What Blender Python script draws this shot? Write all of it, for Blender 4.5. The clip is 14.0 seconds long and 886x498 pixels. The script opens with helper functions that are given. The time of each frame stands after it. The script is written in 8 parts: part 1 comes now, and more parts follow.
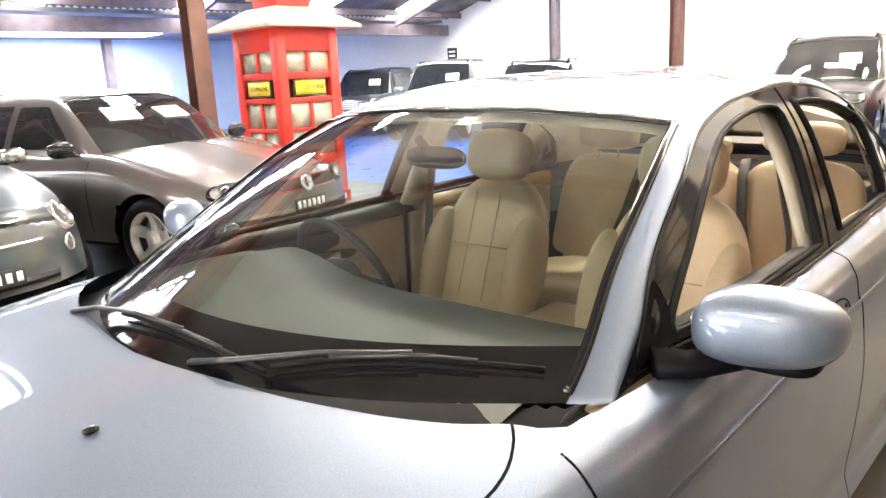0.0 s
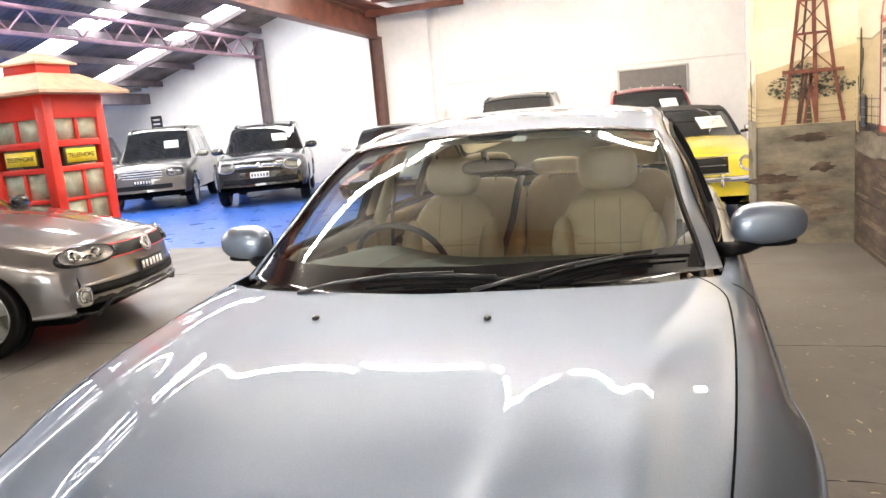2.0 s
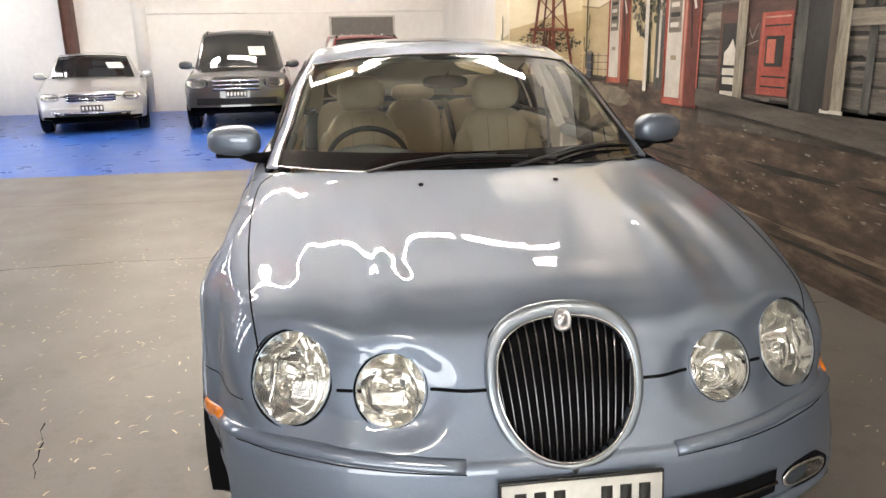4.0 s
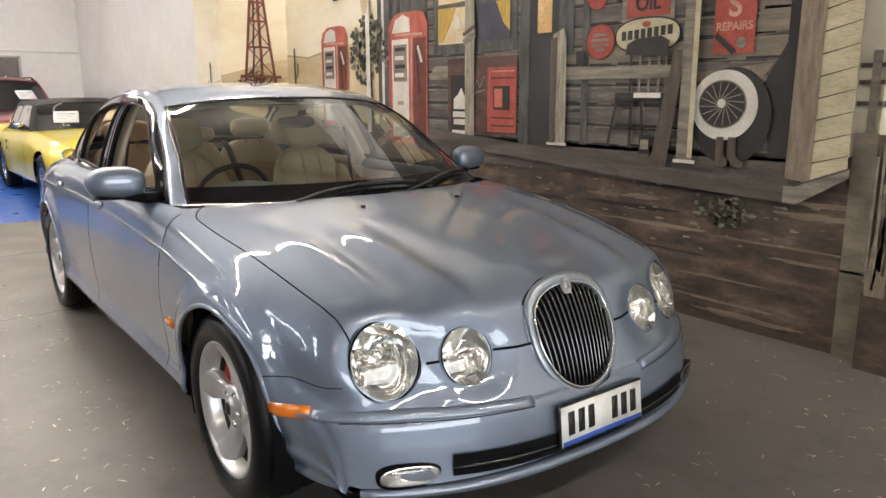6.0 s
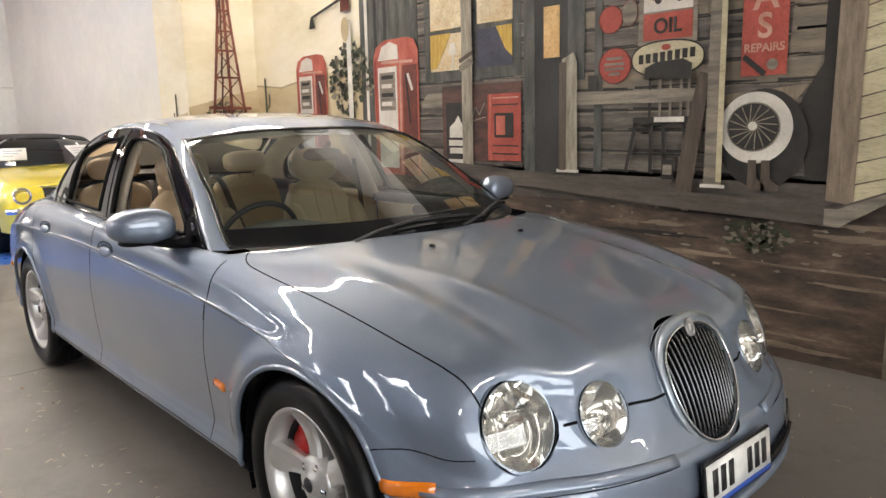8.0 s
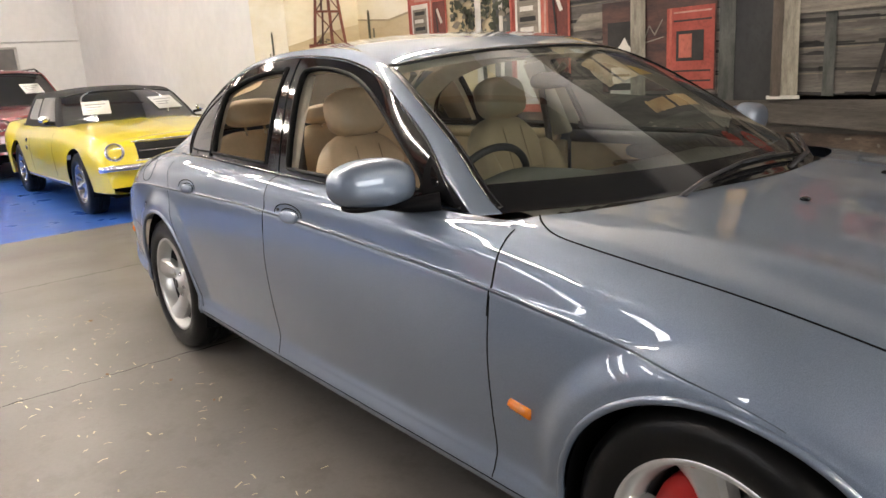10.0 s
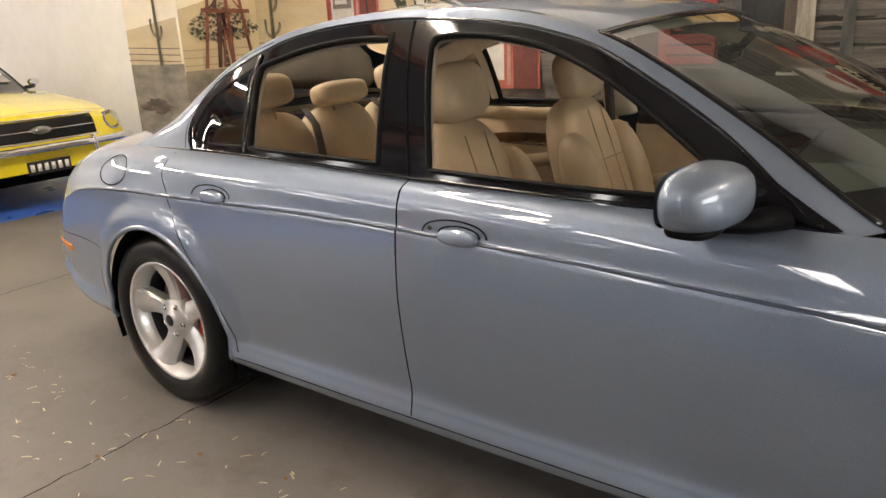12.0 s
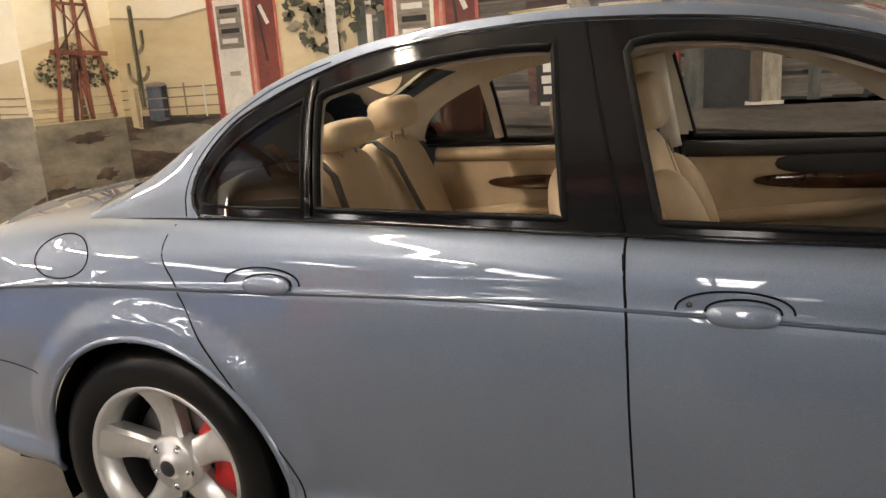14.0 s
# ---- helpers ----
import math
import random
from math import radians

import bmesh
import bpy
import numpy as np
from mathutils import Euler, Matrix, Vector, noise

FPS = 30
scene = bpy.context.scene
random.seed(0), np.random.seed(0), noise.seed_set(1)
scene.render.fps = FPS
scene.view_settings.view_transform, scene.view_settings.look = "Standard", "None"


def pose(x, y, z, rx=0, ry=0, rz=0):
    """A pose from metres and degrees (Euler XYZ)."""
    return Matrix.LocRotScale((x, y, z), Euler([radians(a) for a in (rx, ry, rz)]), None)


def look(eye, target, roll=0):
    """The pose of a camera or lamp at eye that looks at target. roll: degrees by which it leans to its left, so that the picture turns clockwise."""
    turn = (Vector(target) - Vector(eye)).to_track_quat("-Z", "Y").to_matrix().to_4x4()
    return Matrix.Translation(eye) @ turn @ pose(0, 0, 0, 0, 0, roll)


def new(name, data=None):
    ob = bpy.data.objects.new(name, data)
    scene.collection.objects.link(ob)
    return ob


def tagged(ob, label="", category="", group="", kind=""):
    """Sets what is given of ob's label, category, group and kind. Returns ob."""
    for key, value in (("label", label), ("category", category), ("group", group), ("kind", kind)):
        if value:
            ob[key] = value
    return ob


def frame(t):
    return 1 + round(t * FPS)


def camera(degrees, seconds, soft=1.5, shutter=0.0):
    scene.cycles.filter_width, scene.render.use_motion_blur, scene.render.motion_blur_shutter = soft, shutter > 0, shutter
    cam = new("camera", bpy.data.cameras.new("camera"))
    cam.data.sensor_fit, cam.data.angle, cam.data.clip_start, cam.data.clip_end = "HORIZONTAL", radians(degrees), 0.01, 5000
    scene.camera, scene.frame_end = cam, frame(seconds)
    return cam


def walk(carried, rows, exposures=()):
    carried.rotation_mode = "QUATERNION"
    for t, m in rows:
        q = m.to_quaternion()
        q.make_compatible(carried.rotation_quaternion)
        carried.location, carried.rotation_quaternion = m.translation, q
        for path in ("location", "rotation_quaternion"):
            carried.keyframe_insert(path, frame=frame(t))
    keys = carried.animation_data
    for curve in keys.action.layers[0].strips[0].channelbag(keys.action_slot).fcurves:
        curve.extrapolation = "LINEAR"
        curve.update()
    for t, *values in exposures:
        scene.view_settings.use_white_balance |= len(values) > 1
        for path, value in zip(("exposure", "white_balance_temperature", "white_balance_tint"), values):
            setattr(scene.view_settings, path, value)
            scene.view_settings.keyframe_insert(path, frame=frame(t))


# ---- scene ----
cam = camera(62.4, 14.0)
PATH = [
    (0, (1.664, 1.323, 1.414), (0.246, -0.011, 0.957), -2.8),
    (0.5, (1.925, 1.229, 1.403), (0.335, 0.083, 1.006), -4.5),
    (1, (2.273, 1.031, 1.407), (0.539, 0.091, 1.078), -4.8),
    (1.5, (2.626, 0.9, 1.408), (0.795, 0.193, 1.021), -5.0),
    (2, (2.936, 0.68, 1.396), (1.067, 0.057, 1.051), -5.1),
    (2.5, (3.184, 0.394, 1.376), (1.262, -0.059, 1.059), -3.0),
    (3, (3.473, 0.13, 1.375), (1.546, -0.116, 0.901), -2.1),
    (5.3, (3.729, -1.269, 1.324), (1.957, -0.413, 0.964), -0.1),
    (5.5, (3.705, -1.376, 1.334), (1.974, -0.445, 0.965), 0.4),
    (6, (3.722, -1.667, 1.352), (2.158, -0.492, 0.934), -0.3),
    (6.5, (3.674, -1.777, 1.356), (2.142, -0.545, 0.985), -1.4),
    (7, (3.544, -1.784, 1.351), (1.983, -0.579, 1.017), -0.9),
    (7.5, (3.406, -1.805, 1.344), (1.915, -0.52, 0.989), 0.2),
    (8, (3.2, -1.883, 1.349), (1.732, -0.569, 1.005), -1.3),
    (8.5, (2.961, -1.908, 1.333), (1.464, -0.624, 0.999), -2.3),
    (9, (2.642, -1.876, 1.286), (1.073, -0.728, 0.815), -4.1),
    (9.2, (2.538, -1.881, 1.282), (0.964, -0.75, 0.79), -4.3),
    (11.5, (1.217, -2.233, 1.306), (-0.045, -0.772, 0.786), -2.3),
    (12, (0.899, -2.299, 1.323), (-0.248, -0.767, 0.744), -2.8),
    (12.5, (0.583, -2.324, 1.314), (-0.523, -0.742, 0.79), -3.0),
    (13, (0.307, -2.324, 1.307), (-0.687, -0.675, 0.765), -1.7),
    (13.5, (0.08, -2.357, 1.303), (-0.739, -0.615, 0.76), 0.0),
    (14, (-0.147, -2.177, 1.266), (-0.862, -0.37, 0.793), -3.7),
]
walk(cam, [(t, look(eye, target, roll)) for t, eye, target, roll in PATH],
     [(0, 1.78, 6700, 10), (1, 1.48, 6700, 10), (2, 0.9, 6800, 10), (2.5, 0.70, 6900, 10), (3, 0.58, 6900, 10), (5.3, 0.16, 6500, 10), (9, 0.20, 6500, 10), (11.5, 0.28, 7100, 11), (14, 0.24, 7200, 11)])

# ---- world, lamps and exposure ----
world = bpy.data.worlds.new("world")
world.use_nodes = True
scene.world = world
wbg = world.node_tree.nodes["Background"]
sky = world.node_tree.nodes.new("ShaderNodeTexSky")
sky.sky_type, sky.sun_disc = "NISHITA", False
sky.sun_elevation, sky.sun_rotation = radians(55), radians(200)
world.node_tree.links.new(sky.outputs[0], wbg.inputs[0])
wbg.inputs[1].default_value = 0.12


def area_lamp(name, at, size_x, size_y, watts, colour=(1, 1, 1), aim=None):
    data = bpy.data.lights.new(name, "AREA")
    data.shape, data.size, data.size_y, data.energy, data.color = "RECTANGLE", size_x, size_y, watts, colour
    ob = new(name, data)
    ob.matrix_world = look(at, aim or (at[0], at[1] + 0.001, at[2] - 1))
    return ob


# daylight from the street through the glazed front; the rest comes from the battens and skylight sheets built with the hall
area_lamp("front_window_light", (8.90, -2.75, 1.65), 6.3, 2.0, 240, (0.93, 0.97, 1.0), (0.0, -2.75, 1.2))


# ---- small tools ----
def curve(*keys):
    """A smooth curve through (x, value) keys, as a function of an array."""
    k = np.array(sorted(keys), float)
    x, y = k[:, 0], k[:, 1]
    d = np.diff(y) / np.diff(x)
    m = np.empty_like(y)
    m[0], m[-1] = d[0], d[-1]
    w0, w1 = np.diff(x)[1:], np.diff(x)[:-1]
    m[1:-1] = (d[:-1] * w0 + d[1:] * w1) / (w0 + w1)

    def f(q):
        q = np.clip(np.asarray(q, float), x[0], x[-1])
        i = np.clip(np.searchsorted(x, q) - 1, 0, len(x) - 2)
        h = x[i + 1] - x[i]
        t = (q - x[i]) / h
        a, b = m[i] * h, m[i + 1] * h
        return y[i] + t * (a + t * (3 * (y[i + 1] - y[i]) - 2 * a - b + t * (2 * (y[i] - y[i + 1]) + a + b)))
    return f


def eased(f, sigma, a, b):
    """The curve f with its small waves ironed out between a and b."""
    q = np.arange(a - 0.6, b + 0.6, 0.01)
    k = np.exp(-0.5 * (np.arange(-40, 41) * 0.01 / sigma) ** 2)
    k /= k.sum()
    y = f(q)
    y = np.concatenate([2 * y[0] - y[40:0:-1], y, 2 * y[-1] - y[-2:-42:-1]])
    even_y = np.convolve(y, k, "valid")
    slope = np.gradient(even_y, 0.01)

    def g(s):
        s = np.asarray(s, float)
        i = np.clip(((s - q[0]) / 0.01).astype(int), 0, len(q) - 2)
        t = np.clip((s - q[i]) / 0.01, 0, 1)
        m0, m1, y0, y1 = slope[i] * 0.01, slope[i + 1] * 0.01, even_y[i], even_y[i + 1]
        flat = y0 + t * (m0 + t * (3 * (y1 - y0) - 2 * m0 - m1 + t * (2 * (y0 - y1) + m0 + m1)))
        w = step(s, a, a + 0.25) * (1 - step(s, b - 0.25, b))
        return f(s) * (1 - w) + flat * w
    return g


def bell(x, middle, width):
    return np.exp(-((np.asarray(x) - middle) / width) ** 2)


def step(x, a, b):
    t = np.clip((np.asarray(x, float) - a) / (b - a), 0, 1)
    return t * t * (3 - 2 * t)


def mesh_of(name, verts, faces, mat=None, smooth=True, normals=None):
    me = bpy.data.meshes.new(name)
    me.from_pydata([tuple(map(float, v)) for v in verts], [], [tuple(map(int, f)) for f in faces])
    me.validate()
    me.polygons.foreach_set("use_smooth", [smooth] * len(me.polygons))
    if mat:
        me.materials.append(mat)
    if normals is not None and len(me.vertices) == len(normals):
        me.normals_split_custom_set_from_vertices([tuple(map(float, n)) for n in normals])
    me.update()
    return me


def part(name, data, mat, parent, label="", smooth=True, normals=None):
    """One mesh object under a thing or a part. data: a bmesh, or (verts, faces)."""
    if isinstance(data, bmesh.types.BMesh):
        me = bpy.data.meshes.new(name)
        data.to_mesh(me)
        data.free()
        me.polygons.foreach_set("use_smooth", [smooth] * len(me.polygons))
        if mat:
            me.materials.append(mat)
    else:
        me = mesh_of(name, data[0], data[1], mat, smooth, normals)
    ob = new(name, me)
    if parent:
        ob.parent = parent
    if label:
        tagged(ob, label)
    return ob


def thing(name, at, label, category, group="", turn=0, kind=""):
    ob = new(name)
    ob.matrix_world = pose(*at, 0, 0, turn)
    return tagged(ob, label, category, group, kind)


def join(*pieces):
    """Several (verts, faces) as one."""
    vs, fs, n = [], [], 0
    for v, f in pieces:
        vs += [tuple(p) for p in v]
        fs += [tuple(i + n for i in face) for face in f]
        n += len(v)
    return vs, fs


def moved(piece, m):
    return [tuple(m @ Vector(p)) for p in piece[0]], piece[1]


def box(x0, x1, y0, y1, z0, z1, bevel=0.0):
    """A box; with a bevel its edges are chamfered."""
    b = min(bevel, (x1 - x0) / 2.01, (y1 - y0) / 2.01, (z1 - z0) / 2.01)
    if b <= 0:
        v = [(x, y, z) for x in (x0, x1) for y in (y0, y1) for z in (z0, z1)]
        return v, [(0, 1, 3, 2), (4, 6, 7, 5), (0, 4, 5, 1), (2, 3, 7, 6), (0, 2, 6, 4), (1, 5, 7, 3)]
    bm = bmesh.new()
    bmesh.ops.create_cube(bm, size=1)
    for p in bm.verts:
        p.co = Vector(((x0 + x1) / 2 + p.co.x * (x1 - x0), (y0 + y1) / 2 + p.co.y * (y1 - y0), (z0 + z1) / 2 + p.co.z * (z1 - z0)))
    bmesh.ops.bevel(bm, geom=bm.edges[:], offset=b, segments=2, affect="EDGES", profile=0.5)
    bm.verts.index_update()
    out = [tuple(p.co) for p in bm.verts], [tuple(q.index for q in f.verts) for f in bm.faces]
    bm.free()
    return out


def sweep(points, radius, sides=6, closed=False, flat=1.0, up=(0, 0, 1), caps=True):
    """A tube along points; radius a number or one for each point; flat squeezes it along up."""
    p = np.array(points, float)
    n = len(p)
    r = np.broadcast_to(np.asarray(radius, float), (n,))
    t = np.roll(p, -1, 0) - np.roll(p, 1, 0)
    if not closed:
        t[0], t[-1] = p[1] - p[0], p[-1] - p[-2]
    t /= np.linalg.norm(t, axis=1)[:, None] + 1e-9
    a = np.cross(t, np.array(up, float))
    bad = np.linalg.norm(a, axis=1) < 0.05
    a[bad] = np.cross(t[bad], (0.9, 0.3, 0.1))
    a /= np.linalg.norm(a, axis=1)[:, None]
    b = np.cross(a, t)
    verts, faces = [], []
    for i in range(n):
        for k in range(sides):
            w = 2 * math.pi * (k + 0.5) / sides
            verts.append(p[i] + r[i] * (math.cos(w) * a[i] + flat * math.sin(w) * b[i]))
    for i in range(n if closed else n - 1):
        j = (i + 1) % n
        for k in range(sides):
            l = (k + 1) % sides
            faces.append((i * sides + k, i * sides + l, j * sides + l, j * sides + k))
    if caps and not closed:
        faces += [tuple(range(sides))[::-1], tuple((n - 1) * sides + k for k in range(sides))]
    return verts, faces


def lathe(profile, sides=32, axis="z"):
    """A body turned round an axis from (radius, height) pairs."""
    verts, faces = [], []
    n = len(profile)
    for k in range(sides):
        w = 2 * math.pi * k / sides
        for r, h in profile:
            a, b = r * math.cos(w), r * math.sin(w)
            verts.append({"z": (a, b, h), "y": (a, h, b), "x": (h, a, b)}[axis])
    for k in range(sides):
        l = (k + 1) % sides
        for i in range(n - 1):
            faces.append((k * n + i, l * n + i, l * n + i + 1, k * n + i + 1))
    return verts, faces


def sheet(points, depth, axis="y"):
    """A flat outline given in two axes, with thickness along the third (from 0 to depth)."""
    n = len(points)
    put = {"y": lambda a, b, d: (a, d, b), "x": lambda a, b, d: (d, a, b), "z": lambda a, b, d: (a, b, d)}[axis]
    v = [put(a, b, 0) for a, b in points] + [put(a, b, depth) for a, b in points]
    f = [tuple(range(n)), tuple(range(2 * n - 1, n - 1, -1))]
    f += [(i, i + n, (i + 1) % n + n, (i + 1) % n) for i in range(n)]
    return v, f


def oval(n, rx, ry, power=2.0, cx=0, cy=0):
    out = []
    for k in range(n):
        w = 2 * math.pi * k / n
        c, s = math.cos(w), math.sin(w)
        out.append((cx + rx * math.copysign(abs(c) ** (2 / power), c), cy + ry * math.copysign(abs(s) ** (2 / power), s)))
    return out


def dome(rx, ry, rise, rings=6, n=28, power=2.0):
    """A shallow dome over an oval in x, y."""
    v, f = [(0, 0, rise)], []
    for i in range(1, rings + 1):
        q = i / rings
        v += [(x, y, rise * (1 - q * q)) for x, y in oval(n, rx * q, ry * q, power)]
    for k in range(n):
        f.append((0, 1 + k, 1 + (k + 1) % n))
        for i in range(rings - 1):
            a, b = 1 + i * n, 1 + (i + 1) * n
            f.append((a + k, b + k, b + (k + 1) % n, a + (k + 1) % n))
    return v, f


def facing(at, normal, roll_up=(0, 0, 1)):
    """A pose at a place whose z axis is the normal and whose y axis points as far up as it can."""
    n = Vector(normal).normalized()
    x = Vector(roll_up).cross(n).normalized()
    y = n.cross(x)
    return Matrix.Translation(at) @ Matrix((x, y, n)).transposed().to_4x4()


def rings(levels, n=36, power=2.0):
    """A skin over ovals: (rx, ry, height) from one end to the other."""
    v, f = [], []
    for rx, ry, h in levels:
        v += [(a, b, h) for a, b in oval(n, rx, ry, power)]
    for i in range(len(levels) - 1):
        f += [(i * n + k, i * n + (k + 1) % n, (i + 1) * n + (k + 1) % n, (i + 1) * n + k) for k in range(n)]
    return v, f


def puff(cx, cy, cz, sx, sy, sz, power=3.0, n=20, m=12):
    """A rounded cushion."""
    def p(w, e):
        return math.copysign(abs(w) ** (2 / e), w)
    v, f = [], []
    for i in range(m + 1):
        b = math.pi * (i / m - 0.5)
        for k in range(n):
            a = 2 * math.pi * k / n
            v.append((cx + sx * p(math.cos(b), power) * p(math.cos(a), power), cy + sy * p(math.cos(b), power) * p(math.sin(a), power), cz + sz * p(math.sin(b), power)))
    for i in range(m):
        f += [(i * n + k, i * n + (k + 1) % n, (i + 1) * n + (k + 1) % n, (i + 1) * n + k) for k in range(n)]
    return v, f


# ---- materials ----
class Nodes:
    def __init__(self, name):
        self.mat = bpy.data.materials.new(name)
        self.mat.use_nodes = True
        self.tree = self.mat.node_tree
        self.shader = self.tree.nodes["Principled BSDF"]

    def add(self, kind, **values):
        n = self.tree.nodes.new("ShaderNode" + kind)
        for key, value in values.items():
            n.inputs[key].default_value = value
        return n

    def link(self, a, b):
        self.tree.links.new(a, b)

    def place(self, scale=(1, 1, 1)):
        c = self.add("TexCoord")
        m = self.add("Mapping")
        m.inputs["Scale"].default_value = scale
        self.link(c.outputs["Object"], m.inputs["Vector"])
        return m.outputs["Vector"]

    def noise(self, scale, detail=4.0, rough=0.55, where=None):
        n = self.add("TexNoise", Scale=scale, Detail=detail, Roughness=rough)
        self.link(where or self.place(), n.inputs["Vector"])
        return n.outputs["Fac"]

    def ramp(self, fac, *stops):
        r = self.add("ValToRGB")
        e = r.color_ramp.elements
        while len(e) < len(stops):
            e.new(0.5)
        for k, (at, c) in zip(e, stops):
            k.position, k.color = at, (*c, 1) if len(c) == 3 else c
        self.link(fac, r.inputs["Fac"])
        return r.outputs["Color"]

    def mix(self, fac, a, b, kind="MIX"):
        m = self.tree.nodes.new("ShaderNodeMix")
        m.data_type, m.blend_type = "RGBA", kind
        for socket, value in ((m.inputs["Factor"], fac), (m.inputs["A"], a), (m.inputs["B"], b)):
            if isinstance(value, (int, float)):
                socket.default_value = value
            elif isinstance(value, tuple):
                socket.default_value = (*value, 1)
            else:
                self.link(value, socket)
        return m.outputs["Result"]

    def bump(self, height, strength=0.2, distance=0.01):
        b = self.add("Bump", Strength=strength, Distance=distance)
        self.link(height, b.inputs["Height"])
        self.link(b.outputs["Normal"], self.shader.inputs["Normal"])

    def set(self, **values):
        for key, value in values.items():
            socket = self.shader.inputs[key.replace("_", " ")]
            if hasattr(value, "node"):
                self.link(value, socket)
            else:
                socket.default_value = (*value, 1) if isinstance(value, tuple) and len(value) == 3 else value
        return self


def plain(name, colour, rough=0.5, metal=0.0, vary=0.12, scale=9.0, bump=0.0, bump_scale=160.0, **more):
    """A surface of one colour with faint wear at two scales."""
    n = Nodes(name)
    dark = tuple(c * (1 - vary) for c in colour)
    light = tuple(min(1, c * (1 + vary)) for c in colour)
    big = n.ramp(n.noise(scale), (0.3, dark), (0.7, light))
    fine = n.ramp(n.noise(scale * 9), (0.3, (0.9, 0.9, 0.9)), (0.7, (1, 1, 1)))
    n.set(Base_Color=n.mix(0.6, big, fine, "MULTIPLY"), Roughness=rough, Metallic=metal)
    if bump:
        n.bump(n.noise(bump_scale, 3), bump, 0.004)
    for key, value in more.items():
        n.set(**{key: value})
    return n.mat


def car_paint(name, colour, metal=0.55, rough=0.32, coat=1.0):
    n = Nodes(name)
    flake = n.ramp(n.noise(900, 1), (0.35, tuple(c * 0.82 for c in colour)), (0.65, tuple(min(1, c * 1.15) for c in colour)))
    film = n.ramp(n.noise(2.2, 3), (0.3, (0.93, 0.93, 0.93)), (0.7, (1, 1, 1)))
    n.set(Base_Color=n.mix(1.0, flake, film, "MULTIPLY"), Metallic=metal, Roughness=rough, Coat_Weight=coat, Coat_Roughness=0.02, Coat_IOR=1.75)
    return n.mat


def glass(name, tint=(0.93, 0.97, 0.95), rough=0.0):
    n = Nodes(name)
    t = n.add("BsdfTransparent")
    t.inputs["Color"].default_value = (*tint, 1)
    g = n.add("BsdfGlossy", Roughness=rough)
    f = n.add("Fresnel", IOR=1.52)
    more = n.add("Math")
    more.operation = "ADD"
    more.inputs[1].default_value = 1.0
    n.link(f.outputs[0], more.inputs[0])
    both_sides = n.add("Math")
    both_sides.operation = "DIVIDE"
    n.link(f.outputs[0], both_sides.inputs[0])
    n.link(more.outputs[0], both_sides.inputs[1])
    twice = n.add("Math")
    twice.operation = "MULTIPLY"
    twice.inputs[1].default_value = 2.0
    n.link(both_sides.outputs[0], twice.inputs[0])
    m = n.add("MixShader")
    n.link(twice.outputs[0], m.inputs[0])
    n.link(t.outputs[0], m.inputs[1])
    n.link(g.outputs[0], m.inputs[2])
    n.link(m.outputs[0], n.tree.nodes["Material Output"].inputs["Surface"])
    return n.mat


def glow(name, colour, strength):
    n = Nodes(name)
    n.set(Base_Color=colour, Emission_Color=colour, Emission_Strength=strength)
    return n.mat


def floor_paint(name, colour, grime, rough=(0.30, 0.50)):
    n = Nodes(name)
    where = n.place()
    big = n.ramp(n.noise(0.45, 5, 0.6, where), (0.3, tuple(c * 0.86 for c in colour)), (0.7, tuple(c * 1.1 for c in colour)))
    spots = n.ramp(n.noise(5.0, 6, 0.7, where), (0.36, grime), (0.5, (1, 1, 1)))
    c = n.mix(0.7, big, spots, "MULTIPLY")
    fine = n.ramp(n.noise(60, 3, 0.6, where), (0.3, (0.88, 0.88, 0.88)), (0.7, (1.0, 1.0, 1.0)))
    n.set(Base_Color=n.mix(0.7, c, fine, "MULTIPLY"), Specular_IOR_Level=0.4)
    r = n.ramp(n.noise(2.5, 5, 0.6, where), (0.3, (rough[0],) * 3), (0.75, (rough[1],) * 3))
    n.set(Roughness=r)
    n.bump(n.noise(45, 4, 0.6, where), 0.08, 0.004)
    return n.mat


PAINT = car_paint("steel_blue_metallic_paint", (0.205, 0.254, 0.336), 0.70, 0.52)
BLACK_TRIM = plain("black_gloss_trim", (0.008, 0.008, 0.009), 0.07)
RUBBER = plain("black_rubber", (0.005, 0.005, 0.005), 0.6, Specular_IOR_Level=0.15)
SATIN_BLACK = plain("satin_black_plastic", (0.005, 0.005, 0.006), 0.5, Specular_IOR_Level=0.06)
TYRE = plain("tyre_rubber", (0.006, 0.006, 0.006), 0.36, bump=0.12, bump_scale=90, Specular_IOR_Level=0.22)
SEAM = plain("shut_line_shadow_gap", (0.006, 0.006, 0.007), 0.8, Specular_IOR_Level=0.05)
CHROME = plain("chrome", (0.86, 0.87, 0.88), 0.06, 1.0, vary=0.03)
ALLOY = plain("silver_alloy", (0.68, 0.675, 0.66), 0.30, 0.70, vary=0.05)
DARK_METAL = plain("dark_metal", (0.05, 0.05, 0.055), 0.45, 0.6)
CALIPER = plain("red_caliper_paint", (0.55, 0.02, 0.02), 0.35)
GLASS = glass("clear_glass", (0.52, 0.60, 0.57))
TINTED = glass("tinted_glass", (0.12, 0.15, 0.15))
LENS = glass("lamp_lens", (0.96, 0.95, 0.92))
AMBER = plain("amber_lens", (0.75, 0.20, 0.01), 0.12, Coat_Weight=1.0)
REFLECTOR = plain("lamp_reflector", (0.88, 0.87, 0.84), 0.07, 0.92, vary=0.06, scale=40)
LEATHER = plain("beige_leather", (0.56, 0.43, 0.28), 0.42, vary=0.10, scale=6, bump=0.12, bump_scale=220)
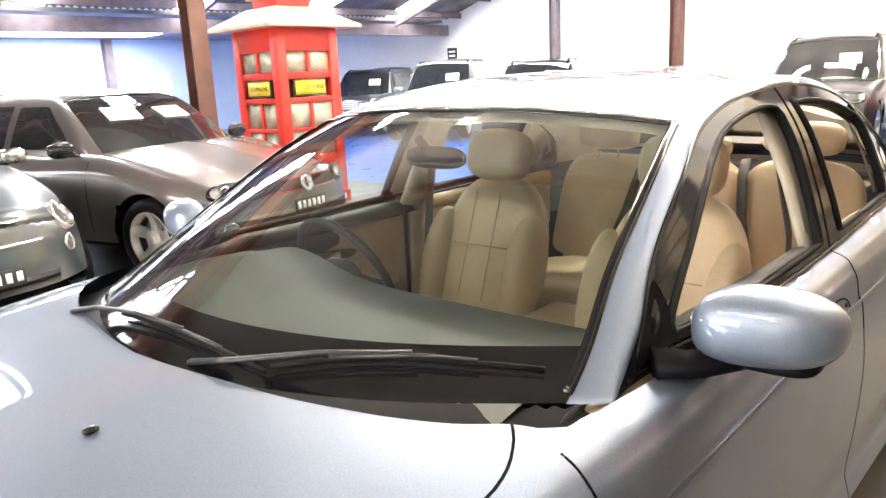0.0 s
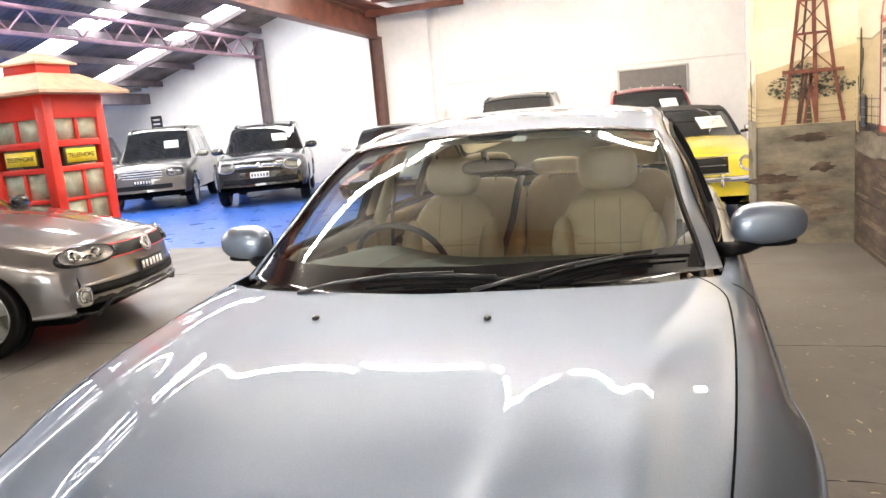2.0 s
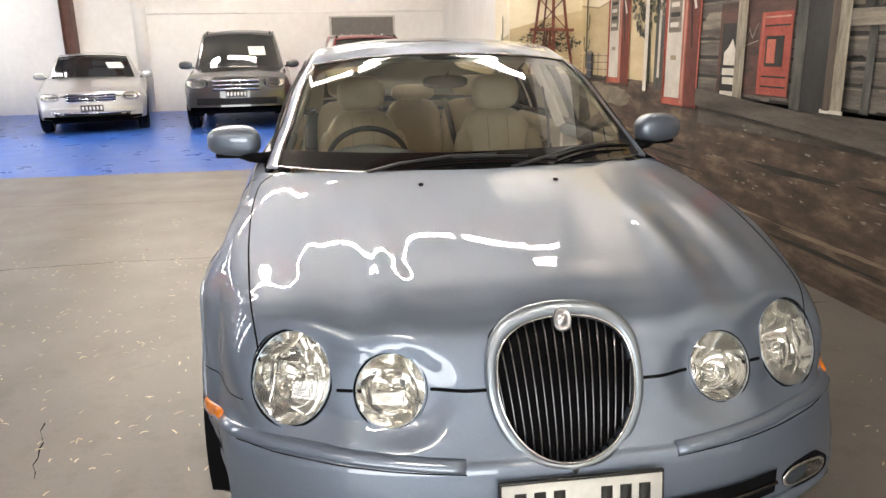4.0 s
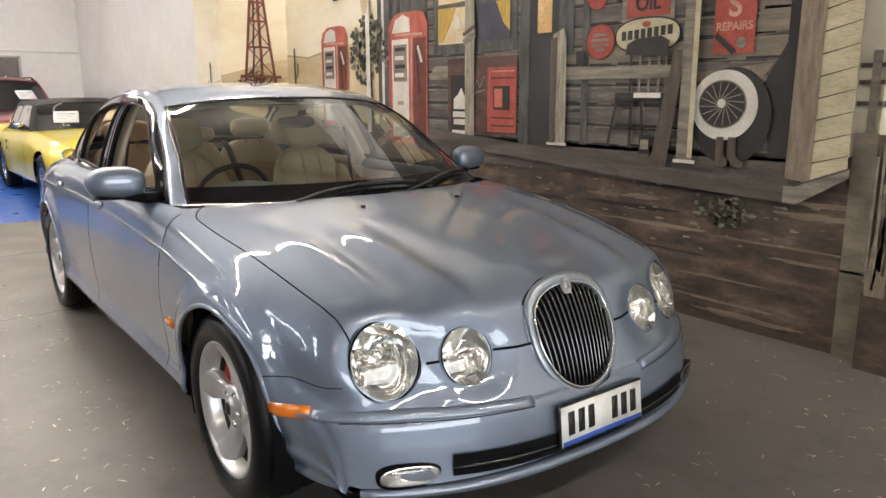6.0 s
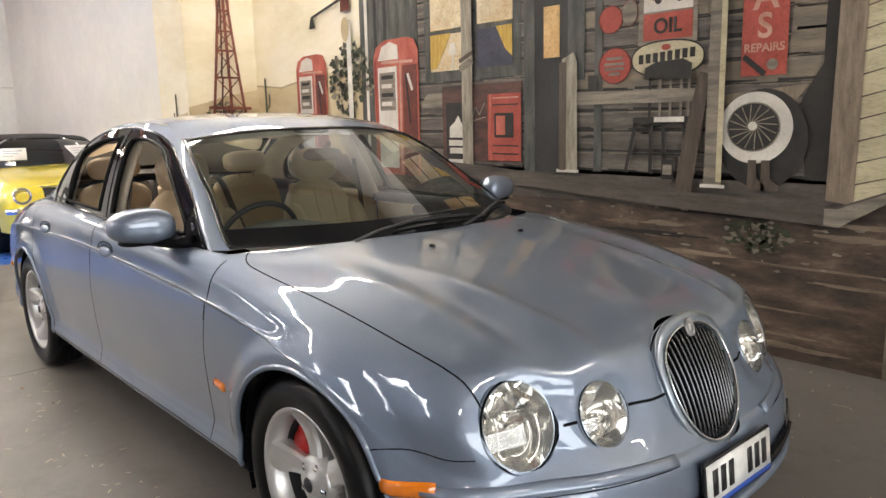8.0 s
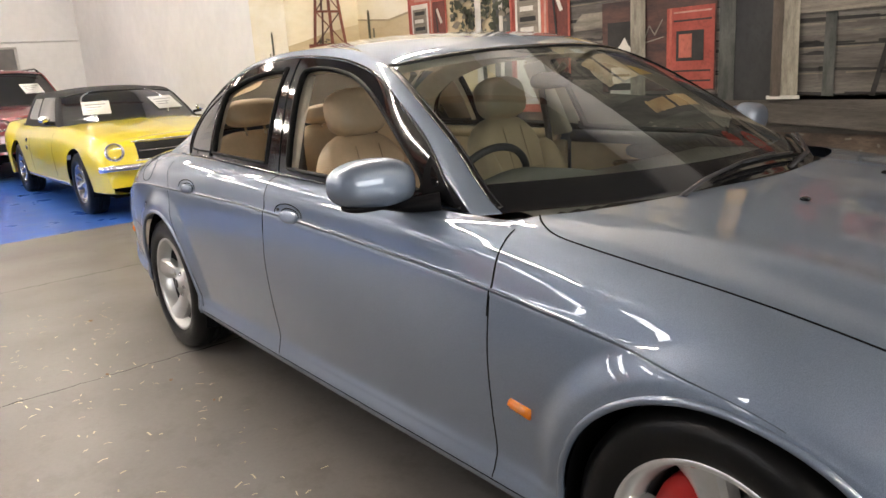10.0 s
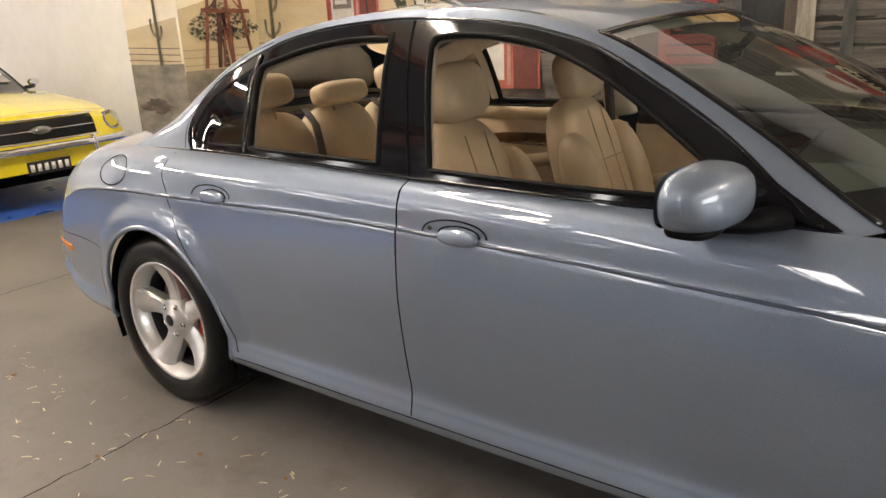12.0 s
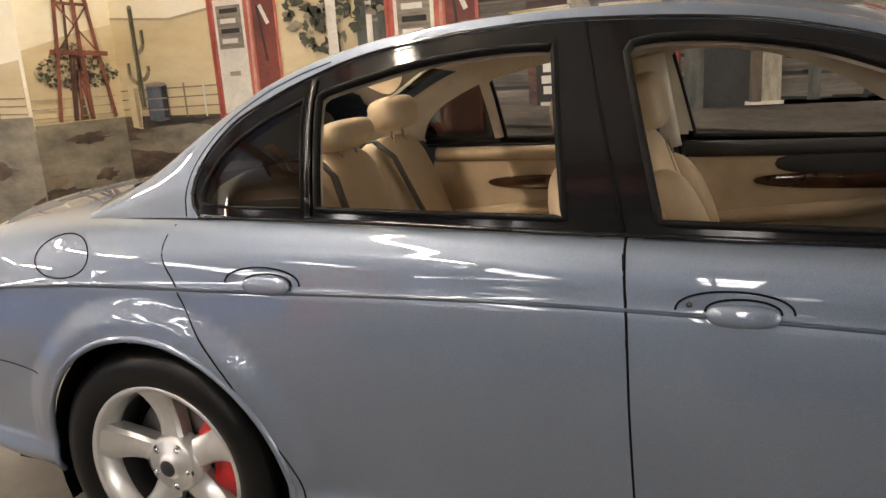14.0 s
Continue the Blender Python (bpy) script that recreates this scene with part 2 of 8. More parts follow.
LEATHER_DARK = plain("beige_leather_seam", (0.36, 0.27, 0.17), 0.55)
BEIGE_TRIM = plain("beige_trim", (0.50, 0.38, 0.24), 0.5, bump=0.08)
GREY_TRIM = plain("charcoal_trim", (0.035, 0.035, 0.037), 0.55, bump=0.1)
HEADLINER = plain("headliner_cloth", (0.62, 0.55, 0.44), 0.85)
WALNUT = plain("walnut_veneer", (0.065, 0.028, 0.013), 0.15, vary=0.4, scale=14, Coat_Weight=1.0)
BELT_WEB = plain("seat_belt_webbing", (0.06, 0.05, 0.045), 0.7)
WHITE_PLATE = plain("white_plate", (0.82, 0.82, 0.78), 0.4)
BLACK_INK = plain("black_ink", (0.015, 0.015, 0.015), 0.5)
BLUE_INK = plain("blue_ink", (0.03, 0.09, 0.42), 0.5)
PAPER = plain("white_paper", (0.85, 0.85, 0.83), 0.7, vary=0.04)
CAR_GLASS_DARK = plain("dark_car_glass", (0.016, 0.018, 0.02), 0.04, vary=0.3, scale=3, Coat_Weight=1.0)

# ---- the hall ----
WALL_WHITE = plain("white_painted_wall", (0.80, 0.79, 0.77), 0.65, vary=0.05, scale=0.8, bump=0.12, bump_scale=35)
WALL_BLUE = plain("pale_blue_wall", (0.50, 0.60, 0.76), 0.65, vary=0.06, scale=0.8)
STEEL_BROWN = plain("brown_painted_steel", (0.13, 0.06, 0.045), 0.5, vary=0.25, scale=4)
STEEL_GREY = plain("grey_painted_steel", (0.16, 0.13, 0.14), 0.5, vary=0.25, scale=4)
STEEL_MAUVE = plain("mauve_painted_steel", (0.34, 0.20, 0.25), 0.5, vary=0.2, scale=4)
TIMBER = plain("red_brown_ceiling_timber", (0.17, 0.055, 0.035), 0.5, vary=0.35, scale=3)
ROOF_IRON = plain("old_corrugated_iron", (0.24, 0.205, 0.19), 0.6, 0.2, vary=0.5, scale=1.3)
CEIL_PALE = plain("dusty_ceiling_board", (0.38, 0.36, 0.325), 0.7, vary=0.12, scale=1.0)
SKYLIGHT = glow("skylight_sheet", (0.95, 0.97, 1.0), 13.0)
TUBE = glow("fluorescent_tube", (1.0, 0.905, 0.80), 122.0)
FLOOR_GREY = floor_paint("grey_floor_paint", (0.160, 0.147, 0.136), (0.72, 0.69, 0.66))
FLOOR_BLUE = floor_paint("blue_floor_paint", (0.040, 0.135, 0.52), (0.6, 0.62, 0.7), (0.25, 0.38))

BACK_X, SIDE_Y, FAR_Y, FRONT_X = -15.4, 2.155, -22.0, 9.0
BLUE_X = -5.30


def structure(name, data, mat, label, smooth=False):
    return tagged(part(name, data, mat, None, "", smooth), label, name.split("_")[0], kind="structure")


structure("floor", box(BLUE_X, FRONT_X, FAR_Y, SIDE_Y + 0.3, -0.2, 0.0), FLOOR_GREY, "grey painted concrete floor with wood shavings and cracks")
structure("floor_blue", box(BACK_X - 0.3, BLUE_X - 0.001, FAR_Y, SIDE_Y + 0.3, -0.2, 0.0), FLOOR_BLUE, "glossy blue painted concrete floor under display cars")
wall_back = structure("wall_back", box(BACK_X - 0.25, BACK_X, FAR_Y, SIDE_Y + 0.3, 0.0, 7.0), WALL_WHITE, "white painted masonry back wall of the hall")
structure("wall_side", box(BACK_X, FRONT_X, SIDE_Y, SIDE_Y + 0.25, 0.0, 7.0), WALL_WHITE, "white side wall behind the painted mural")
structure("wall_far", box(BACK_X, FRONT_X, FAR_Y - 0.25, FAR_Y, 0.0, 7.0), WALL_BLUE, "pale blue far side wall of the hall")
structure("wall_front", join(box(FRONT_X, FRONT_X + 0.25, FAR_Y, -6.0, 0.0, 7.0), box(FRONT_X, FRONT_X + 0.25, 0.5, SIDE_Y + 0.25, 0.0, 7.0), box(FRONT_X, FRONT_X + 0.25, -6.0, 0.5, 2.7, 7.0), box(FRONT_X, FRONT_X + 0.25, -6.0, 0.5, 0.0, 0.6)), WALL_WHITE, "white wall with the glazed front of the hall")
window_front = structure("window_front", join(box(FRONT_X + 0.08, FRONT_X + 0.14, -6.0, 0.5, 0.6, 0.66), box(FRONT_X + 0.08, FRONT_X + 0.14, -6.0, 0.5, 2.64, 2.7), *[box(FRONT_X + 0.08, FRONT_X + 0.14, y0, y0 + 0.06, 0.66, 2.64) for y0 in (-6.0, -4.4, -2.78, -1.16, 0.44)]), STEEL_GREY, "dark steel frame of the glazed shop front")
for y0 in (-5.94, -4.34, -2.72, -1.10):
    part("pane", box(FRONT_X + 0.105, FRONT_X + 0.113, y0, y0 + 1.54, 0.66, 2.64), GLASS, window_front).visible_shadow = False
part("wall_ledge", box(BACK_X - 0.01, BACK_X + 0.02, -5.2, SIDE_Y, 2.28, 2.31), WALL_WHITE, wall_back)
part("wall_pilaster", box(BACK_X - 0.01, BACK_X + 0.06, -5.3, -5.0, 0, 4.4), WALL_WHITE, wall_back)

# flat ceiling over the near bay
structure("ceiling", box(BACK_X, FRONT_X, -6.25, SIDE_Y, 4.45, 4.6), CEIL_PALE, "dusty brown-grey boarded ceiling over the near bay")
for k in range(9):
    bx = BACK_X + 1.6 + k * 2.6
    structure("ceiling_joist", box(bx, bx + 0.09, -6.1, SIDE_Y, 4.25, 4.447), TIMBER, "red-brown timber joist under the ceiling")
# beam between the bays, with its posts
def skewed(piece):
    """The beam's line runs a little askew to the walls."""
    return [(x, y - 6.08 + (x + 2.52) * 0.0497, z) for x, y, z in piece[0]], piece[1]


structure("bay_beam", skewed(join(box(BACK_X, FRONT_X, -0.14, 0.14, 3.62, 3.66, 0.004), box(BACK_X, FRONT_X, -0.02, 0.02, 3.66, 4.16), box(BACK_X, FRONT_X, -0.14, 0.14, 4.16, 4.20, 0.004))), TIMBER, "red-brown steel beam between two bays")
structure("beam_soffit", skewed(box(BACK_X, FRONT_X, -0.6, 0.6, 4.205, 4.24)), TIMBER, "red-brown boards above the bay beam")
for k in range(3):
    structure("timber_brace", skewed(box(-14.5 + k * 4.6, -14.38 + k * 4.6, 0.10, 2.6, 4.05, 4.20, 0.006)), TIMBER, "red-brown timber brace beside the beam")


def steel_post(name, x, y, top_z, w, mat, label):
    base = tagged(part(name, join(box(x - w, x + w, y - w, y - w + 0.016, 0.02, top_z, 0.002), box(x - w, x + w, y + w - 0.016, y + w, 0.02, top_z, 0.002), box(x - 0.008, x + 0.008, y - w + 0.016, y + w - 0.016, 0.02, top_z)), mat, None, "", False), label, "post", kind="structure")
    part("base_plate", box(x - w * 1.5, x + w * 1.5, y - w * 1.5, y + w * 1.5, 0.0, 0.02, 0.003), mat, base)
    return base


steel_post("steel_post", -2.52, -6.08, 3.62, 0.10, STEEL_BROWN, "brown painted steel post holding the bay beam")
steel_post("steel_post", BACK_X + 0.14, -6.72, 3.62, 0.13, STEEL_BROWN, "brown painted steel post against the white wall")
steel_post("steel_post", BACK_X + 0.14, -10.15, 4.0, 0.11, STEEL_GREY, "dark steel post under the roof truss")
steel_post("steel_post", -8.45, FAR_Y + 0.15, 3.1, 0.12, STEEL_GREY, "dark steel post against the pale blue wall")
steel_post("steel_post", -3.0, FAR_Y + 0.15, 3.1, 0.12, STEEL_GREY, "dark steel post against the pale blue wall")
# lattice girder of the far bay
truss = tagged(new("roof_truss"), "mauve painted steel lattice girder under the roof", "truss", kind="structure")
for zz in (3.52, 3.98):
    part("truss_chord", box(BACK_X, FRONT_X, -10.19, -10.11, zz - 0.04, zz + 0.04, 0.006), STEEL_MAUVE, truss)
xs = np.arange(BACK_X + 0.2, FRONT_X, 0.42)
for k, (a, b) in enumerate(zip(xs[:-1], xs[1:])):
    z0, z1 = (3.55, 3.95) if k % 2 else (3.95, 3.55)
    part("truss_web", sweep([(a, -10.15, z0), (b, -10.15, z1)], 0.02, 6), STEEL_MAUVE, truss)
# sloping iron roof of the far bay, with translucent sheets let in
RISE = 0.315


def roof_z_at(y):
    return 2.92 + RISE * (y + 14.15) if y > -14.15 else 2.92 + 0.02 * (-14.15 - y)


def iron(x0, x1, y0, y1, lift=0.0, pitch=0.16):
    """Corrugated sheet whose ribs run down the slope."""
    n = max(2, int((x1 - x0) / pitch * 4))
    xs = np.linspace(x0, x1, n + 1)
    v = []
    for x in xs:
        w = 0.025 * math.sin(2 * math.pi * x / pitch)
        v += [(x, y0, roof_z_at(y0) + w + lift), (x, y1, roof_z_at(y1) + w + lift)]
    return v, [(2 * i, 2 * i + 1, 2 * i + 3, 2 * i + 2) for i in range(n)]


bands = [(-15.4, -13.6), (-12.9, -10.6), (-9.9, -7.3), (-6.6, -4.0), (-3.3, -0.4), (0.5, 9.0)]
structure("roof_iron", join(*[iron(a, b, -14.15, -6.2, 0.18) for a, b in bands]), ROOF_IRON, "old dark corrugated iron roof sheets", True)
for (a, b), (c0, d0) in zip(bands[:-1], bands[1:]):
    structure("skylight", iron(b, c0, -14.15, -6.2, 0.18), SKYLIGHT, "bright translucent skylight sheet in the roof", True)
for k, yy in enumerate(np.arange(-13.6, -6.4, 1.15)):
    structure("purlin", box(BACK_X, FRONT_X, yy, yy + 0.07, roof_z_at(yy) - 0.02, roof_z_at(yy) + 0.13), STEEL_GREY, "dark timber purlin under the iron roof")
for xx in (-13.2, -7.0, -0.2, 6.0):
    v = sweep([(xx, -14.15, 2.86), (xx, -6.2, 2.86 + RISE * 7.95)], 0.07, 4)
    structure("rafter", v, STEEL_GREY, "dark steel rafter under the iron roof")
structure("eave_beam", box(BACK_X, FRONT_X, -14.3, -14.05, 2.62, 2.92), STEEL_GREY, "dark steel eave beam")
structure("annex_roof", box(BACK_X, FRONT_X, FAR_Y, -14.3, 3.02, 3.10), ROOF_IRON, "dark low roof of the far annex")
structure("annex_skylight", box(-9.0, -3.0, -20.6, -18.6, 3.004, 3.016), SKYLIGHT, "bright translucent skylight sheet in the annex roof")
for x0, x1 in ((-7.9, -5.3), (-10.5, -9.0), (-4.4, -1.9)):
    structure("wall_board", box(x0, x1, FAR_Y, FAR_Y + 0.03, 1.2, 2.05, 0.004), plain("cream_board", (0.62, 0.55, 0.44), 0.6), "cream board on the pale blue wall")
# board over the red car, and a small dark sign
roller = tagged(part("notice_board", box(BACK_X, BACK_X + 0.05, -0.65, 0.90, 1.55, 2.18, 0.008), plain("grey_board", (0.13, 0.12, 0.11), 0.5), None, "", False), "dark grey board on the white back wall", "board")
part("board_frame", join(box(BACK_X + 0.05, BACK_X + 0.065, -0.68, 0.93, 2.16, 2.20), box(BACK_X + 0.05, BACK_X + 0.065, -0.68, -0.63, 1.53, 2.2), box(BACK_X + 0.05, BACK_X + 0.065, 0.88, 0.93, 1.53, 2.2)), plain("pale_frame", (0.55, 0.53, 0.5), 0.5), roller)
for yy in np.linspace(-0.4, 0.6, 5):
    part("board_bolt", puff(BACK_X + 0.055, yy, 1.75, 0.01, 0.02, 0.02, 2, 10, 6), PAPER, roller)
sign = tagged(part("wall_sign", box(BACK_X, BACK_X + 0.03, -14.12, -13.74, 1.78, 2.26, 0.006), BLACK_INK, None, "", False), "small black sign with pale bars on the wall", "sign")
for zz in (1.88, 2.0, 2.12):
    part("sign_bar", box(BACK_X + 0.03, BACK_X + 0.034, -14.05, -13.81, zz, zz + 0.05), PAPER, sign)

# fluorescent battens
def batten(x, y, length, along_y, z=4.2):
    lamp = thing("ceiling_light", (x, y, z), "white fluorescent batten hanging under the ceiling", "ceiling light", "fluorescent battens", 90 if along_y else 0)
    h = length / 2
    part("batten_body", box(-h, h, -0.075, 0.075, 0.02, 0.08, 0.01), plain("white_batten", (0.8, 0.8, 0.8), 0.4), lamp)
    for s in (-0.042, 0.042):
        part("tube", sweep([(-h + 0.03, s, 0.0), (h - 0.03, s, 0.0)], 0.019, 8), TUBE, lamp)
    for s in (-h * 0.7, h * 0.7):
        part("hanger", sweep([(s, 0, 0.08), (s, 0, 4.45 - z if z > 3.9 else 0.3)], 0.006, 6), STEEL_GREY, lamp)
    return lamp


# only the -2.45 row is known; the other rows are added for light
for xx, row in ((-2.45, (-4.35, -2.96, -1.57, -0.18, 1.21)), (5.6, (-4.35, -1.57, 1.21))):
    for yy in row:
        batten(xx, yy, 1.33, True)
for xx in (-7.6, -11.6):
    for yy in (-4.4, -2.4, -0.4):
        batten(xx, yy, 1.5, True)

# ---- car bodies ----
def spline_rows(c, v):
    """Catmull-Rom through the control points c (n, k, 2) at the n positions v (0 to k-1)."""
    n, k, _ = c.shape
    i = np.clip(np.floor(v).astype(int), 0, k - 2)
    t = (v - i)[:, None]
    r = np.arange(n)
    p1, p2 = c[r, i], c[r, i + 1]
    p0 = np.where((i > 0)[:, None], c[r, np.maximum(i - 1, 0)], 2 * p1 - p2)
    p3 = np.where((i < k - 2)[:, None], c[r, np.minimum(i + 2, k - 1)], 2 * p2 - p1)
    return p1 + 0.5 * t * (p2 - p0 + t * (2 * p0 - 5 * p1 + 4 * p2 - p3 + t * (3 * (p1 - p2) + p3 - p0)))


class Shell:
    """One half (y >= 0) of a car's skin, a surface over s (along the car) and v (from the middle line outwards and down)."""

    def __init__(self, lines, bow, s_keys, v_keys, lift=None, swell=None):
        self.lines, self.bow, self.lift, self.swell, self.flow = lines, bow, lift, swell, None
        self.s, self.v = np.array(s_keys), np.array(v_keys)
        ss, vv = np.meshgrid(self.s, self.v, indexing="ij")
        self.uv = np.stack([ss.ravel(), vv.ravel()], 1)
        self.co = self.at(self.uv)
        nv = len(self.v)
        i, j = np.meshgrid(np.arange(len(self.s) - 1), np.arange(nv - 1), indexing="ij")
        a = (i * nv + j).ravel()
        self.faces = np.stack([a, a + nv, a + nv + 1, a + 1], 1)
        self.fixed = np.zeros(len(self.co), bool)

    def at(self, uv):
        s, v = uv[:, 0], uv[:, 1]
        c = np.stack([np.stack([np.broadcast_to(y(s), s.shape), np.broadcast_to(z(s), s.shape)], 1) for y, z in self.lines], 1)
        yz = spline_rows(c, v)
        y, z = np.maximum(yz[:, 0], 0), yz[:, 1]
        x = self.bow(s, y, z)
        if self.lift:
            z = z + self.lift(s, x, y, z, v)
        if self.swell:
            y = y + self.swell(x, y, z)
        return np.stack([x, y, z], 1)

    def normal(self, uv):
        h = 1e-3
        a = self.at(uv + (h, 0)) - self.at(uv - (h, 0))
        b = self.at(uv + (0, h * 4)) - self.at(uv - (0, h * 4))
        n = np.cross(a, b)
        n /= np.linalg.norm(n, axis=1)[:, None] + 1e-12
        return n

    def find(self, points, axes, near=None):
        """The (s, v) at which the two given axes take the given values, and the places there."""
        points = np.array(points, float)
        flat = self.co[:, axes]
        ok = np.ones(len(flat), bool) if near is None else near(self.co)
        pick = np.where(ok)[0]
        d = ((flat[pick][None] - points[:, None]) ** 2).sum(2)
        uv = self.uv[pick[d.argmin(1)]].copy()
        h = 2e-3
        for _ in range(7):
            p = self.at(uv)[:, axes]
            js = (self.at(uv + (h, 0))[:, axes] - p) / h
            jv = (self.at(uv + (0, h))[:, axes] - p) / h
            e = points - p
            det = js[:, 0] * jv[:, 1] - js[:, 1] * jv[:, 0]
            det = np.where(abs(det) < 1e-6, 1e-6, det)
            ds = (e[:, 0] * jv[:, 1] - e[:, 1] * jv[:, 0]) / det
            dv = (js[:, 0] * e[:, 1] - js[:, 1] * e[:, 0]) / det
            uv += np.stack([np.clip(ds, -0.06, 0.06), np.clip(dv, -0.25, 0.25)], 1)
            uv[:, 0] = np.clip(uv[:, 0], self.s[0], self.s[-1])
            uv[:, 1] = np.clip(uv[:, 1], self.v[0], self.v[-1])
        return uv, self.at(uv)

    def centres(self):
        return self.co[self.faces].mean(1)

    def snap(self, inside, outline, axes, near=None):
        """Pulls the edge of the faces picked by inside onto the outline (a closed or open polyline in two axes)."""
        n = len(self.co)
        a, b = np.zeros(n, bool), np.zeros(n, bool)
        a[self.faces[inside].ravel()] = True
        b[self.faces[~inside].ravel()] = True
        rim = np.where(a & b & ~self.fixed)[0]
        line = np.array(outline, float)
        keep = []
        targets = []
        for i in rim:
            d = ((line - self.co[i][axes]) ** 2).sum(1)
            if d.min() < 0.035 ** 2:
                keep.append(i)
                targets.append(line[d.argmin()])
        if keep:
            uv, co = self.find(targets, axes, near)
            far = np.linalg.norm(co - self.co[keep], axis=1) < 0.05
            keep = np.array(keep)
            self.uv[keep[far]], self.co[keep[far]] = uv[far], co[far]
            self.fixed[keep[far]] = True

    def cut(self, mask, side=1, shift=0.0):
        """The faces of the mask as verts, faces, normals; side -1: the car's right."""
        f = self.faces[mask]
        used, inv = np.unique(f.ravel(), return_inverse=True)
        n = self.normal(self.uv[used])
        v = self.co[used] + n * shift
        if self.flow:
            n = self.flow(self.uv[used], v, n)
        f = inv.reshape(-1, 4)
        if side < 0:
            v, n = v * (1, -1, 1), n * (1, -1, 1)
            f = f[:, ::-1]
        if shift < 0:
            f, n = f[:, ::-1], -n
        return v, f, n


def both(shell, mask, shift=0.0):
    """Left and right half of a panel that spans the middle, as one."""
    a, b = shell.cut(mask, 1, shift), shell.cut(mask, -1, shift)
    v = np.concatenate([a[0], b[0]])
    v[np.abs(v[:, 1]) < 1e-4, 1] = 0
    return v, np.concatenate([a[1], b[1] + len(a[0])]), np.concatenate([a[2], b[2]])


def inside_outline(points, outline):
    p, o = np.asarray(points, float), np.asarray(outline, float)
    q = np.roll(o, -1, 0)
    hit = np.zeros(len(p), bool)
    for (x0, y0), (x1, y1) in zip(o, q):
        if y0 == y1:
            continue
        cross = ((y0 > p[:, 1]) != (y1 > p[:, 1])) & (p[:, 0] < (x1 - x0) * (p[:, 1] - y0) / (y1 - y0) + x0)
        hit ^= cross
    return hit


def smooth_outline(keys, each=14, closed=True):
    """A dense smooth polyline through a few keys; a key given twice is a corner."""
    k = [np.array(p, float) for p in keys]
    n = len(k)
    out = []
    for i in range(n if closed else n - 1):
        p1, p2 = k[i], k[(i + 1) % n]
        if np.allclose(p1, p2):
            continue
        p0 = k[i - 1] if (closed or i > 0) else p1
        p3 = k[(i + 2) % n] if (closed or i + 2 < n) else p2
        if np.allclose(p0, p1):
            p0 = p1 - (p2 - p1)
        if np.allclose(p2, p3):
            p3 = p2 + (p2 - p1)
        for t in np.linspace(0, 1, each, endpoint=False):
            out.append(p1 + 0.5 * t * (p2 - p0 + t * (2 * p0 - 5 * p1 + 4 * p2 - p3 + t * (3 * (p1 - p2) + p3 - p0))))
    if not closed:
        out.append(k[-1])
    return np.array(out)


def even(points, gap, closed=False):
    p = np.array(points, float)
    if closed:
        p = np.concatenate([p, p[:1]])
    d = np.concatenate([[0], np.cumsum(np.linalg.norm(np.diff(p, axis=0), axis=1))])
    n = max(3, int(d[-1] / gap))
    q = np.linspace(0, d[-1], n + 1)[:n + (0 if closed else 1)]
    return np.stack([np.interp(q, d, p[:, k]) for k in range(p.shape[1])], 1)


def ribbon(shell, line, axes, side, radius, proud=0.0, near=None, closed=False, flat=0.5, gap=0.03, sides=5):
    """A thin line that lies on the skin."""
    uv, co = shell.find(even(line, gap, closed), axes, near)
    n = shell.normal(uv)
    p = (co + n * proud) * (1, side, 1)
    return sweep(p, radius, sides, closed, flat, n.mean(0) * (1, side, 1))


def side_only(co):
    return co[:, 1] > 0.45


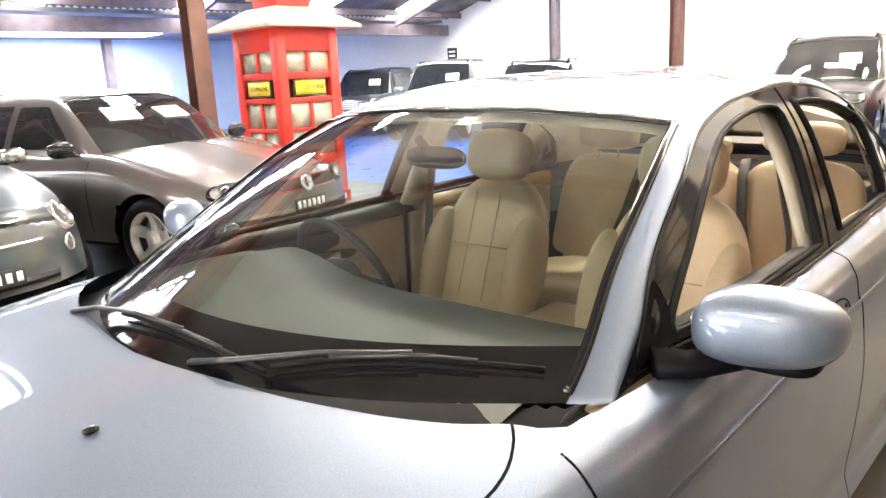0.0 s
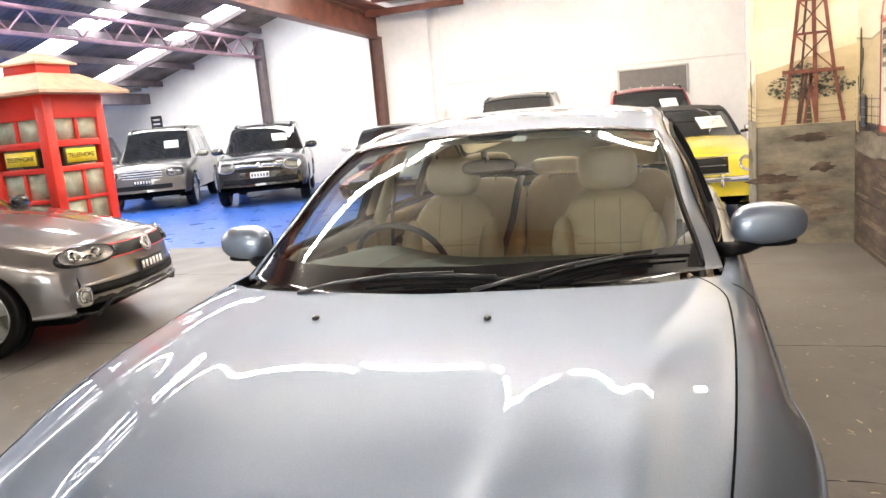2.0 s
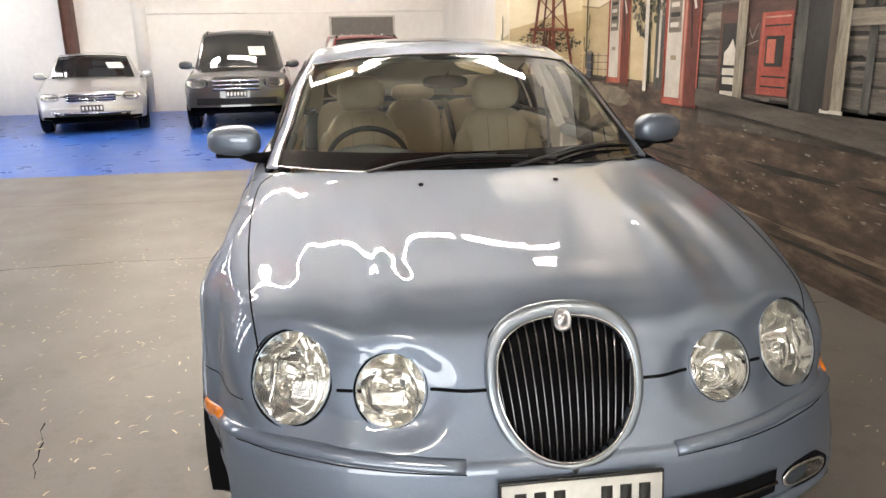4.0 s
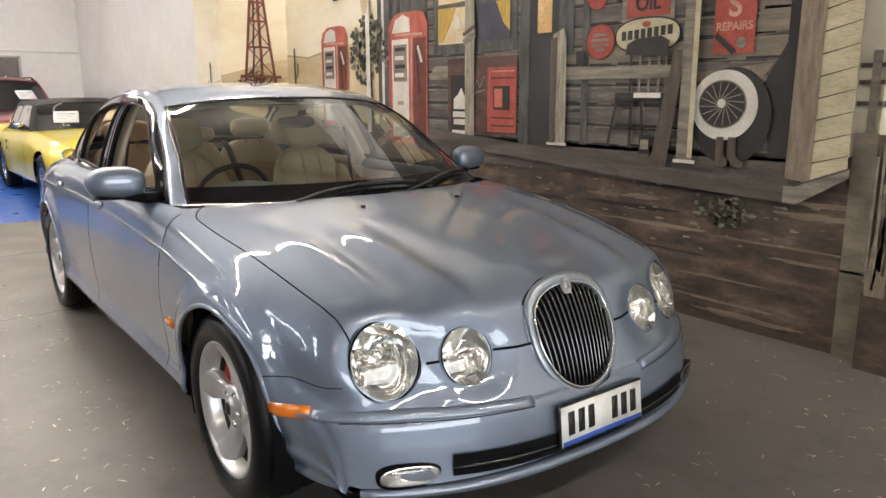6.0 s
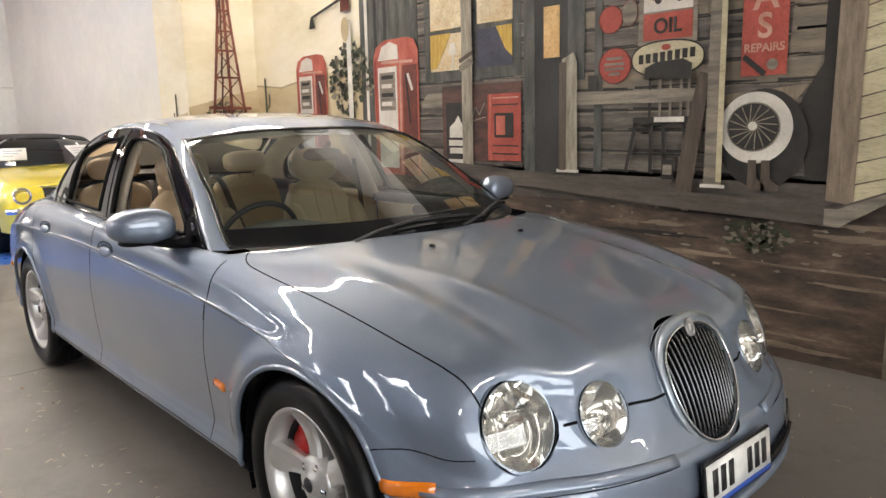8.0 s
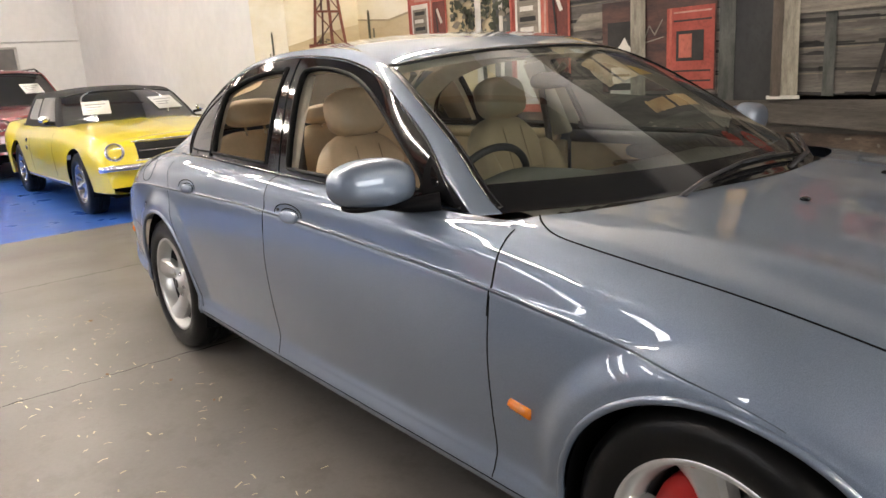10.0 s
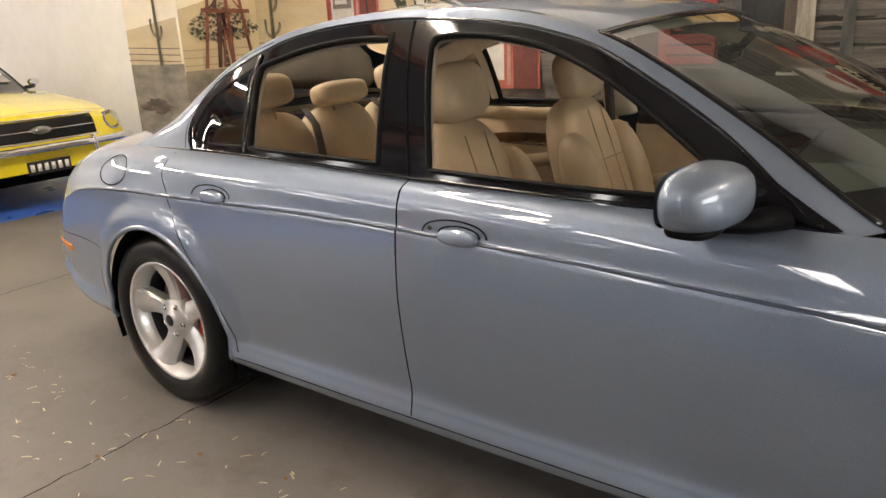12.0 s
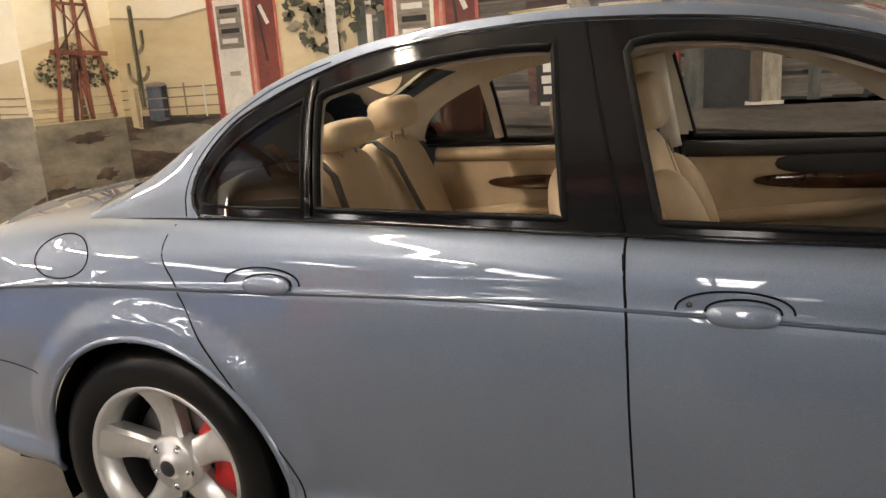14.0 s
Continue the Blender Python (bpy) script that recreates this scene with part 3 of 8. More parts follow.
# ---- wheels ----
def wheel_parts(parent, at, out, radius=0.327, rim=0.232, width=0.225, spokes=5, spoke_w=0.052, caliper=None, detail=True, swirl=0.0, phase=0.0, metal=None):
    """tyre, rim with spokes, disc and caliper; out: +1 or -1, the side on which the face lies."""
    w = width / 2
    m = Matrix.Translation(at) @ Matrix.Diagonal((1, out, 1, 1))
    flip = out < 0

    def put(piece):
        v, f = moved(piece, m)
        return v, ([tuple(reversed(q)) for q in f] if flip else f)
    tyre = lathe([(rim - 0.012, -w * 0.8), (rim + 0.01, -w * 0.93), (rim + 0.045, -w), (radius - 0.03, -w * 0.97), (radius - 0.008, -w * 0.84), (radius, -w * 0.55),
                  (radius + 0.001, -w * 0.2), (radius - 0.005, -w * 0.19), (radius - 0.005, -w * 0.13), (radius + 0.001, -w * 0.12), (radius + 0.001, w * 0.12), (radius - 0.005, w * 0.13),
                  (radius - 0.005, w * 0.19), (radius + 0.001, w * 0.2), (radius, w * 0.55), (radius - 0.008, w * 0.84), (radius - 0.03, w * 0.97),
                  (rim + 0.045, w), (rim + 0.03, w * 1.0), (rim + 0.01, w * 0.95), (rim - 0.012, w * 0.8)], 56, "y")
    wheel = part("wheel", put(lathe([(rim - 0.03, -w * 0.9), (rim - 0.03, w * 0.45), (rim - 0.022, w * 0.6), (rim - 0.014, w * 0.86), (rim - 0.002, w * 0.9), (rim + 0.003, w * 0.84), (rim - 0.004, w * 0.7), (rim - 0.012, -w * 0.9)], 56, "y")), metal or ALLOY, parent)
    part("tyre", put(tyre), TYRE, wheel, "black low-profile tyre")
    face_y = w * 0.62
    for k in range(spokes):
        turn = 2 * math.pi * k / spokes + math.pi / 2 + phase
        rings = []
        for q in np.linspace(0, 1, 9):
            r = 0.03 + q * (rim - 0.048)
            half = spoke_w * (0.66 + 0.24 * (1 - q) ** 2 + (0.62 if detail else 0.42) * q ** 3.0)
            yy = face_y - 0.004 + 0.022 * q ** 2 - 0.016 * math.sin(q * math.pi)
            a0 = turn + swirl * q * q
            cx, cz = math.cos(a0), math.sin(a0)
            row = []
            for e, dy in ((-1.0, -0.045), (-1.0, -0.010), (-0.80, 0.001), (-0.25, 0.004), (0.18, 0.004), (0.55, -0.003), (1.0, -0.018), (1.0, -0.045)):
                row.append((r * cx - e * half * cz, yy + dy, r * cz + e * half * cx))
            rings.append(row)
        v = [p for row in rings for p in row]
        n = 8
        f = [(i * n + j, (i + 1) * n + j, (i + 1) * n + j + 1, i * n + j + 1) for i in range(len(rings) - 1) for j in range(n - 1)]
        part("spoke", put((v, f)), metal or ALLOY, wheel).data.set_sharp_from_angle(angle=radians(28))
    hub = lathe([(0.0, face_y + 0.016), (0.026, face_y + 0.016), (0.030, face_y + 0.012), (0.036, face_y + 0.004), (0.066, face_y + 0.001), (0.078, face_y - 0.008), (0.082, face_y - 0.05)], 28, "y")
    part("hub", put(hub), metal or ALLOY, wheel)
    if detail:
        part("hub_cap", put(lathe([(0.0, face_y + 0.020), (0.019, face_y + 0.020), (0.023, face_y + 0.0165)], 20, "y")), DARK_METAL, wheel, "grey enamelled hub cap badge")
        for k in range(5):
            a0 = 2 * math.pi * (k + 0.5) / 5 + math.pi / 2 + phase
            at_nut = Matrix.Translation((0.054 * math.cos(a0), face_y, 0.054 * math.sin(a0)))
            # flat dark disc stands for the shade in the nut's pocket
            part("nut_pocket_shade", put(moved(lathe([(0, 0.0012), (0.0135, 0.0012), (0.0145, 0.0)], 16, "y"), at_nut)), SEAM, wheel)
            nut = lathe([(0, 0.008), (0.0075, 0.008), (0.0095, 0.003), (0.0095, 0.0)], 6, "y")
            part("wheel_nut", put(moved(nut, at_nut)), CHROME, wheel)
    part("brake_disc", put(lathe([(0.05, 0.004), (0.155, 0.004), (0.16, 0.0), (0.16, -0.022), (0.05, -0.024)], 40, "y")), plain("brake_disc_iron", (0.25, 0.24, 0.23), 0.35, 0.9), wheel, "grey iron brake disc")
    # dark sleeve and disc put the shade behind the spokes into colour
    part("barrel_shade", put(lathe([(rim - 0.033, w * 0.36), (rim - 0.036, -w * 0.3)], 40, "y")), DARK_METAL, wheel)
    part("shade_disc", put(lathe([(0.0, -w * 0.3), (rim - 0.035, -w * 0.32)], 32, "y")), SEAM, wheel)
    if caliper:
        a0 = caliper
        ring = []
        for q in np.linspace(-0.70, 0.70, 7):
            for r, y in ((0.105, 0.03), (0.180, 0.03), (0.185, 0.018), (0.185, -0.03), (0.105, -0.03)):
                ring.append((r * math.cos(a0 + q), y, r * math.sin(a0 + q)))
        f = [(i * 5 + j, (i + 1) * 5 + j, (i + 1) * 5 + (j + 1) % 5, i * 5 + (j + 1) % 5) for i in range(6) for j in range(5)] + [(0, 1, 2, 3, 4), (34, 33, 32, 31, 30)]
        part("brake_caliper", put((ring, f)), CALIPER, wheel, "bright red brake caliper")
    return wheel

# ---- the steel-blue saloon ----
sedan = thing("saloon_car", (0, 0, 0), "steel-blue metallic four-door saloon with open windows and beige leather", "car")

# middle line of the skin: boot, (open) cabin, bonnet, nose
top_z = curve((-2.56, 0.50), (-2.52, 0.66), (-2.46, 0.82), (-2.38, 0.905), (-2.25, 0.935), (-2.0, 0.965), (-1.7, 0.985), (-1.2, 0.985), (0.6, 0.96), (0.95, 0.95),
              (1.15, 0.937), (1.3, 0.922), (1.6, 0.882), (1.85, 0.828), (2.0, 0.790), (2.08, 0.756), (2.14, 0.708), (2.178, 0.630), (2.228, 0.53), (2.262, 0.475), (2.288, 0.43), (2.299, 0.36), (2.304, 0.285))
shoulder_z = curve((-2.56, 0.50), (-2.5, 0.70), (-2.42, 0.83), (-2.3, 0.885), (-2.0, 0.925), (-1.5, 0.95), (-1.0, 0.952), (-0.4, 0.94), (0.3, 0.925), (0.7, 0.915), (0.95, 0.908),
                   (1.2, 0.884), (1.5, 0.842), (1.8, 0.797), (2.0, 0.762), (2.07, 0.745), (2.12, 0.717), (2.155, 0.665), (2.18, 0.610), (2.215, 0.53), (2.255, 0.47), (2.286, 0.425), (2.298, 0.355), (2.304, 0.28))
shoulder_y = curve((-2.56, 0.60), (-2.3, 0.66), (-1.9, 0.70), (-1.5, 0.755), (-1.0, 0.785), (-0.4, 0.805), (0.3, 0.81), (0.7, 0.80), (0.92, 0.765), (1.1, 0.755), (1.5, 0.757), (1.9, 0.735), (2.15, 0.70), (2.304, 0.66))
width = curve((-2.56, 0.80), (-2.45, 0.84), (-2.2, 0.873), (-1.9, 0.893), (-1.45, 0.908), (-1.0, 0.908), (0, 0.908), (0.9, 0.908), (1.45, 0.913), (1.8, 0.895), (2.05, 0.86), (2.2, 0.83), (2.304, 0.79))
swage_z = curve((-2.56, 0.485), (-2.45, 0.66), (-2.3, 0.745), (-1.94, 0.788), (-1.13, 0.812), (-0.5, 0.820), (0.14, 0.803), (0.5, 0.788), (0.95, 0.765), (1.45, 0.715), (1.8, 0.665), (2.0, 0.60), (2.12, 0.54), (2.21, 0.475), (2.27, 0.42), (2.294, 0.35), (2.304, 0.275))
low_z = curve((-2.56, 0.44), (-2.4, 0.40), (-2.0, 0.39), (-1.0, 0.382), (1.0, 0.382), (1.6, 0.382), (2.0, 0.375), (2.2, 0.355), (2.27, 0.32), (2.304, 0.270))
sill_z = curve((-2.56, 0.36), (-2.4, 0.29), (-2.0, 0.26), (-1.0, 0.235), (1.0, 0.235), (2.0, 0.245), (2.25, 0.252), (2.304, 0.264))


top_z, shoulder_z, shoulder_y, width, swage_z, low_z = (eased(f, 0.11, -2.35, 2.0) for f in (top_z, shoulder_z, shoulder_y, width, swage_z, low_z))


def wide(q):
    return lambda s: width(s) * q


BODY_LINES = [
    (lambda s: 0 * s, top_z),
    (lambda s: 0.36 * shoulder_y(s), lambda s: top_z(s) - 0.06 * (top_z(s) - shoulder_z(s))),
    (lambda s: 0.70 * shoulder_y(s), lambda s: top_z(s) - 0.38 * (top_z(s) - shoulder_z(s))),
    (shoulder_y, shoulder_z),
    (lambda s: 0.42 * shoulder_y(s) + 0.58 * width(s), lambda s: shoulder_z(s) * 0.66 + swage_z(s) * 0.34),
    (wide(0.972), lambda s: swage_z(s) + 0.012),
    (wide(0.984), lambda s: swage_z(s) - 0.012),
    (wide(1.0), lambda s: 0.62 * swage_z(s) + 0.38 * low_z(s)),
    (wide(0.992), lambda s: 0.25 * swage_z(s) + 0.75 * low_z(s)),
    (wide(0.979), lambda s: low_z(s) - 0.015),
    (wide(0.987), lambda s: 0.62 * low_z(s) + 0.38 * sill_z(s)),
    (lambda s: width(s) * (0.996 - 0.030 * step(s, 1.5, 1.9)), lambda s: 0.3 * low_z(s) + 0.7 * sill_z(s)),
    (wide(0.95), sill_z),
    (wide(0.80), lambda s: sill_z(s) - 0.02),
]


# lamps: y, z, half width, half height, tilt back
LAMPS = ((0.628, 0.612, 0.098, 0.112, 0.42), (0.400, 0.602, 0.081, 0.086, 0.42))
LAMP_X = (2.062, 2.150)


def body_bow(s, y, z):
    low = 1 - step(z, 0.46, 0.60)
    front = step(s, 1.35, 2.30) * ((1 - low) * 0.37 * (y / 0.9) ** 3.2 + low * 0.34 * (y / 0.9) ** 2.9)
    rear = 0.30 * step(-s, 1.5, 2.5) * (y / 0.9) ** 2.6
    x = s - front + rear
    total, pull = 0, 0
    for yy, zz, rx, ry, tilt in LAMPS:
        far = np.sqrt(((y - yy) / rx) ** 2 + ((z - zz) / (ry * np.where(z < zz, 0.66, 0.62))) ** 2)
        w = (1 - step(far, 1.10, 2.2)) * step(s, 1.75, 1.95)
        bx, turn = (LAMP_X[0], 0.36) if yy > 0.5 else (LAMP_X[1], 0.14)
        flush = bx - 0.004 - turn * (y - yy) - tilt * (z - zz)
        total, pull = total + w, pull + w * (flush - x)
    return x + pull / np.maximum(total, 1)


def body_lift(s, x, y, z, v):
    """The bonnet's ridges that run back from the four lamps and the grille."""
    on = (1 - step(v, 2.0, 3.1)) * (1 - step(s, 2.02, 2.19))
    outer = (0.023 * bell(y, 0.60 - 0.02 * (x - 2), 0.062) - 0.006) * step(x, 1.0, 1.8)
    inner = 0.021 * bell(y, 0.37 + 0.06 * (2.1 - x), 0.052) * step(x, 1.30, 2.0)
    return on * (outer + inner + (0.014 * bell(y, 0.0, 0.17) - 0.004) * step(x, 1.6, 2.05))


ARCHES = ((1.480, 0.315, 0.368), (-1.440, 0.318, 0.376))


def arch_swell(x, y, z):
    """The rolled flares round the wheel arches."""
    out = 0
    for ax, az, ar in ARCHES:
        far = np.hypot(x - ax, z - az)
        out = out + 0.019 * (1 - step(far, ar + 0.03, ar + 0.105)) * step(y, 0.55, 0.85) * step(z, 0.25, 0.42)
    return out


def spaced(*runs):
    out = []
    for a, b, n in runs:
        out += list(np.linspace(a, b, n, endpoint=False))
    return out + [runs[-1][1]]


body = Shell(BODY_LINES, body_bow, spaced((-2.56, -2.2, 22), (-2.2, 1.8, 200), (1.8, 2.2, 32), (2.2, 2.304, 26)), spaced((0, 3, 36), (3, 5, 12), (5, 6, 4), (6, 12, 42), (12, 13, 3)), body_lift, arch_swell)

c = body.centres()
in_arch = np.zeros(len(c), bool)
for ax, az, ar in ARCHES:
    ring = [(ax + ar * math.cos(w), az + ar * math.sin(w)) for w in np.linspace(-0.5, math.pi + 0.5, 220)]
    inside = ((c[:, 0] - ax) ** 2 + (c[:, 2] - az) ** 2 < ar * ar) & (c[:, 1] > 0.5)
    body.snap(inside, ring, [0, 2], side_only)
    in_arch |= inside | ((abs(c[:, 0] - ax) < ar * 0.99) & (c[:, 2] < az) & (c[:, 1] > 0.5))

for yy, zz, rx, ry, tilt in LAMPS:
    hole = oval(120, rx * 0.98, ry * 0.93, 2, yy, zz)
    inside = inside_outline(c[:, [1, 2]], hole) & (c[:, 0] > 1.9)
    body.snap(inside, hole, [1, 2], lambda q: q[:, 0] > 1.9)
    in_arch |= inside
hole = [(a * (1 - 0.10 * max(0.0, (0.604 - b) / 0.160)), b) for a, b in oval(160, 0.172, 0.160, 2.4, 0.0, 0.604)]
inside = inside_outline(c[:, [1, 2]], hole) & (c[:, 0] > 1.9)
body.snap(inside, [p for p in hole if p[0] >= 0], [1, 2], lambda q: q[:, 0] > 1.9)
in_arch |= inside
vj = np.tile(np.arange(len(body.v) - 1), len(body.s) - 1)
vc = (body.v[:-1] + body.v[1:])[vj] / 2
sc = np.repeat((body.s[:-1] + body.s[1:]) / 2, len(body.v) - 1)
x, y, z = body.centres().T
upper = (vc < 3) & ~in_arch
bonnet_edge = curve((0, 1.120), (0.1, 1.112), (0.29, 1.083), (0.38, 1.066), (0.49, 1.031), (0.6, 0.982), (0.66, 0.945), (0.72, 0.892), (0.80, 0.855))
bonnet_rear = bonnet_edge(y)
cabin = upper & (x < bonnet_rear - 0.14) & (x > -1.84 + 0.10 * (y / 0.7) ** 2)
cowl = upper & ~cabin & (x < bonnet_rear) & (x > 0)
edge_line = [(float(bonnet_edge(q)), q) for q in np.linspace(0, 0.75, 300)]
body.snap(upper & (x >= bonnet_rear), edge_line, [0, 1], lambda q: (q[:, 2] > 0.86) & (q[:, 0] > 0.7))
bonnet = upper & (x >= bonnet_rear) & (sc < 2.19)
boot = upper & ~cabin & (x < -1.2)
boot_lid = boot & (z > 0.60)
skirt = ~upper & ~in_arch

bumper_f = (upper & (sc >= 2.19)) | (skirt & (x > 1.78) & ((z < 0.565) | (sc > 2.2)) & (x > 1.84 - 0.2 * (z - 0.3)))
bumper_r = (boot & ~boot_lid) | (skirt & (x < -1.86) & (z < 0.56))
rest = skirt & ~bumper_f & ~bumper_r
sill = rest & (z < 0.283) & (abs(x) < 1.3)
rest &= ~sill
rear_edge = np.interp(z, (0.3, 0.4, 0.5, 0.635, 0.725, 0.812, 0.88, 0.96), (-1.02, -1.05, -1.11, -1.20, -1.27, -1.325, -1.375, -1.385))
def largest(shell, mask):
    """The biggest connected piece of a mask of faces."""
    f = shell.faces[mask]
    tag = np.arange(len(shell.co))
    while True:
        low = tag[f].min(1)
        new_tag = tag.copy()
        np.minimum.at(new_tag, f.ravel(), np.repeat(low, 4))
        if (new_tag == tag).all():
            break
        tag = new_tag
    ids, counts = np.unique(tag[f[:, 0]], return_counts=True)
    out = mask.copy()
    out[mask] = tag[f[:, 0]] == ids[counts.argmax()]
    return out


fender = rest & (x > 0.892)
crumbs = fender & ~largest(body, fender)
fender &= ~crumbs
bumper_f |= crumbs
door_f = rest & (x <= 0.892) & (x > -0.308)
door_r = rest & (x <= -0.308) & (x > rear_edge)
quarter = rest & (x <= rear_edge)


def skin(name, shell, mask, mat, side, parent=None, label="", shift=0.0):
    v, f, n = both(shell, mask, shift) if side == 0 else shell.cut(mask, side, shift)
    return part(name, (v, f), mat, parent or sedan, label, True, n)


skin("bonnet", body, bonnet, PAINT, 0)
skin("scuttle_panel", body, cowl, SATIN_BLACK, 0, label="black plastic scuttle panel under the windscreen", shift=-0.035)
skin("boot_lid", body, boot_lid, PAINT, 0)
front_bumper = skin("front_bumper", body, bumper_f, PAINT, 0)
rear_bumper = skin("rear_bumper", body, bumper_r, PAINT, 0)
doors = {}
for side in (-1, 1):
    skin("front_wing", body, fender, PAINT, side)
    doors["f", side] = skin("front_door", body, door_f, PAINT, side)
    doors["r", side] = skin("rear_door", body, door_r, PAINT, side)
    skin("rear_quarter_panel", body, quarter, PAINT, side)
    skin("sill", body, sill, PAINT, side)
    for ax, az, ar in ARCHES:
        arc = [(ax + (ar + 0.001) * math.cos(w), az + (ar + 0.001) * math.sin(w)) for w in np.linspace(-0.12, math.pi + 0.12, 60)]
        part("arch_lip", ribbon(body, arc, [0, 2], side, 0.009, -0.001, side_only, gap=0.02, flat=1.0, sides=8), PAINT, sedan)
        liner = []
        for r, d in ((ar + 0.004, 0.885), (ar + 0.02, 0.80), (ar + 0.02, 0.55)):
            liner.append([(ax + r * math.cos(w), side * d, az + r * math.sin(w)) for w in np.linspace(-0.35, math.pi + 0.35, 30)])
        v = [p for row in liner for p in row] + [(ax + (ar + 0.02) * math.cos(w) * 0.02, side * 0.55, az) for w in range(1)]
        f = [(i * 30 + k, i * 30 + k + 1, (i + 1) * 30 + k + 1, (i + 1) * 30 + k) for i in range(2) for k in range(29)] + [(60 + k, 61 + k, 90) for k in range(29)]
        part("wheel_arch_liner", (v, f), SEAM, sedan)
    lines = [[(0.892, 0.90), (0.893, 0.60), (0.89, 0.33), (0.885, 0.29)], [(-0.320, 0.938), (-0.308, 0.80), (-0.300, 0.60), (-0.291, 0.40), (-0.284, 0.29)],
             [(-1.386, 0.945), (-1.378, 0.88), (-1.325, 0.812), (-1.27, 0.725), (-1.20, 0.635), (-1.11, 0.50), (-1.05, 0.40), (-1.025, 0.31)],
             [(1.775, 0.535), (1.806, 0.545), (1.86, 0.552), (1.92, 0.552), (1.975, 0.546), (2.03, 0.550)], [(-1.82, 0.56), (-1.95, 0.575), (-2.15, 0.575), (-2.3, 0.57)], [(-1.04, 0.286), (-0.5, 0.283), (0.3, 0.283), (0.88, 0.283), (1.09, 0.286)]]
    for k, l in enumerate(lines):
        part("shut_line", ribbon(body, smooth_outline(l, 10, False), [0, 2], side, 0.0026 if k < 3 else 0.002, 0.0, side_only, flat=0.35, gap=0.02), SEAM, sedan)
    for at_s, v0 in ((-0.318, 2.9), (0.893, 3.3)):
        uv = np.array([(at_s - (0.004 if at_s > 0 else -0.010) * (v - v0) / 3, v) for v in np.linspace(v0, 6.4, 24)])
        p, n = body.at(uv), body.normal(uv)
        part("shut_line", sweep((p + n * 0.0006) * (1, side, 1), 0.0026, 5, flat=0.35, up=tuple(n.mean(0) * (1, side, 1))), SEAM, sedan)
    # bonnet edge
    edge = smooth_outline([(0.890, 0.715), (0.925, 0.745), (0.985, 0.775), (1.07, 0.785), (1.3, 0.782), (1.6, 0.762), (1.85, 0.735), (1.965, 0.716), (2.02, 0.702)], 10, False)
    part("shut_line", ribbon(body, edge, [0, 1], side, 0.0027, 0.0, lambda q: (q[:, 2] > 0.60) & (q[:, 0] > 0.7), flat=0.4, gap=0.02), SEAM, sedan)
    # swage crease, its shade drawn as a thin dark line
    uv = np.array([(s, 5.5) for s in np.linspace(-2.2, 1.72, 130)])
    p, n = body.at(uv) + 0.0, body.normal(uv)
    part("swage_line", sweep(p * (1, side, 1), 0.0050 - 0.0042 * step(uv[:, 0], 0.9, 1.72), 5, flat=0.5, up=(0, side, 0.2)), plain("swage_shade_blue", (0.05, 0.07, 0.10), 0.3), sedan)
# bonnet's front edge between the lamps
for side in (-1, 1):
    for v0, v1 in ((0.72, 1.25), (1.92, 2.17)):
        uv = np.array([(2.19, v) for v in np.linspace(v0, v1, 14)])
        p, n = body.at(uv), body.normal(uv)
        part("shut_line", sweep((p + n * 0.001) * (1, side, 1), 0.0042, 5, flat=0.5, up=n.mean(0)), SEAM, sedan)

# ---- cabin: roof, pillars, glass ----
roof_z = curve((-1.95, 0.97), (-1.75, 1.045), (-1.5, 1.170), (-1.25, 1.283), (-1.1, 1.335), (-0.9, 1.378), (-0.6, 1.412), (-0.35, 1.416), (-0.1, 1.404), (0.06, 1.384), (0.15, 1.364), (0.22, 1.338), (0.30, 1.303), (0.6, 1.170), (0.9, 1.026), (1.10, 0.925))
rail_z = curve((-1.95, 0.955), (-1.75, 1.032), (-1.5, 1.153), (-1.25, 1.258), (-1.0, 1.322), (-0.7, 1.360), (-0.4, 1.367), (-0.1, 1.352), (0.15, 1.308), (0.4, 1.236), (0.7, 1.112), (1.0, 0.968), (1.10, 0.915))
rail_y = curve((-1.95, 0.66), (-1.6, 0.625), (-1.2, 0.59), (-0.7, 0.58), (-0.2, 0.585), (0.15, 0.605), (0.5, 0.66), (0.8, 0.70), (1.05, 0.745), (1.10, 0.75))
belt_z = lambda s: shoulder_z(s) + 0.004


def glass_line(q):
    return (lambda s: rail_y(s) * q, lambda s: roof_z(s) - (roof_z(s) - rail_z(s)) * q ** 2.6)


CABIN_LINES = [
    glass_line(0.0), glass_line(0.4), glass_line(0.72), glass_line(0.92),
    (lambda s: rail_y(s) * 1.025, lambda s: rail_z(s) - 0.004),
    (lambda s: 0.36 * np.maximum(shoulder_y(s), rail_y(s) + 0.03) + 0.64 * rail_y(s) + 0.026, lambda s: 0.30 * belt_z(s) + 0.70 * rail_z(s)),
    (lambda s: 0.70 * np.maximum(shoulder_y(s), rail_y(s) + 0.03) + 0.30 * rail_y(s) + 0.018, lambda s: 0.66 * belt_z(s) + 0.34 * rail_z(s)),
    (lambda s: np.maximum(shoulder_y(s), rail_y(s) + 0.03), lambda s: np.minimum(belt_z(s), rail_z(s) - 0.01)),
]


def cabin_bow(s, y, z):
    return s - 0.33 * step(s, -0.7, 1.1) * (y / 0.75) ** 2.2 + 0.20 * step(-s, 0.8, 1.9) * (y / 0.7) ** 2.2


top = Shell(CABIN_LINES, cabin_bow, spaced((-1.95, 1.10, 160)), spaced((0, 3, 24), (3, 4.4, 14), (4.4, 7, 26)))


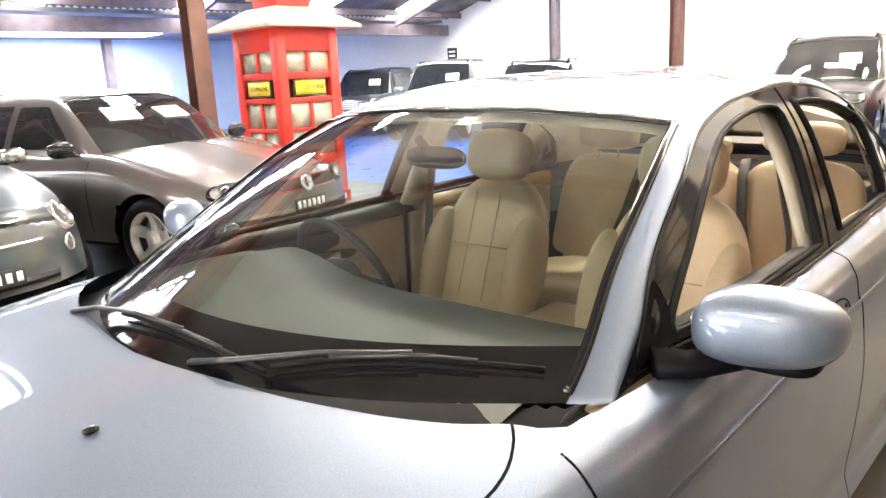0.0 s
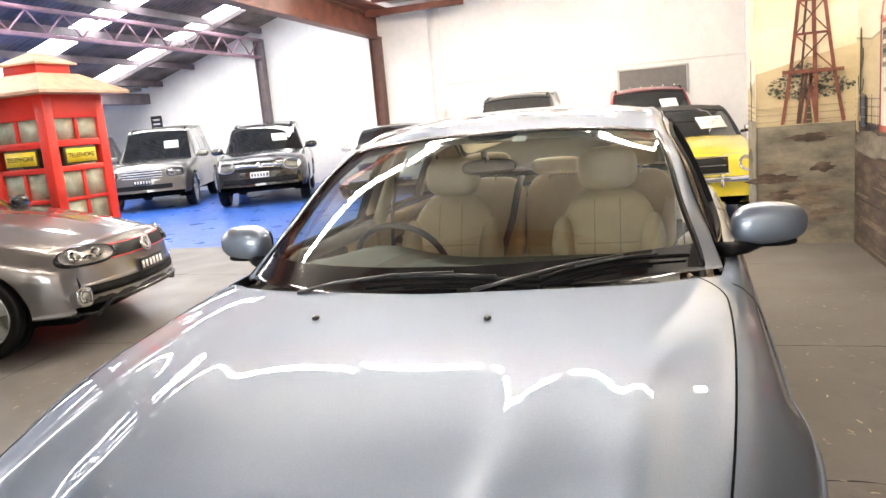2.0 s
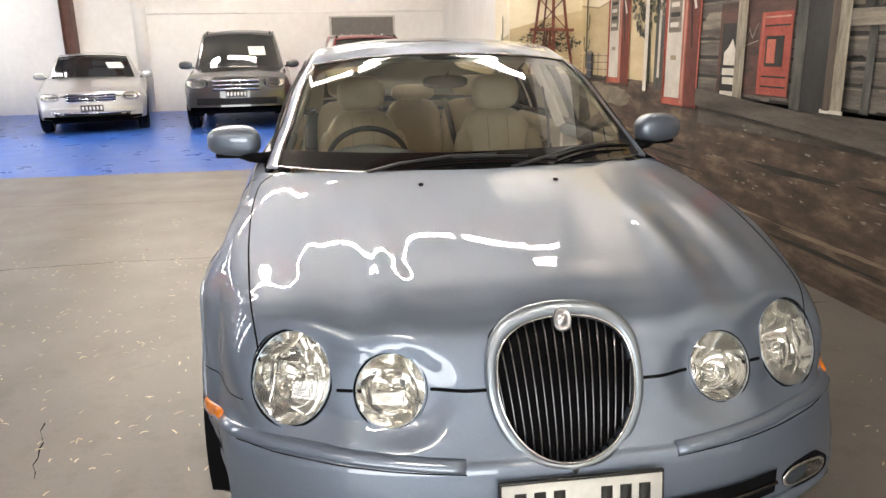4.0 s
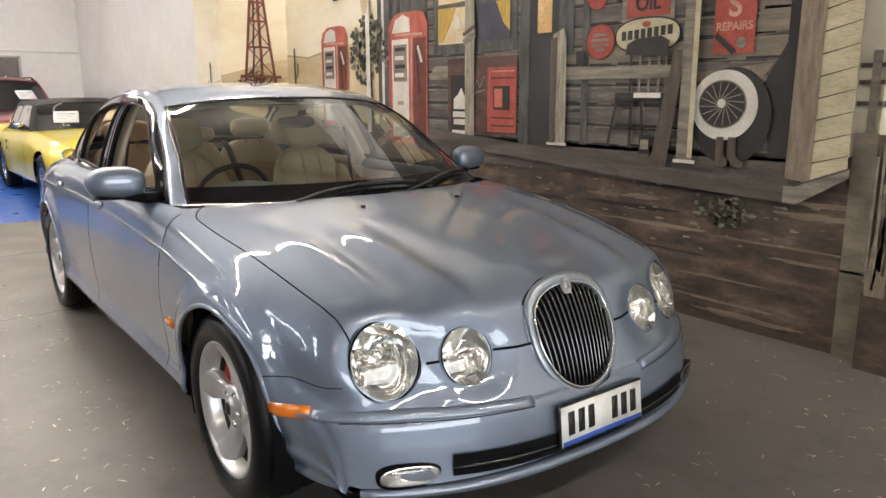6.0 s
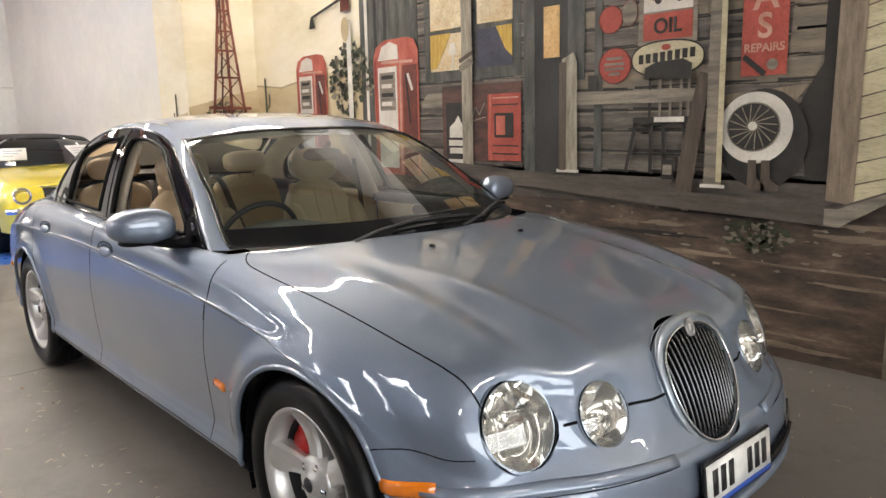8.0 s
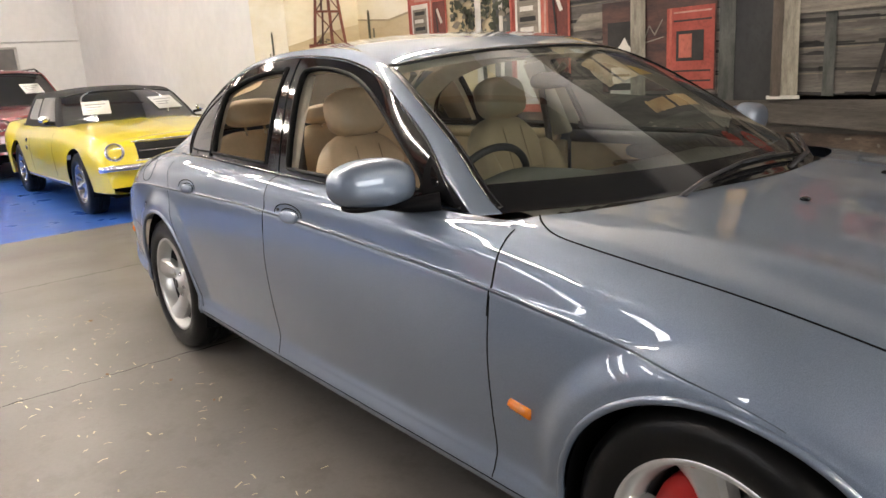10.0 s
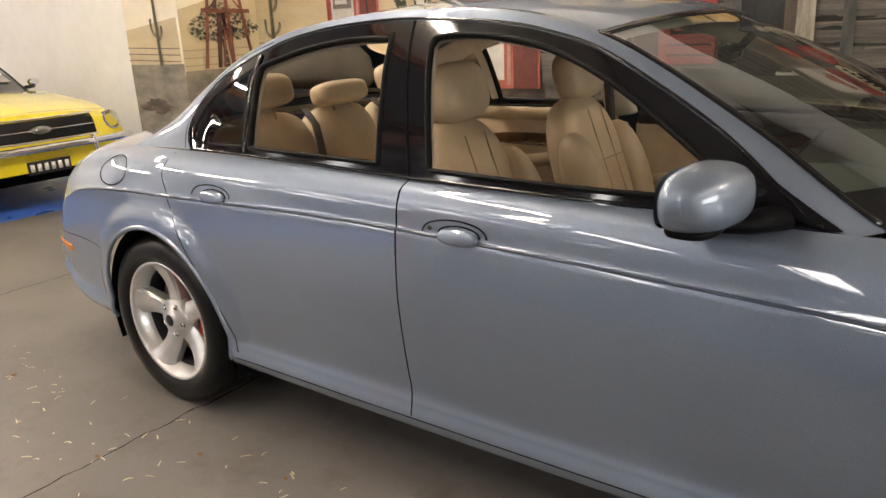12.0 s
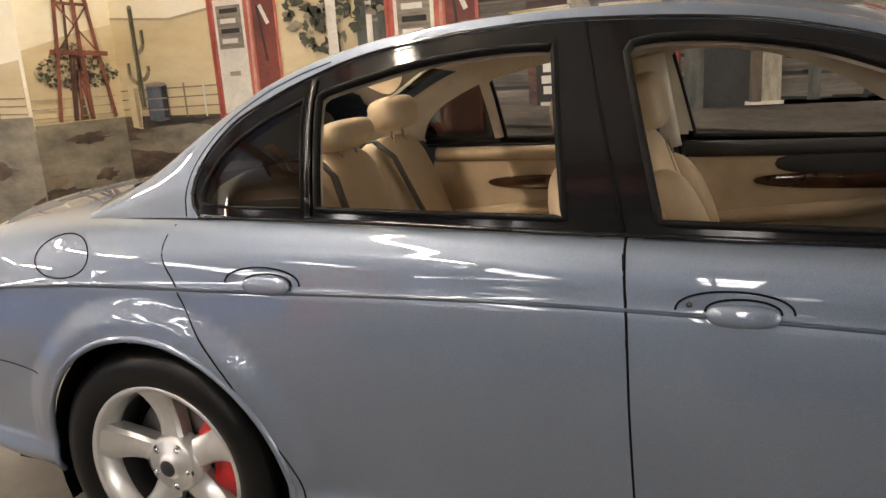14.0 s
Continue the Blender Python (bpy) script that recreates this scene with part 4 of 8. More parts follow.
def pillar_flow(uv, co, n):
    """Towards its foot the rear pillar takes on the slope of the quarter panel below, so that no joint shows."""
    below = body.normal(np.stack([np.clip(uv[:, 0], -2.4, 2.2), np.full(len(uv), 3.0)], 1))
    k = (step(uv[:, 1], 4.6, 7.0) * step(-co[:, 0], 1.22, 1.42))[:, None]
    m = n * (1 - k) + below * k
    return m / (np.linalg.norm(m, axis=1)[:, None] + 1e-9)


top.flow = pillar_flow
DLO_TOP = [(0.45, 1.090), (0.19, 1.238), (0.0, 1.300), (-0.18, 1.330), (-0.43, 1.346), (-0.60, 1.344), (-0.77, 1.331), (-0.94, 1.303), (-1.08, 1.259), (-1.17, 1.222), (-1.26, 1.176), (-1.32, 1.120), (-1.358, 1.060), (-1.369, 1.010), (-1.366, 0.985)]
DLO = smooth_outline([(0.66, 0.926), (0.66, 0.926), *DLO_TOP, (-1.345, 0.962), (-1.345, 0.962), (-1.0, 0.960), (-0.4, 0.948), (0.2, 0.935), (0.66, 0.926)], 12)
FRONT_WINDOW = smooth_outline([(0.50, 0.952), (0.50, 0.952), (0.495, 0.985), (0.40, 1.060), (0.22, 1.178), (0.04, 1.258), (-0.12, 1.294), (-0.25, 1.304), (-0.32, 1.298), (-0.335, 1.283), (-0.335, 1.283), (-0.258, 0.966), (-0.258, 0.966), (0.1, 0.957), (0.50, 0.952)], 12)
REAR_WINDOW = smooth_outline([(-0.437, 0.972), (-0.437, 0.972), (-0.478, 1.283), (-0.495, 1.300), (-0.62, 1.302), (-0.80, 1.283), (-1.0, 1.238), (-1.027, 1.224), (-1.027, 1.224), (-1.0, 0.981), (-1.0, 0.981), (-0.7, 0.976), (-0.437, 0.972)], 12)
QUARTER = smooth_outline([(-1.040, 0.983), (-1.040, 0.983), (-1.068, 1.222), (-1.068, 1.222), (-1.16, 1.182), (-1.25, 1.133), (-1.31, 1.073), (-1.342, 1.008), (-1.335, 0.984), (-1.335, 0.984), (-1.2, 0.981), (-1.040, 0.983)], 12)


def lower_side(co):
    return co[:, 1] > 0.5


ct = top.centres()
sideways = np.tile((top.v[:-1] + top.v[1:]) / 2, len(top.s) - 1) > 4.0
masks = {}
for key, line in (("dlo", DLO), ("front", FRONT_WINDOW), ("rear", REAR_WINDOW), ("quarter", QUARTER)):
    m = inside_outline(ct[:, [0, 2]], line) & sideways
    top.snap(m, even(line, 0.004, True), [0, 2], lower_side)
    masks[key] = m
tv = np.tile((top.v[:-1] + top.v[1:]) / 2, len(top.s) - 1)
ts = np.repeat((top.s[:-1] + top.s[1:]) / 2, len(top.v) - 1)
tx, ty, tz = ct.T
screen = (tv < 3.46) & (ts > 0.235)
rear_glass = (tv < 3.3) & (ts < -1.16) & (ts > -1.80)
windows = masks["front"] | masks["rear"] | masks["quarter"]
frame_black = masks["dlo"] & ~windows
painted = ~masks["dlo"] & ~screen & ~rear_glass
skin("roof", top, painted, PAINT, 0)
skin("windscreen", top, screen, GLASS, 0, label="clear laminated windscreen")
skin("rear_window", top, rear_glass, GLASS, 0, label="clear heated rear window")
skin("headliner", top, (painted | frame_black) & ~((tv > 4) & (tz < 0.99)) & (ts < 0.85), HEADLINER, 0, label="cream cloth headliner and pillar trim", shift=-0.03)
bpy.data.objects["windscreen"].visible_shadow = False
skin("screen_frit", top, screen & (ts > 0.985), BLACK_TRIM, 0, label="black ceramic border of the windscreen", shift=0.0015)
bpy.data.objects["rear_window"].visible_shadow = False
for side in (-1, 1):
    skin("window_frame", top, frame_black, BLACK_TRIM, side, label="gloss black window surround and centre pillar")
    skin("quarter_light", top, masks["quarter"], TINTED, side, label="fixed dark quarter glass")
    for name, line, r, mat in (("window_seal", FRONT_WINDOW, 0.008, RUBBER), ("window_seal", REAR_WINDOW, 0.008, RUBBER), ("window_seal", QUARTER, 0.005, RUBBER)):
        part(name, ribbon(top, line, [0, 2], side, r, -0.004, lower_side, True, flat=1.6, gap=0.02, sides=8), mat, sedan)
    part("window_trim", ribbon(top, smooth_outline([(0.68, 0.924), (0.2, 0.933), (-0.4, 0.946), (-1.0, 0.958), (-1.345, 0.955)], 12, False), [0, 2], side, 0.0055, 0.002, lower_side, gap=0.03, sides=8, flat=0.8), BLACK_TRIM, sedan)
    arch = smooth_outline([(-1.345, 0.960), *[(a - 0.004 * (a < -1.2), b + 0.004) for a, b in reversed(DLO_TOP)], (0.66, 0.929)], 12, False)
    part("drip_trim", ribbon(top, arch, [0, 2], side, 0.0045, 0.002, lower_side, gap=0.03, sides=8), BLACK_TRIM, sedan)
    part("quarter_divider", ribbon(top, [(-1.020, 0.965), (-1.048, 1.262)], [0, 2], side, 0.009, 0.003, lower_side, gap=0.04, flat=0.7, sides=8), BLACK_TRIM, sedan, "gloss black divider of the quarter glass")
    part("pillar_gap", ribbon(top, [(-0.320, 0.945), (-0.428, 1.372)], [0, 2], side, 0.004, 0.001, lower_side, gap=0.03, flat=0.4), SEAM, sedan)
    part("shut_line", ribbon(top, smooth_outline([(-1.02, 1.302), (-1.12, 1.272), (-1.22, 1.228), (-1.31, 1.170), (-1.37, 1.095), (-1.396, 1.020), (-1.390, 0.955)], 8, False), [0, 2], side, 0.0024, 0.0, lower_side, gap=0.02, flat=0.35), SEAM, sedan)
# black borders of the glass
for side in (-1, 1):
    uv = np.array([(s, 3.43) for s in np.linspace(0.235, 1.08, 40)])
    p, n = top.at(uv), top.normal(uv)
    part("screen_border", sweep((p + n * 0.001) * (1, side, 1), 0.011, 6, flat=0.25, up=n.mean(0) * (1, side, 1)), BLACK_TRIM, sedan)
uv = np.array([(0.235, v) for v in np.linspace(0, 3.43, 24)])
p, n = top.at(uv), top.normal(uv)
line = np.concatenate([(p + n * 0.001)[::-1], ((p + n * 0.001) * (1, -1, 1))[1:]])
part("screen_border", sweep(line, 0.014, 6, flat=0.25, up=n[0]), BLACK_TRIM, sedan)
for s0, w in ((-1.165, 0.012), (-1.795, 0.014)):
    uv = np.array([(s0, v) for v in np.linspace(0, 3.3, 24)])
    p, n = top.at(uv), top.normal(uv)
    line = np.concatenate([(p + n * 0.001)[::-1], ((p + n * 0.001) * (1, -1, 1))[1:]])
    part("rear_screen_border", sweep(line, w, 6, flat=0.25, up=n[0]), BLACK_TRIM, sedan)

for wx, out in ((1.470, -1), (1.470, 1), (-1.4545, -1), (-1.4545, 1)):
    wheel_parts(sedan, (wx, out * 0.79, 0.325), out, caliper=(2.6 if wx > 0 else 0.2), phase=(0.24 if wx > 0 else 0.12), spoke_w=0.048)

# underside
part("underbody", box(-2.2, 2.0, -0.72, 0.72, 0.17, 0.24), SEAM, sedan)

# ---- saloon: lamps, grille, trim ----
def at_front(co):
    return co[:, 0] > 1.75


def crystal_bowl(rx, ry, depth, lobes):
    """A lamp's bowl whose clear facets break up what they mirror."""
    nr, na = 14, 72
    v, f = [], []
    for i in range(nr + 1):
        r = max(0.02, i / nr)
        for k in range(na):
            w = 2 * math.pi * k / na
            low = 0.5 - 0.5 * math.tanh(4 * (math.sin(w) * r - 0.25))
            ripple = low * (0.012 * r * (1 - r) * 4 * math.sin(lobes * w + 2.2 * r + 0.6) + 0.006 * bell(r, 0.62, 0.06)) + 0.010 * (1 - low) * (1 - r * r)
            v.append((rx * r * math.cos(w), ry * r * math.sin(w), -0.004 - depth * (1 - r * r) + ripple))
    for i in range(nr):
        f += [(i * na + k, i * na + (k + 1) % na, (i + 1) * na + (k + 1) % na, (i + 1) * na + k) for k in range(na)]
    f.append(tuple(range(na)))
    return v, f


lamp_bezel = plain("lamp_bezel", (0.42, 0.47, 0.52), 0.2, 0.8)
for side in (-1, 1):
    for yy, zz, rx, ry, tilt in LAMPS:
        base = Vector((LAMP_X[0] if yy > 0.5 else LAMP_X[1], side * yy, zz))
        n = Vector((1.0, side * (0.36 if yy > 0.5 else 0.14), tilt))
        m = facing(base, n)
        hoop = moved(rings([(rx * 1.09, ry * 1.08, -0.012), (rx * 1.075, ry * 1.065, -0.003), (rx * 1.055, ry * 1.045, -0.003)]), m)
        shell = [(a - d, b, c) for d in (0.12, 0.0) for a, b, c in hoop[0][:36]]
        tube = [(k, (k + 1) % 36, 36 + (k + 1) % 36, 36 + k) for k in range(36)]
        lamp = part("headlamp", join((shell, tube), hoop), PAINT, sedan, "round headlamp in a painted pod")
        part("lamp_surround", moved(rings([(rx * 1.06, ry * 1.05, -0.002), (rx * 1.03, ry * 1.022, -0.004), (rx * 0.99, ry * 0.99, -0.005)]), m), SEAM, lamp)
        part("lamp_rim", moved(rings([(rx * 0.995, ry * 0.995, -0.006), (rx * 0.985, ry * 0.985, 0.001), (rx * 0.96, ry * 0.96, -0.006)]), m), lamp_bezel, lamp)
        v, f = crystal_bowl(rx * 0.965, ry * 0.965, 0.075 if yy > 0.5 else 0.06, 3 if yy > 0.5 else 2)
        part("reflector", moved((v, f), m), REFLECTOR, lamp, "crystal clear reflector bowl")
        part("bulb_shield", moved(puff(0, -ry * 0.1, -0.045, rx * 0.15, ry * 0.13, 0.016, 2.0, 16, 10), m), REFLECTOR, lamp)
        if yy > 0.5:
            part("lamp_bar", moved(box(-rx * 0.88, rx * 0.80, ry * 0.29, ry * 0.33, -0.028, -0.016, 0.003), m), REFLECTOR, lamp)
            arc = [(side * rx * (0.62 - 0.10 * math.cos(2.4 * q)), ry * q, -0.022) for q in np.linspace(-0.62, 0.30, 12)]
            part("lamp_divider", moved(sweep(arc, 0.004, 8), m), REFLECTOR, lamp)
        for q in (0.30, 0.52, 0.74):
            arc = [(rx * q * math.cos(w) * 0.9, ry * q * math.sin(w) - ry * 0.12, -0.050 * (1 - q * q) - 0.006) for w in np.linspace(-2.2, 0.5, 16)]
            part("lamp_ring", moved(sweep(arc, 0.0035, 8), m), REFLECTOR, lamp)
        part("lamp_lens", moved(dome(rx * 0.975, ry * 0.975, 0.017), m), LENS, lamp).visible_shadow = False

# grille
g_top, g_low = Vector((2.136, 0, 0.756)), Vector((2.262, 0, 0.444))
g_mid, g_up = (g_top + g_low) / 2, (g_top - g_low).normalized()
g_out = Vector((0, 1, 0)).cross(g_up).normalized()
if g_out.x < 0:
    g_out = -g_out
G_H = (g_top - g_low).length / 2


def grille_at(a, b, out=0.0):
    return tuple(g_mid + Vector((0, 1, 0)) * a + g_up * b + g_out * (out + 0.022 * (1 - (a / 0.17) ** 2) - 0.02 * (b / G_H) ** 2))


def grille_half(b, grow=0.0):
    """Half the grille's width at a height b."""
    q = np.clip(b / (G_H + grow), -1, 1)
    return (0.162 + grow) * (1 - abs(q) ** (2.2 if q < 0 else 3.2)) ** (1 / 2.2) * (1.0 + (0.12 if q < 0 else 0.04) * q)


def grille_outline(grow, n=64):
    out = []
    for w in np.linspace(0, 2 * math.pi, n, endpoint=False):
        b = (G_H + grow) * math.sin(w)
        a = grille_half(b, grow) * (1 if math.cos(w) >= 0 else -1)
        out.append((a, b))
    return out


grille_silver = plain("satin_silver_surround", (0.36, 0.41, 0.46), 0.30, 0.85, vary=0.05)
g_rim = even(grille_outline(0.010), 0.012, True)
grille = part("grille", sweep([grille_at(a, b + 0.004 * step(b, 0.05, 0.16), 0.002) for a, b in g_rim], [0.0125 + 0.008 * step(b, 0.04, 0.17) for a, b in g_rim], 10, True, 0.6, tuple(g_out)), grille_silver, sedan, "silver surround of the oval radiator grille")
part("grille_collar", sweep([grille_at(a, b, -0.018) for a, b in even(grille_outline(0.013), 0.012, True)], 0.015, 10, True, 1.0, tuple(g_out)), PAINT, grille)
part("grille_inner_trim", sweep([grille_at(a, b, 0.009) for a, b in even(grille_outline(-0.002), 0.012, True)], 0.0032, 8, True), CHROME, grille)
rim = [grille_at(a, b, -0.030) for a, b in even(grille_outline(0.006), 0.012, True)]
part("grille_backing", (rim + [grille_at(0, 0, -0.032)], [(i, (i + 1) % len(rim), len(rim)) for i in range(len(rim))]), SEAM, grille)
part("grille_seam", sweep([grille_at(a, b, -0.008) for a, b in even(grille_outline(0.026), 0.012, True)], 0.0034, 6, True, 0.6, tuple(g_out)), SEAM, grille)
bar_metal = plain("grille_bar_metal", (0.16, 0.16, 0.165), 0.22, 0.95, vary=0.08)
for k in range(-8, 9):
    rows = [(k * 0.0190 * (1 + 0.13 * b / G_H), b) for b in np.linspace(-G_H, G_H, 90)]
    rows = [(a, b) for a, b in rows if grille_half(b) > abs(a) + 0.003]
    rows = [rows[round(q)] for q in np.linspace(0, len(rows) - 1, 9)]
    part("grille_bar", sweep([grille_at(a, b, -0.006) for a, b in rows], 0.0030, 6, flat=2.6, up=tuple(g_out)), bar_metal, grille)
badge = part("grille_badge", moved(rings([(0.021, 0.027, 0), (0.021, 0.027, 0.006), (0.017, 0.022, 0.007), (0.015, 0.019, 0.003), (0.009, 0.012, 0.009), (0.001, 0.001, 0.010)], 20, 2.4), facing(grille_at(0, G_H - 0.012, 0.006), g_out)), plain("cast_badge_metal", (0.40, 0.40, 0.41), 0.28, 0.9, vary=0.3, scale=60), grille, "small cast metal shield badge")

# number plate with plain bars
pm = facing((2.318, 0.008, 0.372), (1, 0, 0.10))
plate = part("number_plate", moved(box(-0.19, 0.19, -0.070, 0.068, -0.012, 0.0, 0.004), pm), BLACK_TRIM, sedan, "white number plate with dark bars in a black frame")
part("plate_face", moved(box(-0.183, 0.183, -0.062, 0.061, 0.0, 0.003), pm), WHITE_PLATE, plate)
for cx in (-0.142, -0.098, -0.054, 0.054, 0.098, 0.142):
    part("plate_bar", moved(box(cx - 0.013, cx + 0.013, -0.030, 0.042, 0.003, 0.005), pm), BLACK_INK, plate)
part("plate_stripe", moved(box(-0.180, 0.180, -0.061, -0.046, 0.003, 0.0045), pm), BLUE_INK, plate, "blue stripe along the plate's lower edge")

# lower intake and front lamps
ys, zs = np.linspace(-0.52, 0.52, 31), np.linspace(0.288, 0.352, 5)
co = [(float(body_bow(2.304, abs(a), 0.3)) + 0.005, a, b + 0.012 * (a / 0.52) ** 2) for b in zs for a in ys]
part("lower_intake", (co, [(r * 31 + k, r * 31 + k + 1, (r + 1) * 31 + k + 1, (r + 1) * 31 + k) for r in range(4) for k in range(30)]), SEAM, front_bumper, "black lower air intake")
part("intake_bar", sweep([(float(body_bow(2.304, abs(a), 0.3)) + 0.006, a, 0.316 + 0.012 * (a / 0.52) ** 2) for a in ys], 0.0075, 8, flat=0.7), BLACK_TRIM, front_bumper, "gloss black bar across the intake")
for side in (-1, 1):
    strip = ribbon(body, smooth_outline([(0.245, 0.462), (0.40, 0.468), (0.60, 0.474), (0.76, 0.472), (0.83, 0.468)], 8, False), [1, 2], side, 0.018, 0.0, at_front, flat=0.42, gap=0.03, sides=10)
    part("bumper_strip", strip, PAINT, front_bumper, "raised painted rubbing strip")
    part("strip_shadow", ribbon(body, smooth_outline([(0.245, 0.4465), (0.40, 0.4525), (0.60, 0.4585), (0.76, 0.4565), (0.83, 0.4525)], 8, False), [1, 2], side, 0.0018, 0.0, at_front, flat=0.4, gap=0.03), SEAM, front_bumper)
    part("side_marker", ribbon(body, [(1.82, 0.455), (1.96, 0.470)], [0, 2], side, 0.021, 0.0, side_only, flat=0.5, gap=0.03, sides=10), AMBER, front_bumper, "amber side marker lamp")
    part("rear_marker", ribbon(body, [(-2.30, 0.512), (-2.13, 0.508)], [0, 2], side, 0.016, 0.0, side_only, flat=0.45, gap=0.03, sides=10), AMBER, rear_bumper, "amber rear side marker")
    part("repeater", ribbon(body, [(0.965, 0.517), (1.03, 0.510)], [0, 2], side, 0.014, 0.002, side_only, flat=0.8, gap=0.015, sides=10), AMBER, sedan, "amber side repeater lamp")
    m = facing((float(body_bow(2.30, 0.63, 0.3)) + 0.004, side * 0.63, 0.312), (1, side * 0.42, 0.0))
    fog = part("fog_lamp", moved(rings([(0.085, 0.030, -0.02), (0.085, 0.030, 0.003), (0.078, 0.025, 0.005), (0.001, 0.001, -0.01)], 28, 2.6), m), REFLECTOR, front_bumper, "clear oval fog lamp")
    part("fog_lens", moved(dome(0.078, 0.026, 0.008, 4, 24, 2.6), m @ Matrix.Translation((0, 0, 0.003))), LENS, fog)
    part("fog_surround", moved(rings([(0.094, 0.037, -0.02), (0.094, 0.037, 0.002), (0.086, 0.031, 0.004)], 28, 2.6), m), SEAM, fog)
lip = [(float(body_bow(2.292, abs(q), 0.25)), q, 0.252 + 0.01 * abs(q)) for q in np.linspace(-0.74, 0.74, 50)]
part("chin_lip", sweep(lip, 0.022, 10, flat=0.8), PAINT, front_bumper)

# handles, fuel flap, nozzles, wipers
for side in (-1, 1):
    for key, hx, hz in (("f", -0.112, 0.829), ("r", -1.080, 0.838)):
        uv, co = body.find([(hx, hz)], [0, 2], side_only)
        n = body.normal(uv)[0] * (1, side, 1)
        m = facing(tuple(co[0] * (1, side, 1)), tuple(n))
        door = doors[key, side]
        base = hz + (0.003 if key == "f" else 0.0)
        for name, rx, rz, cx in (("cup_line", 0.097, 0.038, hx - 0.015), ("paddle_line", 0.062, 0.025, hx)):
            arch = [(cx + rx * math.cos(w), base - 0.006 + rz * math.sin(w) ** 0.8) for w in np.linspace(0.02, math.pi - 0.02, 30)]
            part(name, ribbon(body, arch, [0, 2], side, 0.0022, 0.002, side_only, gap=0.006, flat=0.6), SEAM, door)
        part("handle_recess", ribbon(body, [(hx - 0.058, base - 0.010), (hx + 0.058, base - 0.010)], [0, 2], side, 0.006, 0.002, side_only, gap=0.01, flat=0.5), SEAM, door)
        part("door_handle", moved(puff(0.0, -0.007, 0.006, 0.060, 0.021, 0.013, 2.6), m), PAINT, door, "painted lift handle")
        if key == "f":
            part("keyhole", moved(rings([(0.006, 0.006, 0), (0.006, 0.006, 0.005), (0.001, 0.001, 0.004)], 12), m @ Matrix.Translation((0.088 * side, 0.010, 0))), DARK_METAL, door)
flap = oval(40, 0.102, 0.049, 2.1, -1.72, 0.867)
part("fuel_flap_line", ribbon(body, flap, [0, 2], -1, 0.0022, 0.001, side_only, True, flat=0.4, gap=0.012), SEAM, sedan)
for side in (-1, 1):
    uv, co = body.find([(1.296, 0.23)], [0, 1], lambda q: q[:, 2] > 0.8)
    x0, y0, z0 = co[0]
    part("washer_nozzle", puff(x0, side * y0, z0 + 0.004, 0.013, 0.009, 0.006, 2.2, 12, 8), BLACK_TRIM, sedan)


def on_screen(points, lift):
    """Places on the windscreen from (x, y) pairs."""
    q = np.array([(a, abs(b)) for a, b in points])
    uv, co = top.find(q, [0, 1], lambda c: (c[:, 0] > 0.0) & (c[:, 2] > 0.89))
    n = top.normal(uv)
    s = np.sign([b for _, b in points])
    s[s == 0] = 1
    return [tuple((p + m * lift) * (1, k, 1)) for p, m, k in zip(co, n, s)]


WIPERS = (((1.075, -0.40), [(1.042, -0.20), (1.041, -0.06), (1.041, 0.06), (1.038, 0.19), (1.030, 0.31)]), ((1.075, 0.13), [(1.020, 0.31), (0.943, 0.42), (0.885, 0.51), (0.825, 0.61), (0.770, 0.69)]))
for pivot, keys in WIPERS:
    line = even(smooth_outline(keys, 10, False), 0.045)[:14]
    bx, by = np.interp(np.linspace(0, 1, 14), np.linspace(0, 1, len(line)), line[:, 0]), np.interp(np.linspace(0, 1, 14), np.linspace(0, 1, len(line)), line[:, 1])
    elbow = (pivot[0] - 0.025, pivot[1] + 0.12)
    blade = part("wiper_blade", sweep(on_screen(list(zip(bx, by)), 0.014), 0.0036, 6, flat=1.8), RUBBER, sedan, "black wiper blade on the windscreen")
    mid = (bx[7], by[7])
    part("wiper_arm", sweep([(pivot[0], pivot[1], 0.935), *on_screen([elbow, ((elbow[0] + mid[0]) / 2, (elbow[1] + mid[1]) / 2), mid], 0.034)], [0.010, 0.008, 0.006, 0.0045], 8, flat=0.6), DARK_METAL, blade)
    part("wiper_bridge", sweep(on_screen([(bx[3], by[3]), mid, (bx[10], by[10])], 0.024), 0.004, 6), DARK_METAL, blade)
st = on_screen([(0.30, 0.10), (0.30, 0.15), (0.26, 0.15), (0.26, 0.10)], -0.003)
part("windscreen_sticker", (st, [(0, 1, 2, 3)]), PAPER, sedan, "small white sticker behind the windscreen")
